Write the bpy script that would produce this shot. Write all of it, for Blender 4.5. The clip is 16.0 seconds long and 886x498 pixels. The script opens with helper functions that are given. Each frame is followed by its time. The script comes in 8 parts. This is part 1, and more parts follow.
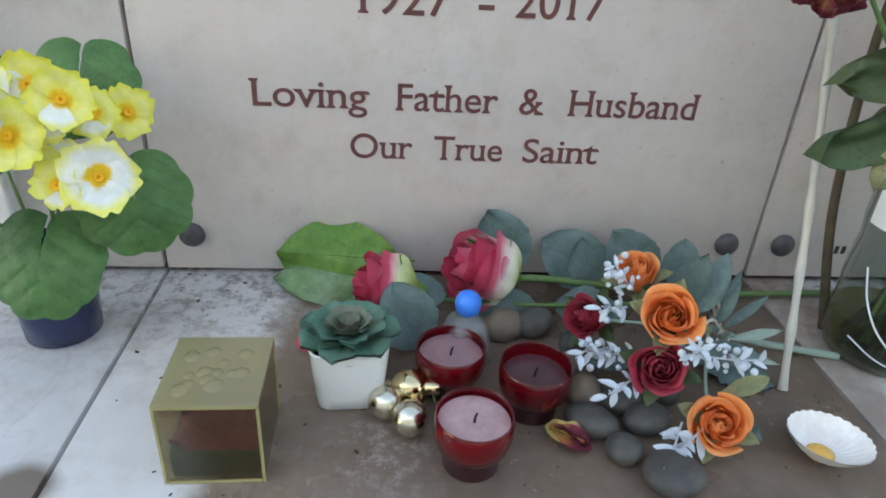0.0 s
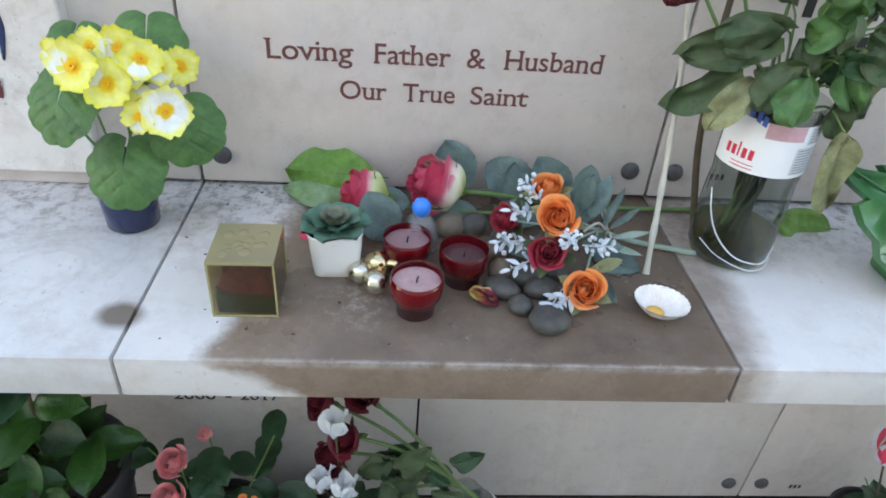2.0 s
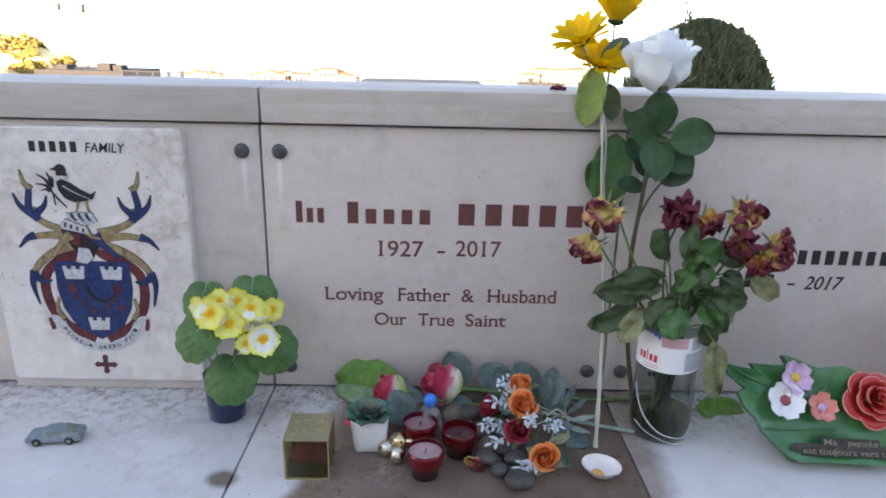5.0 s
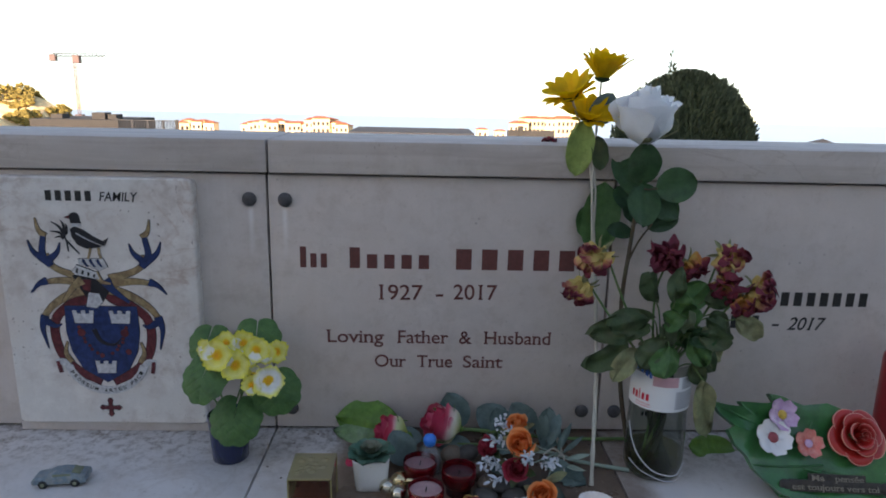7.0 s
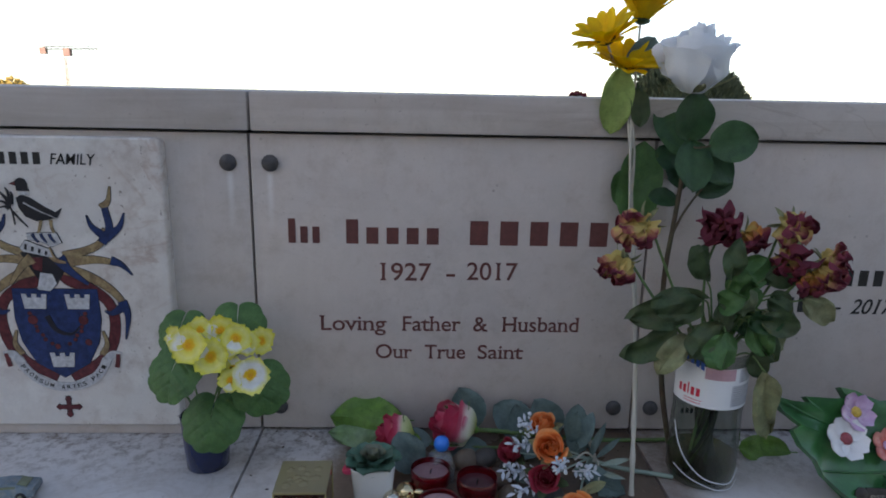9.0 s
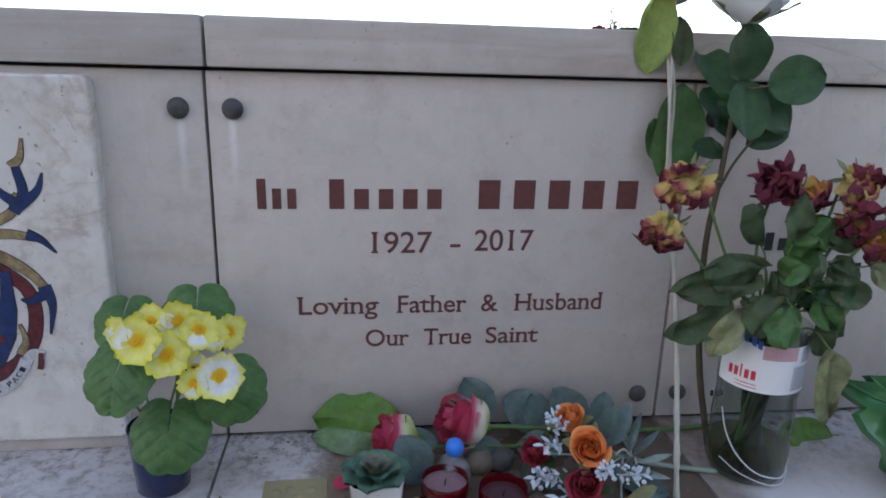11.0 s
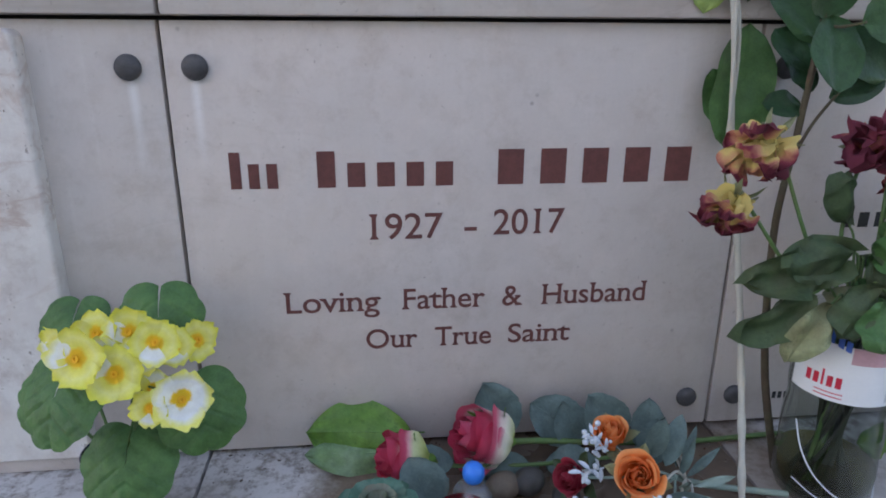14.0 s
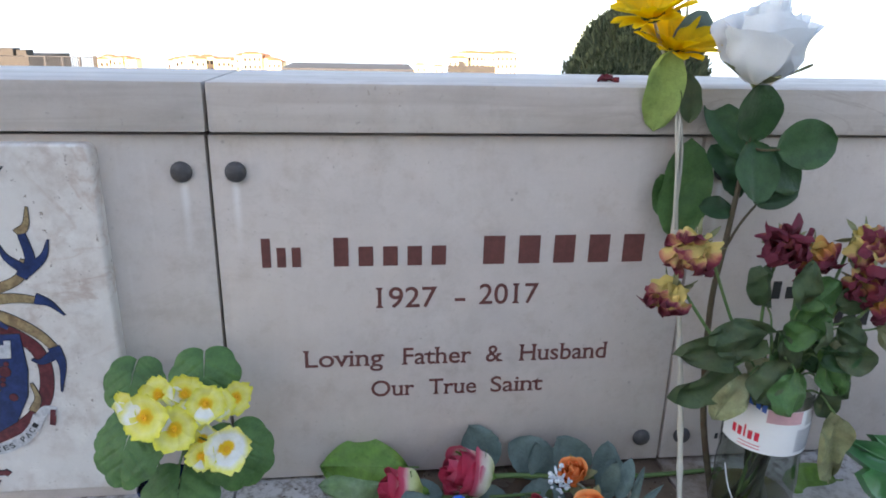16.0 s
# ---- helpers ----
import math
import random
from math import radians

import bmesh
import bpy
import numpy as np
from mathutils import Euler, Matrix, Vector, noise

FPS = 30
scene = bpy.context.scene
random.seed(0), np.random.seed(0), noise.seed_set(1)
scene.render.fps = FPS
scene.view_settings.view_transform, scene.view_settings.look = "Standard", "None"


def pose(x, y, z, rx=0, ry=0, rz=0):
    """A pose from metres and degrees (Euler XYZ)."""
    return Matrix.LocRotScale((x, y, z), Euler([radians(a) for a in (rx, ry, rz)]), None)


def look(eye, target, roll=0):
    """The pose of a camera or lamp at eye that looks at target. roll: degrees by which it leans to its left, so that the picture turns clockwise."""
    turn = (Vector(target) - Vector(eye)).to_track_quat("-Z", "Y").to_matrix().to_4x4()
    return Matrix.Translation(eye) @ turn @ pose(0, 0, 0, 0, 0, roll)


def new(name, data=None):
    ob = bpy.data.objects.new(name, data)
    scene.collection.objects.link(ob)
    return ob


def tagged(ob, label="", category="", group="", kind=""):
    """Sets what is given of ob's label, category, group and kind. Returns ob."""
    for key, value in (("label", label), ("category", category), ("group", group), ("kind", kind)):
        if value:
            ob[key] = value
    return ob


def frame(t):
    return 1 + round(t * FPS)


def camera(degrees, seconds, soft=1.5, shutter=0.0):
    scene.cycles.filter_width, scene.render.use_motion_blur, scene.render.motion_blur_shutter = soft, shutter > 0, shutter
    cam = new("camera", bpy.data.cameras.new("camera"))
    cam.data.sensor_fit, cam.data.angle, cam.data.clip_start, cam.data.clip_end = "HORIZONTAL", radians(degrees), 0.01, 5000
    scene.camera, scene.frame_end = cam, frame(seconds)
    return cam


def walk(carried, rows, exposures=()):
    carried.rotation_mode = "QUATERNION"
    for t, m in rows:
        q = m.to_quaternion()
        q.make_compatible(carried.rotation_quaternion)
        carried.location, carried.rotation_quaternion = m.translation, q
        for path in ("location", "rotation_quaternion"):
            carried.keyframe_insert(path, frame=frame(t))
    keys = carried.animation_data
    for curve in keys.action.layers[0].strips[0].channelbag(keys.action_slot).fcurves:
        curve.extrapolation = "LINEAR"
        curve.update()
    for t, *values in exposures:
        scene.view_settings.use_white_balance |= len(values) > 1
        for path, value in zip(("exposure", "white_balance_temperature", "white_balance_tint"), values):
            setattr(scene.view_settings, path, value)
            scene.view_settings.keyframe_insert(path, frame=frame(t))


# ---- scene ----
cam = camera(68.0, 16.0, soft=1.8)
PATH = [
    (0, (-0.077, -0.557, 0.94), (0.089, 1.189, -0.021), 3.6),
    (0.5, (-0.055, -0.594, 0.962), (0.1, 1.066, -0.142), 3.5),
    (1, (-0.038, -0.627, 0.976), (0.088, 0.98, -0.208), 3.1),
    (1.5, (-0.033, -0.669, 1.0), (0.097, 0.951, -0.165), 4.1),
    (2, (-0.04, -0.748, 1.029), (0.101, 0.893, -0.105), 4.5),
    (2.5, (-0.046, -0.818, 1.05), (0.081, 0.856, -0.038), 3.8),
    (3, (-0.039, -0.89, 1.073), (0.056, 0.83, 0.058), 3.1),
    (3.5, (-0.044, -0.939, 1.101), (0.056, 0.819, 0.153), 2.5),
    (4, (-0.028, -0.961, 1.123), (0.043, 0.852, 0.282), 2.1),
    (4.5, (0.004, -0.986, 1.152), (0.056, 0.888, 0.455), 1.4),
    (5, (-0.011, -1.035, 1.185), (0.013, 0.874, 0.591), 1.3),
    (7.5, (-0.03, -1.08, 1.194), (0.038, 0.866, 0.737), 1.3),
    (8, (-0.043, -1.059, 1.177), (0.049, 0.885, 0.718), 1.5),
    (8.5, (-0.036, -0.985, 1.149), (0.036, 0.961, 0.692), 1.2),
    (9, (-0.044, -0.934, 1.127), (0.02, 1.007, 0.65), 1.2),
    (9.5, (-0.061, -0.888, 1.105), (0.006, 1.049, 0.611), 0.7),
    (12, (-0.138, -0.686, 1.068), (0.205, 1.202, 0.504), 2.6),
    (12.5, (-0.113, -0.641, 1.061), (0.14, 1.259, 0.49), 0.2),
    (13, (-0.102, -0.636, 1.052), (0.115, 1.266, 0.473), -0.7),
    (13.5, (-0.103, -0.636, 1.049), (0.085, 1.259, 0.439), -0.5),
    (14, (-0.1, -0.645, 1.052), (0.106, 1.242, 0.421), 0.3),
    (14.5, (-0.121, -0.712, 1.087), (0.141, 1.167, 0.452), 1.1),
    (15, (-0.122, -0.744, 1.115), (0.18, 1.12, 0.455), 1.8),
    (15.5, (-0.118, -0.742, 1.131), (0.13, 1.126, 0.46), 1.5),
    (16, (-0.112, -0.746, 1.175), (0.111, 1.138, 0.541), 1.3),
]
EXPOSURES = [(0, 2.91, 7550, 12), (0.4, 3.07, 7500, 14), (1, 3.1, 7500, 14), (2.5, 3.15, 7450, 15), (4, 2.79, 7250, 17),
             (5, 2.51, 7100, 21), (7.5, 1.35, 6850, 20), (9, 1.5, 6850, 21), (9.7, 1.71, 6850, 21), (12, 2.25, 6800, 23),
             (13.5, 2.3, 6800, 23), (15, 2.39, 6900, 20), (16, 2.45, 7000, 19)]
walk(cam, [(t, look(eye, target, roll)) for t, eye, target, roll in PATH], EXPOSURES)

# ---- light: late sun behind the camera, kept off the wall by an added unseen blocker; sky does the rest ----
SUN_ELEV, SUN_AZ = 13.0, 205.0
world = bpy.data.worlds.new("sky")
scene.world = world
world.use_nodes = True
wn = world.node_tree.nodes
wl = world.node_tree.links
sky = wn.new("ShaderNodeTexSky")
sky.sky_type = "NISHITA"
sky.sun_disc = False
sky.sun_elevation, sky.sun_rotation = radians(SUN_ELEV), radians(SUN_AZ)
sky.air_density, sky.dust_density, sky.ozone_density = 1.0, 1.2, 0.6
wn["Background"].inputs["Strength"].default_value = 0.15
lower = wn.new("ShaderNodeMapping")  # the true horizon lies a little below the level line
lower.inputs["Location"].default_value = (0, 0, 0.075)
wl.new(wn.new("ShaderNodeTexCoord").outputs["Generated"], lower.inputs["Vector"])
wl.new(lower.outputs[0], sky.inputs["Vector"])
wl.new(sky.outputs["Color"], wn["Background"].inputs["Color"])

sun = new("sun", bpy.data.lights.new("sun", "SUN"))
sun.data.energy, sun.data.angle, sun.data.color = 5.0, radians(0.5), (1.0, 0.86, 0.68)
az, el = radians(SUN_AZ), radians(SUN_ELEV)
sun_from = Vector((math.sin(az) * math.cos(el), math.cos(az) * math.cos(el), math.sin(el)))
sun.matrix_world = look(sun_from * 50, (0, 0, 0))


# ---- helpers for shapes ----
def part(name, bm, material, parent=None, label="", smooth=True):
    me = bpy.data.meshes.new(name)
    bm.normal_update()
    bm.to_mesh(me)
    bm.free()
    if smooth:
        me.polygons.foreach_set("use_smooth", [True] * len(me.polygons))
        me.set_sharp_from_angle(angle=radians(50))
    for one in material if isinstance(material, (list, tuple)) else (material,):
        me.materials.append(one)
    ob = new(name, me)
    if parent is not None:
        ob.parent = parent
    if label:
        tagged(ob, label)
    return ob


def thing(name, label, category, at=(0, 0, 0), group="", kind="", rz=0.0):
    ob = new(name)
    ob.empty_display_size = 0.02
    ob.location = at
    ob.rotation_euler = (0, 0, radians(rz))
    return tagged(ob, label, category, group, kind)


def slab(bm, x0, x1, y0, y1, z0, z1, bevel=0.0, segments=2):
    made = bmesh.ops.create_cube(bm, size=1.0)["verts"]
    bmesh.ops.scale(bm, vec=(x1 - x0, y1 - y0, z1 - z0), verts=made)
    bmesh.ops.translate(bm, vec=((x0 + x1) / 2, (y0 + y1) / 2, (z0 + z1) / 2), verts=made)
    if bevel:
        edges = list({e for v in made for e in v.link_edges})
        bmesh.ops.bevel(bm, geom=edges, offset=bevel, segments=segments, profile=0.6, affect="EDGES")


def lathe(bm, profile, n=40, m=Matrix()):
    rings = []
    for r, z in profile:
        if r < 1e-6:
            rings.append([bm.verts.new(m @ Vector((0, 0, z)))])
        else:
            rings.append([bm.verts.new(m @ Vector((r * math.cos(a), r * math.sin(a), z))) for a in (math.tau * k / n for k in range(n))])
    for a, b in zip(rings, rings[1:]):
        for k in range(n):
            j = (k + 1) % n
            if len(a) == 1 and len(b) == 1:
                continue
            if len(a) == 1:
                bm.faces.new((a[0], b[j], b[k]))
            elif len(b) == 1:
                bm.faces.new((a[k], a[j], b[0]))
            else:
                bm.faces.new((a[k], a[j], b[j], b[k]))
    return bm


def smooth_path(pts, steps=6):
    pts = [Vector(p) for p in pts]
    out = []
    ext = [2 * pts[0] - pts[1]] + pts + [2 * pts[-1] - pts[-2]]
    for a, b, c, d in zip(ext, ext[1:], ext[2:], ext[3:]):
        for k in range(steps):
            t = k / steps
            out.append(0.5 * ((2 * b) + (c - a) * t + (2 * a - 5 * b + 4 * c - d) * t * t + (3 * b - a - 3 * c + d) * t ** 3))
    out.append(pts[-1])
    return out


def tube(bm, pts, r0, r1=None, n=8, steps=6, caps=True):
    path = smooth_path(pts, steps) if steps > 1 and len(pts) > 2 else [Vector(p) for p in pts]
    r1 = r0 if r1 is None else r1
    side = None
    rings = []
    for k, p in enumerate(path):
        ahead = (path[min(k + 1, len(path) - 1)] - path[max(k - 1, 0)]).normalized()
        if side is None:
            side = ahead.orthogonal().normalized()
        side = (side - ahead * side.dot(ahead)).normalized()
        up = ahead.cross(side)
        f = k / (len(path) - 1)
        r = r0[k] if isinstance(r0, (list, tuple)) else r0 + (r1 - r0) * f
        rings.append([bm.verts.new(p + r * (math.cos(a) * side + math.sin(a) * up)) for a in (math.tau * j / n for j in range(n))])
    for a, b in zip(rings, rings[1:]):
        for j in range(n):
            i = (j + 1) % n
            bm.faces.new((a[j], a[i], b[i], b[j]))
    if caps:
        bm.faces.new(rings[0][::-1])
        bm.faces.new(rings[-1])
    return bm


def sheet(bm, f, nu, nv, tone=None, grade=None):
    """A grid of faces through f(u, v), u from -1 to 1 and v from 0 to 1; tone(u, v): the number of a face's material."""
    along = bm.verts.layers.float.get("along") or bm.verts.layers.float.new("along")
    grid = [[bm.verts.new(f(-1 + 2 * i / nu, j / nv)) for i in range(nu + 1)] for j in range(nv + 1)]
    for j in range(nv + 1):
        for i, v in enumerate(grid[j]):
            v[along] = grade(-1 + 2 * i / nu, j / nv) if grade else j / nv
    for j in range(nv):
        for i in range(nu):
            face = bm.faces.new((grid[j][i], grid[j][i + 1], grid[j + 1][i + 1], grid[j + 1][i]))
            if tone:
                face.material_index = tone(-1 + 2 * (i + 0.5) / nu, (j + 0.5) / nv)


def aim(at, ahead, normal=(0, 0, 1)):
    """A frame at a place: y along ahead, z near normal."""
    y = Vector(ahead).normalized()
    x = y.cross(Vector(normal))
    x = (y.orthogonal() if x.length < 1e-4 else x).normalized()
    z = x.cross(y)
    m = Matrix((x, y, z)).transposed().to_4x4()
    m.translation = Vector(at)
    return m


def leaf(bm, m, length, width, fold=0.2, droop=0.3, wave=0.05, tip=1.0, nu=6, nv=10, round_=0.5, teeth=0.0, twist=0.0, thick=0.0004, tone=None):
    """A leaf along y of m; tip: how pointed, round_: where it is widest."""
    seed = random.random() * 50

    def at(u, v, lift):
        w = width / 2 * (math.sin(math.pi * min(1, v ** (0.69 / max(0.2, -math.log(round_))) if v > 0 else 0)) ** (0.75 * tip) if 0 < v < 1 else 0.0)
        w *= 1 + teeth * math.sin(v * 60)
        x = u * w
        y = length * v
        z = fold * abs(x) - droop * length * v * v + wave * length * noise.noise((u * 1.6, v * 3.0, seed)) * (0.3 + abs(u))
        vein = 0.012 * width * math.sin((v * 7 - abs(u) * 1.4) * math.tau) * (1 - abs(u)) * 0.5
        a = twist * v
        return m @ Vector((x * math.cos(a) - z * math.sin(a), y, x * math.sin(a) + z * math.cos(a) + vein + lift))

    sheet(bm, lambda u, v: at(u, v, 0.0), nu, nv, tone)
    if thick:
        sheet(bm, lambda u, v: at(-u, v, -thick), nu, nv, tone)


def rose_petal(bm, m, r, h, f, k, flare, ragged=0.0, tone=None):
    """One cupped petal of a half open rose with axis z of m; f: 0 in the heart, 1 outermost; k: its turn in the spiral."""
    rr = r * (0.10 + 0.80 * f ** 0.85)
    hk = h * (1.0 - 0.26 * f ** 1.5) * random.uniform(0.95, 1.05)
    half = 2.0 - 1.0 * f ** 0.6
    mid = k * 2.4 + random.uniform(-0.2, 0.2)
    turn = flare * f ** 1.6
    seed = random.random() * 90

    def at(u, v):
        rim = max(0.0, v - 0.55) / 0.45
        belly = math.sin(min(1.0, v / 0.55) * math.pi / 2)
        rad = rr * (0.30 + 0.70 * belly) - 0.75 * rr * max(0.0, 0.75 - f) * rim
        rad += turn * r * (rim ** 2) * (1 - 0.30 * u * u) + 0.10 * r * u * (0.4 + 0.6 * v)
        narrow = 0.42 + 0.58 * math.sin(min(1.0, v * 1.2) * math.pi / 2)
        z = hk * v * (1 - 0.20 * abs(u) ** 3.0) - turn * 0.35 * r * rim ** 3
        rad += (0.13 + ragged) * r * noise.noise((u * 1.7, v * 2.2, seed))
        z += (0.05 + ragged * 0.6) * h * noise.noise((u * 1.7 + 9, v * 2.2, seed)) * v
        a = mid + half * u * narrow
        rad = max(rad, 0.02 * r)
        return m @ Vector((rad * math.cos(a), rad * math.sin(a), z))

    sheet(bm, at, 12, 11, tone)


def rose_bloom(parent, m, r, h, layers, flare, mats, tone=None, label="", name="bloom"):
    """A rose: a closed heart, and each outer petal a part of its own under it."""
    count = 3 * layers + 2
    inner = count // 3
    bm = bmesh.new()
    for k in range(inner):
        rose_petal(bm, m, r, h, k / (count - 1), k, flare, tone=tone)
    bloom = part(name, bm, mats, parent, label)
    for k in range(inner, count):
        bm = bmesh.new()
        rose_petal(bm, m, r, h, k / (count - 1), k, flare, tone=tone)
        part("petal", bm, mats, bloom)
    return bloom


# ---- materials ----
def material(name, colour, rough=0.6, vary=0.12, scale=40.0, bump=0.1, fine=400.0, metal=0.0, second=None, second_amount=0.5, second_scale=6.0,
             transmission=0.0, ior=1.45, coat=0.0, sheen=0.0, subsurface=0.0, rough_vary=0.1, per_object=0.0, island=0.0, spec=0.5, distance=0.001):
    mat = bpy.data.materials.new(name)
    mat.use_nodes = True
    nt = mat.node_tree
    nd, ln = nt.nodes, nt.links
    b = nd["Principled BSDF"]
    co = nd.new("ShaderNodeTexCoord").outputs["Object"]

    def tex(sc, detail=4.0, rough_=0.6):
        t = nd.new("ShaderNodeTexNoise")
        t.inputs["Scale"].default_value, t.inputs["Detail"].default_value, t.inputs["Roughness"].default_value = sc, detail, rough_
        ln.new(co, t.inputs["Vector"])
        return t.outputs["Fac"]

    def math_(op, a, c):
        t = nd.new("ShaderNodeMath")
        t.operation = op
        for slot, v in zip(t.inputs, (a, c)):
            if isinstance(v, (int, float)):
                slot.default_value = v
            else:
                ln.new(v, slot)
        return t.outputs[0]

    def mix(fac, a, c, mode="MIX"):
        t = nd.new("ShaderNodeMix")
        t.data_type, t.blend_type = "RGBA", mode
        for slot, v in ((t.inputs[0], fac), (t.inputs[6], a), (t.inputs[7], c)):
            if isinstance(v, (int, float)):
                slot.default_value = v
            elif isinstance(v, tuple):
                slot.default_value = (*v[:3], 1)
            else:
                ln.new(v, slot)
        return t.outputs[2]

    def ramp(v, lo, hi):
        t = nd.new("ShaderNodeMapRange")
        t.inputs["From Min"].default_value, t.inputs["From Max"].default_value = lo, hi
        ln.new(v, t.inputs["Value"])
        return t.outputs[0]

    large, small = tex(scale), tex(fine, 2.0)
    col = tuple(colour)
    if second:
        col = mix(math_("MULTIPLY", ramp(tex(second_scale, 5.0), 0.42, 0.62), second_amount), col, tuple(second))
    lum = math_("ADD", math_("MULTIPLY", large, 0.75), math_("MULTIPLY", small, 0.25))
    hsv = nd.new("ShaderNodeHueSaturation")
    value = math_("ADD", math_("MULTIPLY", ramp(lum, 0.3, 0.7), 2 * vary), 1 - vary)
    if per_object:
        value = math_("ADD", value, math_("MULTIPLY", math_("SUBTRACT", nd.new("ShaderNodeObjectInfo").outputs["Random"], 0.5), per_object))
    if island:
        value = math_("ADD", value, math_("MULTIPLY", math_("SUBTRACT", nd.new("ShaderNodeNewGeometry").outputs["Random Per Island"], 0.5), island))
    ln.new(value, hsv.inputs["Value"])
    if isinstance(col, tuple):
        hsv.inputs["Color"].default_value = (*col, 1)
    else:
        ln.new(col, hsv.inputs["Color"])
    ln.new(hsv.outputs[0], b.inputs["Base Color"])
    ln.new(math_("ADD", rough - rough_vary / 2, math_("MULTIPLY", large, rough_vary)), b.inputs["Roughness"])
    b.inputs["Metallic"].default_value = metal
    b.inputs["IOR"].default_value = ior
    b.inputs["Specular IOR Level"].default_value = spec
    b.inputs["Transmission Weight"].default_value = transmission
    b.inputs["Coat Weight"].default_value = coat
    b.inputs["Coat Roughness"].default_value = 0.08
    b.inputs["Sheen Weight"].default_value = sheen
    if subsurface:
        b.inputs["Subsurface Weight"].default_value = subsurface
        b.inputs["Subsurface Radius"].default_value = (0.004, 0.003, 0.002)
        b.inputs["Subsurface Scale"].default_value = 0.5
    if bump:
        t = nd.new("ShaderNodeBump")
        t.inputs["Strength"].default_value, t.inputs["Distance"].default_value = bump, distance
        ln.new(lum, t.inputs["Height"])
        ln.new(t.outputs[0], b.inputs["Normal"])
    return mat, nd, ln, b, hsv, tex, math_, mix, ramp, co


def plain(name, colour, **kw):
    return material(name, colour, **kw)[0]


def thin(mat, amount):
    """Lets part of the light through a thin petal or leaf, in its own colour."""
    nd, ln = mat.node_tree.nodes, mat.node_tree.links
    b, out = nd["Principled BSDF"], nd["Material Output"]
    t, m = nd.new("ShaderNodeBsdfTranslucent"), nd.new("ShaderNodeMixShader")
    ln.new(b.inputs["Base Color"].links[0].from_socket, t.inputs["Color"])
    m.inputs[0].default_value = amount
    ln.new(b.outputs[0], m.inputs[1])
    ln.new(t.outputs[0], m.inputs[2])
    ln.new(m.outputs[0], out.inputs["Surface"])
    return mat


def graded(name, stops, jitter=0.25, per_piece=0.2, scale=60.0, rough=0.7, bump=0.2):
    """Petal pigment that changes from base to rim: stops are (place along the petal, colour)."""
    mat, nd, ln, b, hsv, tex, math_, mix, ramp, co = material(name, stops[0][1], rough=rough, vary=0.10, scale=90, fine=500, bump=bump, sheen=0.03)
    at = nd.new("ShaderNodeAttribute")
    at.attribute_name = "along"
    where = math_("ADD", at.outputs["Fac"], math_("MULTIPLY", math_("SUBTRACT", tex(scale, 3.0), 0.5), jitter))
    where = math_("ADD", where, math_("MULTIPLY", math_("SUBTRACT", nd.new("ShaderNodeObjectInfo").outputs["Random"], 0.5), per_piece))
    cr_ = nd.new("ShaderNodeValToRGB")
    els = cr_.color_ramp.elements
    while len(els) < len(stops):
        els.new(0.5)
    for e, (p, c) in zip(els, stops):
        e.position, e.color = p, (*c, 1)
    ln.new(where, cr_.inputs[0])
    ln.new(cr_.outputs[0], hsv.inputs["Color"])
    return thin(mat, 0.25)


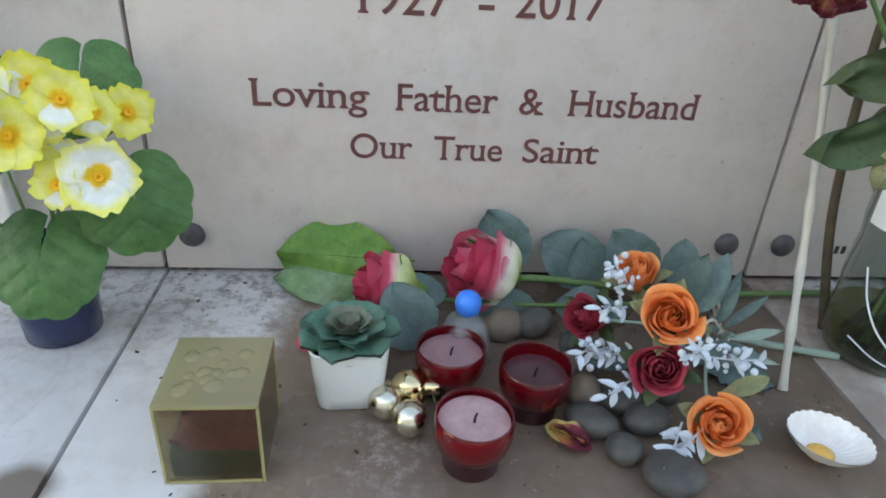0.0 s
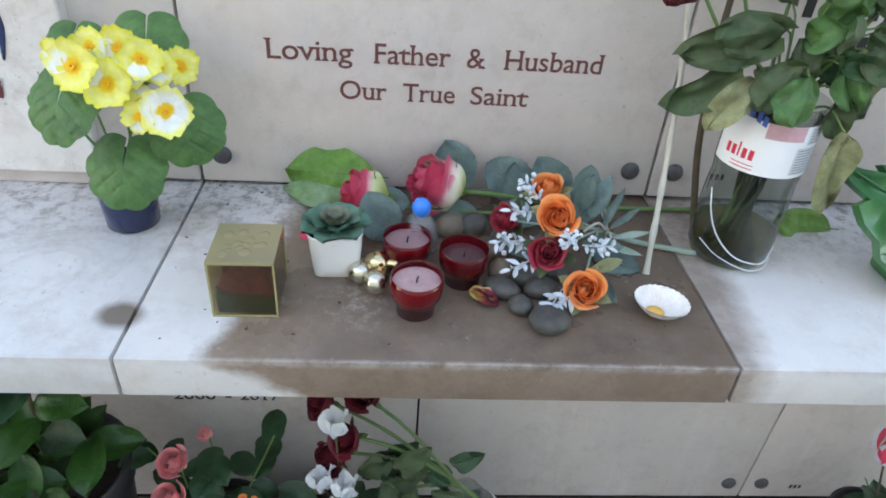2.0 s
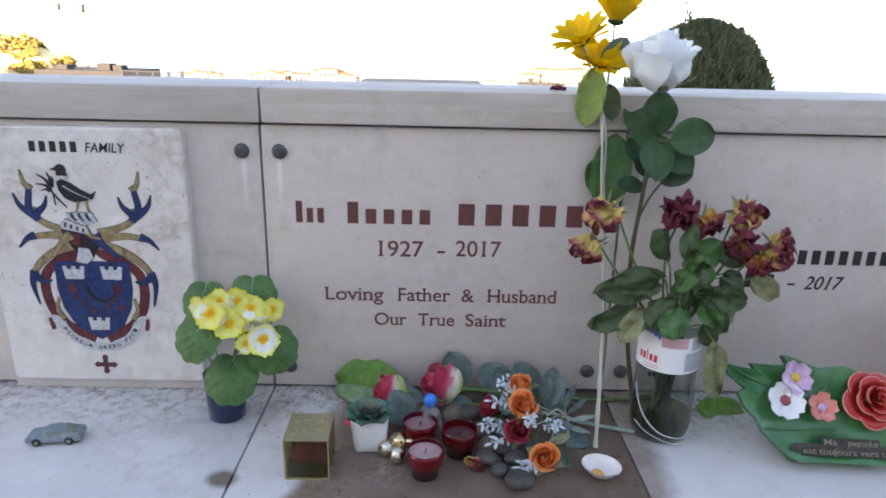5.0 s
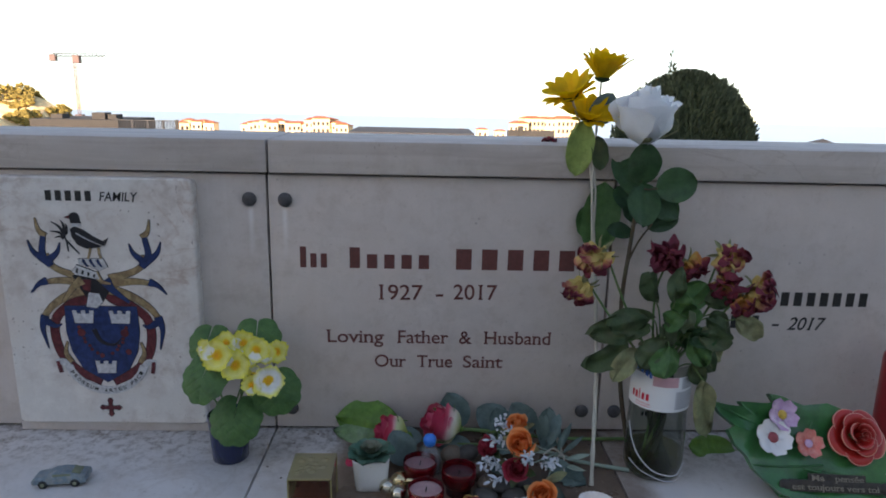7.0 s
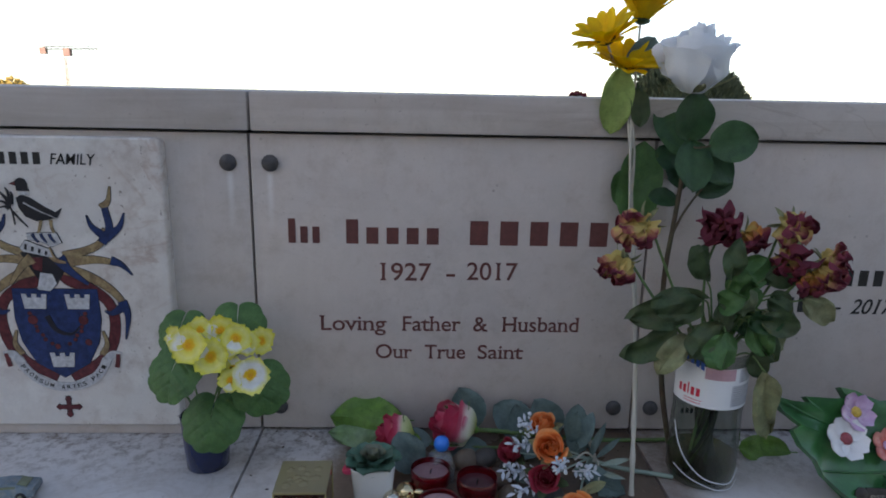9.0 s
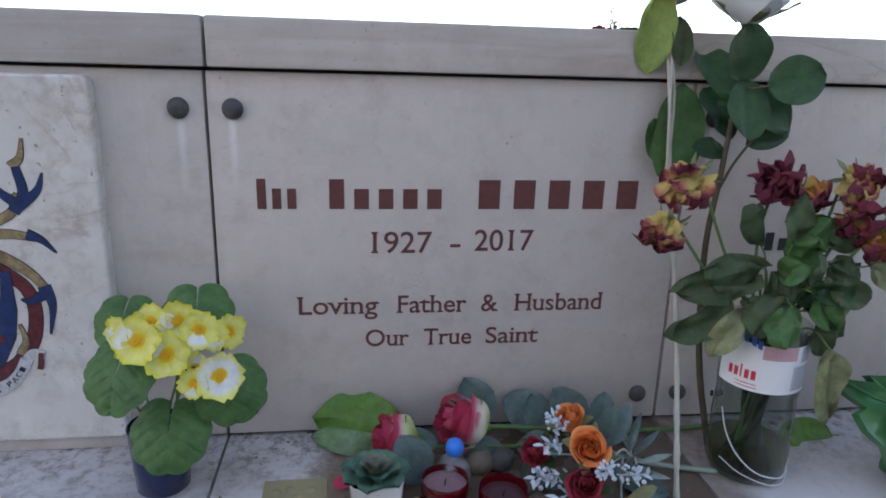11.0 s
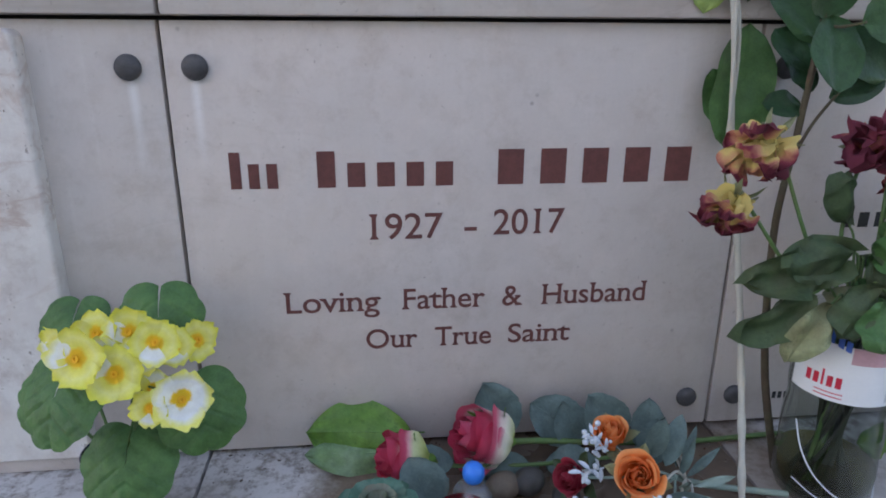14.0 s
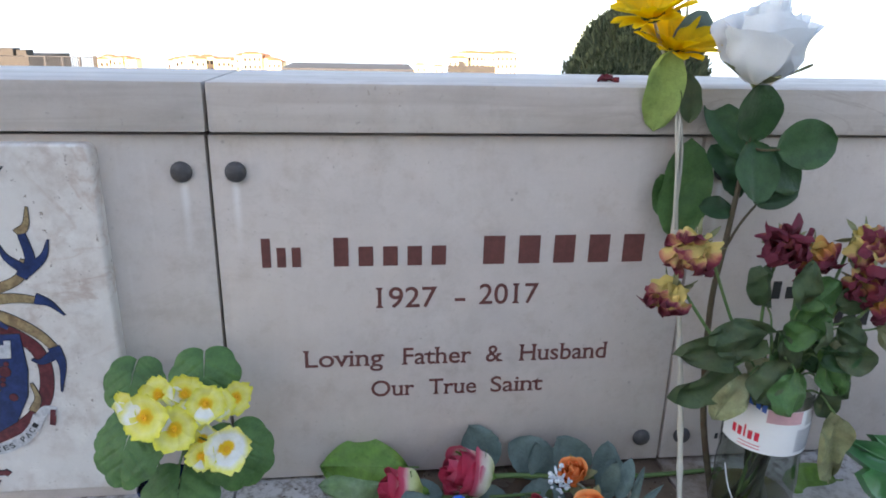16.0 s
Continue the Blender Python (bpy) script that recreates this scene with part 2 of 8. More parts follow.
def stone(name, colour, vein, vein_amount=0.5, rough=0.45, specks=0.35, stain=None, blotch=0.3, streak=0.0, soil=(0.36, 0.29, 0.235)):
    """Polished limestone with clouds, wavy veins, dark specks and rain streaks; stain: rows (x, y, radius_x, radius_y, strength) of damp."""
    mat, nd, ln, b, hsv, tex, math_, mix, ramp, co = material(name, colour, rough=rough, vary=0.06, scale=7.0, fine=260.0, bump=0.04, per_object=0.05)
    base = tuple(colour)
    wave = nd.new("ShaderNodeTexNoise")
    wave.inputs["Scale"].default_value, wave.inputs["Detail"].default_value, wave.inputs["Distortion"].default_value = 5.0, 6.0, 2.2
    stretch = nd.new("ShaderNodeMapping")
    stretch.inputs["Scale"].default_value = (0.8, 0.9, 1.5)
    ln.new(co, stretch.inputs["Vector"])
    ln.new(stretch.outputs[0], wave.inputs["Vector"])
    near = math_("ABSOLUTE", math_("SUBTRACT", wave.outputs["Fac"], 0.5), 0)
    line = math_("MULTIPLY", math_("SUBTRACT", 1.0, ramp(near, 0.0, 0.022)), math_("MULTIPLY", ramp(tex(2.3, 3.0), 0.48, 0.62), 0.8))
    col = mix(math_("MULTIPLY", line, vein_amount), base, tuple(vein))
    cloud = math_("MULTIPLY", ramp(tex(3.0, 6.0), 0.45, 0.7), vein_amount * 0.45)
    col = mix(cloud, col, tuple(vein))
    vor = nd.new("ShaderNodeTexVoronoi")
    vor.inputs["Scale"].default_value = 38.0
    ln.new(co, vor.inputs["Vector"])
    dots = math_("MULTIPLY", math_("SUBTRACT", 1.0, ramp(vor.outputs["Distance"], 0.03, 0.11)), ramp(tex(9.0), 0.52, 0.66))
    col = mix(math_("MULTIPLY", dots, specks), col, (0.12, 0.09, 0.07))
    patch = math_("MULTIPLY", ramp(tex(24.0, 9.0, 0.70), 0.48, 0.64), ramp(tex(4.5, 3.0), 0.38, 0.62))
    col = mix(math_("MULTIPLY", patch, blotch), col, soil)
    bleach = math_("MULTIPLY", ramp(tex(19.0, 8.0, 0.7), 0.50, 0.66), blotch * 0.7)
    col = mix(bleach, col, tuple(min(0.82, c * 1.22) for c in base))
    pits = math_("MULTIPLY", ramp(tex(150.0, 2.0), 0.655, 0.72), ramp(tex(7.0), 0.46, 0.62))
    col = mix(math_("MULTIPLY", pits, blotch * 1.3), col, (0.20, 0.15, 0.12))
    if streak:
        grain = nd.new("ShaderNodeTexNoise")
        grain.inputs["Scale"].default_value, grain.inputs["Detail"].default_value, grain.inputs["Distortion"].default_value = 1.0, 7.0, 0.8
        lay = nd.new("ShaderNodeMapping")
        lay.inputs["Scale"].default_value = (4.0, 30.0, 55.0)
        ln.new(co, lay.inputs["Vector"])
        ln.new(lay.outputs[0], grain.inputs["Vector"])
        col = mix(math_("MULTIPLY", ramp(grain.outputs["Fac"], 0.42, 0.66), streak), col, tuple(vein))
    if stain:
        col, wet = stain(nd, ln, tex, math_, mix, ramp, co, col)
        old = b.inputs["Roughness"].links[0].from_socket
        ln.new(math_("SUBTRACT", old, math_("MULTIPLY", wet, 0.12)), b.inputs["Roughness"])
    ln.new(col, hsv.inputs["Color"])
    return mat


def ledge_stain(nd, ln, tex, math_, mix, ramp, co, col):
    """A damp brown patch spread over the middle slab, with ragged edges, a ring left by a pot, and dirt swept to the back."""
    sep = nd.new("ShaderNodeSeparateXYZ")
    ln.new(co, sep.inputs[0])
    x, y, z = sep.outputs
    n1 = math_("MULTIPLY", math_("SUBTRACT", tex(14.0, 5.0), 0.5), 0.10)
    left = math_("ADD", math_("ADD", x, n1), math_("ADD", 0.215, math_("MULTIPLY", math_("ADD", y, 0.31), -0.16)))
    drop = math_("MULTIPLY", math_("SUBTRACT", 0.603, z), 1.6)
    left = math_("SUBTRACT", left, drop)
    right = math_("SUBTRACT", math_("ADD", 0.322, math_("MULTIPLY", math_("ADD", y, 0.31), 0.12)), math_("ADD", x, math_("MULTIPLY", n1, 0.45)))
    body = math_("MULTIPLY", ramp(left, 0.0, 0.026), ramp(right, -0.01, 0.02))
    body = math_("MULTIPLY", body, math_("SUBTRACT", 1.0, math_("MULTIPLY", ramp(x, 0.2885, 0.2895), 0.30)))
    core = math_("MULTIPLY", ramp(left, 0.03, 0.16), ramp(math_("SUBTRACT", 0.288, x), 0.0, 0.004))
    front = ramp(math_("SUBTRACT", z, 0.594), 0.0, 0.006)
    col = mix(math_("MULTIPLY", body, 0.92), col, (0.215, 0.145, 0.100))
    col = mix(math_("MULTIPLY", math_("MULTIPLY", core, front), math_("ADD", 0.36, math_("MULTIPLY", ramp(tex(9.0, 7.0, 0.7), 0.35, 0.68), 0.55))), col, (0.062, 0.043, 0.033))
    dx, dy = math_("ADD", x, 0.302), math_("ADD", y, 0.258)
    ring = math_("SQRT", math_("ADD", math_("MULTIPLY", dx, dx), math_("MULTIPLY", math_("MULTIPLY", dy, dy), 1.6)), 0)
    spot = math_("SUBTRACT", 1.0, ramp(math_("ADD", ring, math_("MULTIPLY", n1, 0.25)), 0.014, 0.028))
    col = mix(math_("MULTIPLY", spot, 0.9), col, (0.15, 0.105, 0.075))
    dirt = math_("MULTIPLY", ramp(math_("ADD", y, n1), -0.17, -0.02), ramp(tex(60.0, 6.0, 0.75), 0.465, 0.63))
    col = mix(math_("MULTIPLY", dirt, 0.85), col, (0.13, 0.085, 0.055))
    mottle = math_("MULTIPLY", math_("MULTIPLY", body, ramp(tex(17.0, 8.0, 0.75), 0.44, 0.60)), 0.6)
    col = mix(mottle, col, (0.16, 0.105, 0.07))
    chalk = math_("MULTIPLY", ramp(tex(85.0, 5.0, 0.8), 0.63, 0.72), body)
    col = mix(math_("MULTIPLY", chalk, 0.6), col, (0.55, 0.50, 0.46))
    px_, py_ = math_("ADD", x, 0.078), math_("ADD", y, 0.232)
    far_ = math_("SQRT", math_("ADD", math_("MULTIPLY", px_, px_), math_("MULTIPLY", py_, py_)), 0)
    lime = math_("MULTIPLY", math_("SUBTRACT", 1.0, ramp(far_, 0.012, 0.055)), ramp(tex(95.0, 6.0, 0.8), 0.49, 0.60))
    col = mix(math_("MULTIPLY", lime, 0.25), col, (0.62, 0.58, 0.56))
    worn = math_("MULTIPLY", math_("SUBTRACT", 1.0, ramp(math_("ADD", y, 0.3175), 0.002, 0.006)), math_("MULTIPLY", front, ramp(tex(40.0, 6.0, 0.7), 0.35, 0.6)))
    col = mix(math_("MULTIPLY", worn, 0.55), col, (0.48, 0.42, 0.38))
    return col, body


def drips(nd, ln, tex, math_, mix, ramp, co, col):
    """Pale lime runs and grey rain marks, long in z."""
    long_ = nd.new("ShaderNodeMapping")
    long_.inputs["Scale"].default_value = (60.0, 60.0, 2.2)
    ln.new(co, long_.inputs["Vector"])
    t = nd.new("ShaderNodeTexNoise")
    t.inputs["Scale"].default_value, t.inputs["Detail"].default_value = 1.0, 3.0
    ln.new(long_.outputs[0], t.inputs["Vector"])
    runs = math_("MULTIPLY", ramp(t.outputs["Fac"], 0.55, 0.75), ramp(tex(2.0), 0.45, 0.65))
    col = mix(math_("MULTIPLY", runs, 0.26), col, (0.80, 0.77, 0.75))
    grime = math_("MULTIPLY", ramp(tex(26.0, 6.0, 0.75), 0.54, 0.70), 0.28)
    col = mix(grime, col, (0.36, 0.28, 0.22))
    sep = nd.new("ShaderNodeSeparateXYZ")
    ln.new(co, sep.inputs[0])
    for x0 in (-0.3165, -0.2605, 0.2605, 0.3165):  # lime washed down from the upper bolts
        gap = math_("ABSOLUTE", math_("SUBTRACT", sep.outputs[0], x0), 0)
        run = math_("MULTIPLY", math_("SUBTRACT", 1.0, ramp(gap, 0.001, 0.006)), math_("MULTIPLY", ramp(sep.outputs[2], 0.915, 0.99), math_("SUBTRACT", 1.0, ramp(sep.outputs[2], 1.008, 1.012))))
        col = mix(math_("MULTIPLY", run, 0.45), col, (0.84, 0.83, 0.83))
    return col, runs


WALL_STONE = stone("wall_limestone", (0.572, 0.508, 0.472), (0.48, 0.41, 0.37), 0.36, rough=0.42, specks=0.6, stain=drips, blotch=0.34)
CAP_STONE = stone("cap_limestone", (0.555, 0.50, 0.462), (0.36, 0.295, 0.25), 0.55, rough=0.78, specks=0.4, blotch=0.35, streak=0.42)
LEDGE_STONE = stone("ledge_marble", (0.62, 0.595, 0.58), (0.44, 0.385, 0.35), 0.45, rough=0.40, specks=0.35, stain=ledge_stain)
PLAQUE_MARBLE = stone("plaque_marble", (0.68, 0.65, 0.62), (0.44, 0.31, 0.25), 0.95, rough=0.5, specks=0.15, blotch=0.80, soil=(0.42, 0.34, 0.30))
CORE = plain("mortar_dark", (0.05, 0.042, 0.036), rough=0.95, vary=0.3, bump=0.3)
PAVING = stone("paving_stone", (0.15, 0.142, 0.134), (0.10, 0.092, 0.085), 0.4, rough=0.8, specks=0.6)
BLOCKER_RENDER = plain("sun_blocker_render", (0.62, 0.60, 0.57), rough=0.9, vary=0.12, scale=1.5, fine=40, second=(0.50, 0.47, 0.44), second_scale=0.7)
BOLT = plain("oxidised_bronze", (0.085, 0.080, 0.083), rough=0.6, metal=0.25, vary=0.3, scale=120, bump=0.15)
INK_RED = plain("engraved_oxblood", (0.14, 0.048, 0.042), rough=0.6, vary=0.22, scale=90, bump=0.1)
INK_BLACK = plain("engraved_black", (0.022, 0.020, 0.019), rough=0.6, vary=0.3, scale=90)

# ---- the wall of niches ----
Z_LEDGE, Z_CAP, CELL = 0.603, 1.064, 0.5765
X_JOINT = -0.2885


def bolt_head(name, x, y, z, parent):
    bm = bmesh.new()
    turn = Matrix.Translation((x, y, z)) @ Matrix.Rotation(radians(90), 4, "X")
    lathe(bm, [(0.0115, 0.0), (0.0120, 0.0015), (0.0114, 0.0042), (0.0085, 0.0068), (0.004, 0.0080), (0, 0.0083)], 28, turn)
    return part(name, bm, BOLT, parent, "dark domed bronze bolt")


wall = thing("wall_upper", "row of polished beige limestone niche panels above the ledge", "wall", kind="structure")
panels = []
for k in range(-2, 4):
    x0, x1 = X_JOINT + (k - 1) * CELL + 0.0018, X_JOINT + k * CELL - 0.0018
    bm = bmesh.new()
    slab(bm, x0, x1, 0.0, 0.03, Z_LEDGE + 0.005, Z_CAP - 0.004, 0.0016)
    p = part("panel", bm, WALL_STONE, wall)
    panels.append(p)
    for bx in (x0 + 0.0275, x1 - 0.0275):
        for bz in (0.645, 1.019):
            bolt_head("bolt", bx, 0.0, bz, p)
MAIN_PANEL, RIGHT_PANEL, LEFT_PANEL = panels[3], panels[4], panels[2]

wall_low = thing("wall_lower", "row of grey limestone niche panels under the ledge", "wall", kind="structure")
low_panels = []
for k in range(-2, 4):
    x0, x1 = (k - 1) * 0.570 + 0.0016, k * 0.570 - 0.0016
    bm = bmesh.new()
    slab(bm, x0, x1, -0.07, -0.04, 0.052, 0.551, 0.0015)
    p = part("panel", bm, WALL_STONE, wall_low)
    low_panels.append(p)
    for bx in (x0 + 0.0275, x1 - 0.0275):
        for bz in (0.091, 0.50):
            bolt_head("bolt", bx, -0.07, bz, p)

bm = bmesh.new()
slab(bm, -1.74, 1.74, 0.0304, 0.19, 0.0, 1.062)
slab(bm, -1.74, 1.74, -0.0396, 0.0298, 0.0, 0.5555)
tagged(part("wall_core", bm, CORE, smooth=False), "dark concrete core behind the stone panels", "wall", kind="structure")

ledge = thing("ledge", "pale marble shelf slabs running along the niche wall", "ledge", kind="structure")
for k in range(-2, 4):
    x0, x1 = X_JOINT + (k - 1) * CELL + 0.0015, X_JOINT + k * CELL - 0.0015
    bm = bmesh.new()
    slab(bm, x0, x1, -0.317, 0.0296, 0.557, Z_LEDGE, 0.0022)
    part("slab", bm, LEDGE_STONE, ledge, "marble slab with a brown damp stain" if k == 1 else "")

bm = bmesh.new()
slab(bm, -2.55, 1.95, 0.034, 0.16, 1.02, Z_CAP + 0.006)
tagged(part("mortar_bed", bm, CORE, smooth=False), "dark mortar bed under the coping stones", "mortar", kind="structure")

cap = thing("coping", "grey-beige stone coping along the top of the wall", "coping", kind="structure")
for k in range(-1, 3):
    x0, x1 = -0.284 + (k - 1) * 1.153 + 0.0014, -0.284 + k * 1.153 - 0.0014
    bm = bmesh.new()
    slab(bm, x0, x1, -0.012, 0.205, Z_CAP, 1.118, 0.004)
    part("coping_stone", bm, CAP_STONE, cap)


# ---- lettering ----
def letters(text, x0, x1, z, height, y, mat, parent, name="lettering", face=None, shear=0.0, depth=0.0006, serif=True):
    """Cut letters, their baseline at z, filling x0 to x1, standing on the plane y (or on the frame face)."""
    cu = bpy.data.curves.new("text", "FONT")
    cu.body, cu.extrude, cu.shear, cu.offset = text, 0.01, shear, 0.006
    ob = bpy.data.objects.new("text", cu)
    scene.collection.objects.link(ob)
    dg = bpy.context.evaluated_depsgraph_get()
    me = bpy.data.meshes.new_from_object(ob.evaluated_get(dg))
    bpy.data.objects.remove(ob)
    if serif:
        bm = bmesh.new()
        bm.from_mesh(me)
        feet = []
        for f in bm.faces:
            xs, ys, zs = ([v.co[q] for v in f.verts] for q in range(3))
            w = max(xs) - min(xs)
            if max(ys) - min(ys) < 0.004 and max(zs) - min(zs) > 0.01 and 0.05 < w < 0.17:
                feet.append((min(xs), max(xs), sum(ys) / len(ys), f.normal.y))
        for xa, xb, yy, up in feet:
            top = up > 0
            la, ra = (0.060, 0.022 if yy < 0.6 else 0.040) if top else (0.052, 0.052)
            t, k = (-0.030, -0.055) if top else (0.030, 0.055)
            ring = ((xa - la, yy), (xb + ra, yy), (xb + ra, yy + t), (xb, yy + t + k), (xa, yy + t + k), (xa - la, yy + t))
            lower, upper = ([bm.verts.new((px, py, pz)) for px, py in ring] for pz in (-0.010, 0.0096))
            bm.faces.new(upper if not top else upper[::-1])
            for q in range(6):
                bm.faces.new((lower[q], lower[(q + 1) % 6], upper[(q + 1) % 6], upper[q]))
        bm.to_mesh(me)
        bm.free()
    co = np.array([v.co for v in me.vertices])
    lo, hi = co.min(0), co.max(0)
    sx, sz = (x1 - x0) / (hi[0] - lo[0]), height / 0.70
    for v in me.vertices:
        px, pz, py = x0 + (v.co.x - lo[0]) * sx, v.co.y * sz, -depth * (v.co.z + 0.01) / 0.02
        v.co = (px, y + py, z + pz) if face is None else face @ Vector((px, pz + z, -py))
    me.materials.clear()
    me.materials.append(mat)
    ob = new(name, me)
    ob.parent = parent
    return ob


def bars(words, z, height, y, mat, parent, name="name_bar"):
    """Names stand as plain upright bars: words are (x0, x1, count, tall)."""
    for x0, x1, count, tall in words:
        bm = bmesh.new()
        step = (x1 - x0) / count
        for k in range(count):
            h = height if (k == 0 or tall) else height * 0.68
            slab(bm, x0 + (k + 0.2) * step, x0 + (k + 0.8) * step, y - 0.0006, y + 0.0004, z, z + h)
        part(name, bm, mat, parent, smooth=False)


bars([(-0.241, -0.189, 3, False), (-0.160, -0.014, 5, False), (0.017, 0.237, 5, True)], 0.904, 0.036, 0.0, INK_RED, MAIN_PANEL)
letters("1927", -0.105, -0.030, 0.849, 0.027, 0.0, INK_RED, MAIN_PANEL)
letters("-", -0.0075, 0.0055, 0.849, 0.027, 0.0, INK_RED, MAIN_PANEL)
letters("2017", 0.023, 0.098, 0.851, 0.027, 0.0, INK_RED, MAIN_PANEL)
for word, a, c in (("Loving", -0.196, -0.095), ("Father", -0.073, 0.016), ("&", 0.035, 0.057), ("Husband", 0.078, 0.196)):
    letters(word, a, c, 0.770, 0.0235, 0.0, INK_RED, MAIN_PANEL)
for word, a, c in (("Our", -0.112, -0.057), ("True", -0.038, 0.024), ("Saint", 0.043, 0.113)):
    letters(word, a, c, 0.7255, 0.0225, 0.0, INK_RED, MAIN_PANEL)
bars([(0.408, 0.545, 7, False), (0.565, 0.749, 8, True)], 0.848, 0.0245, 0.0, INK_BLACK, RIGHT_PANEL)
bars([(0.487, 0.562, 4, True)], 0.806, 0.0235, 0.0, INK_BLACK, RIGHT_PANEL)
letters("-", 0.582, 0.596, 0.805, 0.0235, 0.0, INK_BLACK, RIGHT_PANEL, shear=0.25)
letters("2017", 0.611, 0.678, 0.804, 0.0235, 0.0, INK_BLACK, RIGHT_PANEL, shear=0.25)
bars([(0.366, 0.388, 3, True)], 0.636, 0.0085, 0.0, INK_BLACK, RIGHT_PANEL)
bars([(-0.412, -0.335, 4, False), (-0.322, -0.297, 1, True), (-0.278, -0.150, 8, True)], 0.309, 0.0235, -0.07, INK_BLACK, low_panels[2])
for word, a, c in (("2000", -0.357, -0.297), ("-", -0.283, -0.274), ("2017", -0.262, -0.205)):
    letters(word, a, c, 0.281, 0.0165, -0.07, INK_BLACK, low_panels[2])
bars([(-0.86, -0.677, 7, True)], 0.212, 0.0235, -0.07, INK_BLACK, low_panels[1])
bars([(0.652, 0.676, 3, True)], 0.076, 0.0085, -0.07, INK_BLACK, low_panels[4])

# ---- ground in front, unseen sun-blocking wall behind the camera ----
bm = bmesh.new()
slab(bm, -9.0, 9.0, -9.0, 0.2, -0.3, 0.040)
tagged(part("ground", bm, CORE, smooth=False), "dark bedding under the path slabs", "ground", kind="structure")
# added out of view: blocks the low sun and shapes the sky light
bm = bmesh.new()
slab(bm, -11.0, 11.0, -6.5, -6.1, 0.0, 5.3, 0.02)
tagged(part("wall_terrace", bm, BLOCKER_RENDER), "unseen tall wall behind the camera, added to block the sun", "wall", kind="structure")


# ---- materials of the things ----
def clear(name, tint, gloss=0.06, ior=1.5, haze=0.0):
    """A thin clear wall: what lies behind shows through, tinted, with a sharp gloss on top."""
    mat = bpy.data.materials.new(name)
    mat.use_nodes = True
    nd, ln = mat.node_tree.nodes, mat.node_tree.links
    nd.remove(nd["Principled BSDF"])
    t, g, f, m = (nd.new("ShaderNode" + n) for n in ("BsdfTransparent", "BsdfGlossy", "LayerWeight", "MixShader"))
    t.inputs["Color"].default_value = (*tint, 1)
    g.inputs["Roughness"].default_value = gloss
    f.inputs["Blend"].default_value = 0.5
    steep, scaled = nd.new("ShaderNodeMath"), nd.new("ShaderNodeMath")
    steep.operation, scaled.operation = "POWER", "MULTIPLY_ADD"
    steep.inputs[1].default_value, scaled.inputs[1].default_value, scaled.inputs[2].default_value = 3.0, 0.8, ((ior - 1) / (ior + 1)) ** 2
    ln.new(f.outputs["Facing"], steep.inputs[0])
    ln.new(steep.outputs[0], scaled.inputs[0])
    ln.new(scaled.outputs[0], m.inputs[0])
    body = t.outputs[0]
    if haze:
        d, x = nd.new("ShaderNodeBsdfTranslucent"), nd.new("ShaderNodeMixShader")
        d2, x2 = nd.new("ShaderNodeBsdfDiffuse"), nd.new("ShaderNodeMixShader")
        for one in (d, d2):
            one.inputs["Color"].default_value = (*tint, 1)
        ln.new(d.outputs[0], x2.inputs[1])
        ln.new(d2.outputs[0], x2.inputs[2])
        x.inputs[0].default_value = haze
        ln.new(body, x.inputs[1])
        ln.new(x2.outputs[0], x.inputs[2])
        body = x.outputs[0]
    ln.new(body, m.inputs[1])
    ln.new(g.outputs[0], m.inputs[2])
    ln.new(m.outputs[0], nd["Material Output"].inputs["Surface"])
    return mat


def foliage(name, colour, second, rough=0.5, **kw):
    return thin(plain(name, colour, rough=rough, vary=0.30, scale=70, fine=420, bump=0.7, distance=0.003, second=second, second_scale=28, second_amount=0.55, island=0.25, **kw), 0.22)


GREEN_PRIMULA = foliage("cloth_leaf_green", (0.080, 0.180, 0.052), (0.050, 0.125, 0.040))
GREEN_FRESH = foliage("fresh_leaf_green", (0.15, 0.29, 0.05), (0.085, 0.20, 0.035), rough=0.4)
GREEN_LIME = foliage("lime_leaf_green", (0.30, 0.40, 0.11), (0.22, 0.32, 0.09), rough=0.5)
GREEN_PALE = foliage("leaf_green_silvered", (0.24, 0.36, 0.20), (0.14, 0.27, 0.06), rough=0.35)
GREEN_GREY = foliage("grey_green_cloth", (0.140, 0.200, 0.185), (0.095, 0.150, 0.140), rough=0.6)
GREEN_DARK = foliage("dark_leaf_green", (0.028, 0.075, 0.03), (0.018, 0.045, 0.022), rough=0.38)
GREEN_BUSH = foliage("shrub_leaf_green", (0.034, 0.105, 0.018), (0.022, 0.07, 0.014), rough=0.32)
GREEN_YOUNG = foliage("young_leaf_green", (0.15, 0.34, 0.03), (0.10, 0.25, 0.02), rough=0.35)
GREEN_WILT = foliage("wilted_leaf_green", (0.062, 0.102, 0.042), (0.095, 0.105, 0.050), rough=0.6)
STEM_SOAKED = plain("soaked_stem", (0.045, 0.052, 0.030), rough=0.5, vary=0.35, scale=60, second=(0.03, 0.026, 0.018), second_scale=30)
GREEN_DRY = foliage("dried_leaf_green", (0.27, 0.29, 0.15), (0.21, 0.18, 0.095), rough=0.7)
GREEN_ROSE = foliage("rose_leaf_green", (0.042, 0.105, 0.038), (0.028, 0.075, 0.028), rough=0.5)
GREEN_STEM = plain("stem_green", (0.10, 0.19, 0.06), rough=0.5, vary=0.25, scale=80, second=(0.13, 0.15, 0.05), second_scale=20)
GREEN_SAGE = plain("sage_plastic", (0.28, 0.36, 0.30), rough=0.6, vary=0.15)
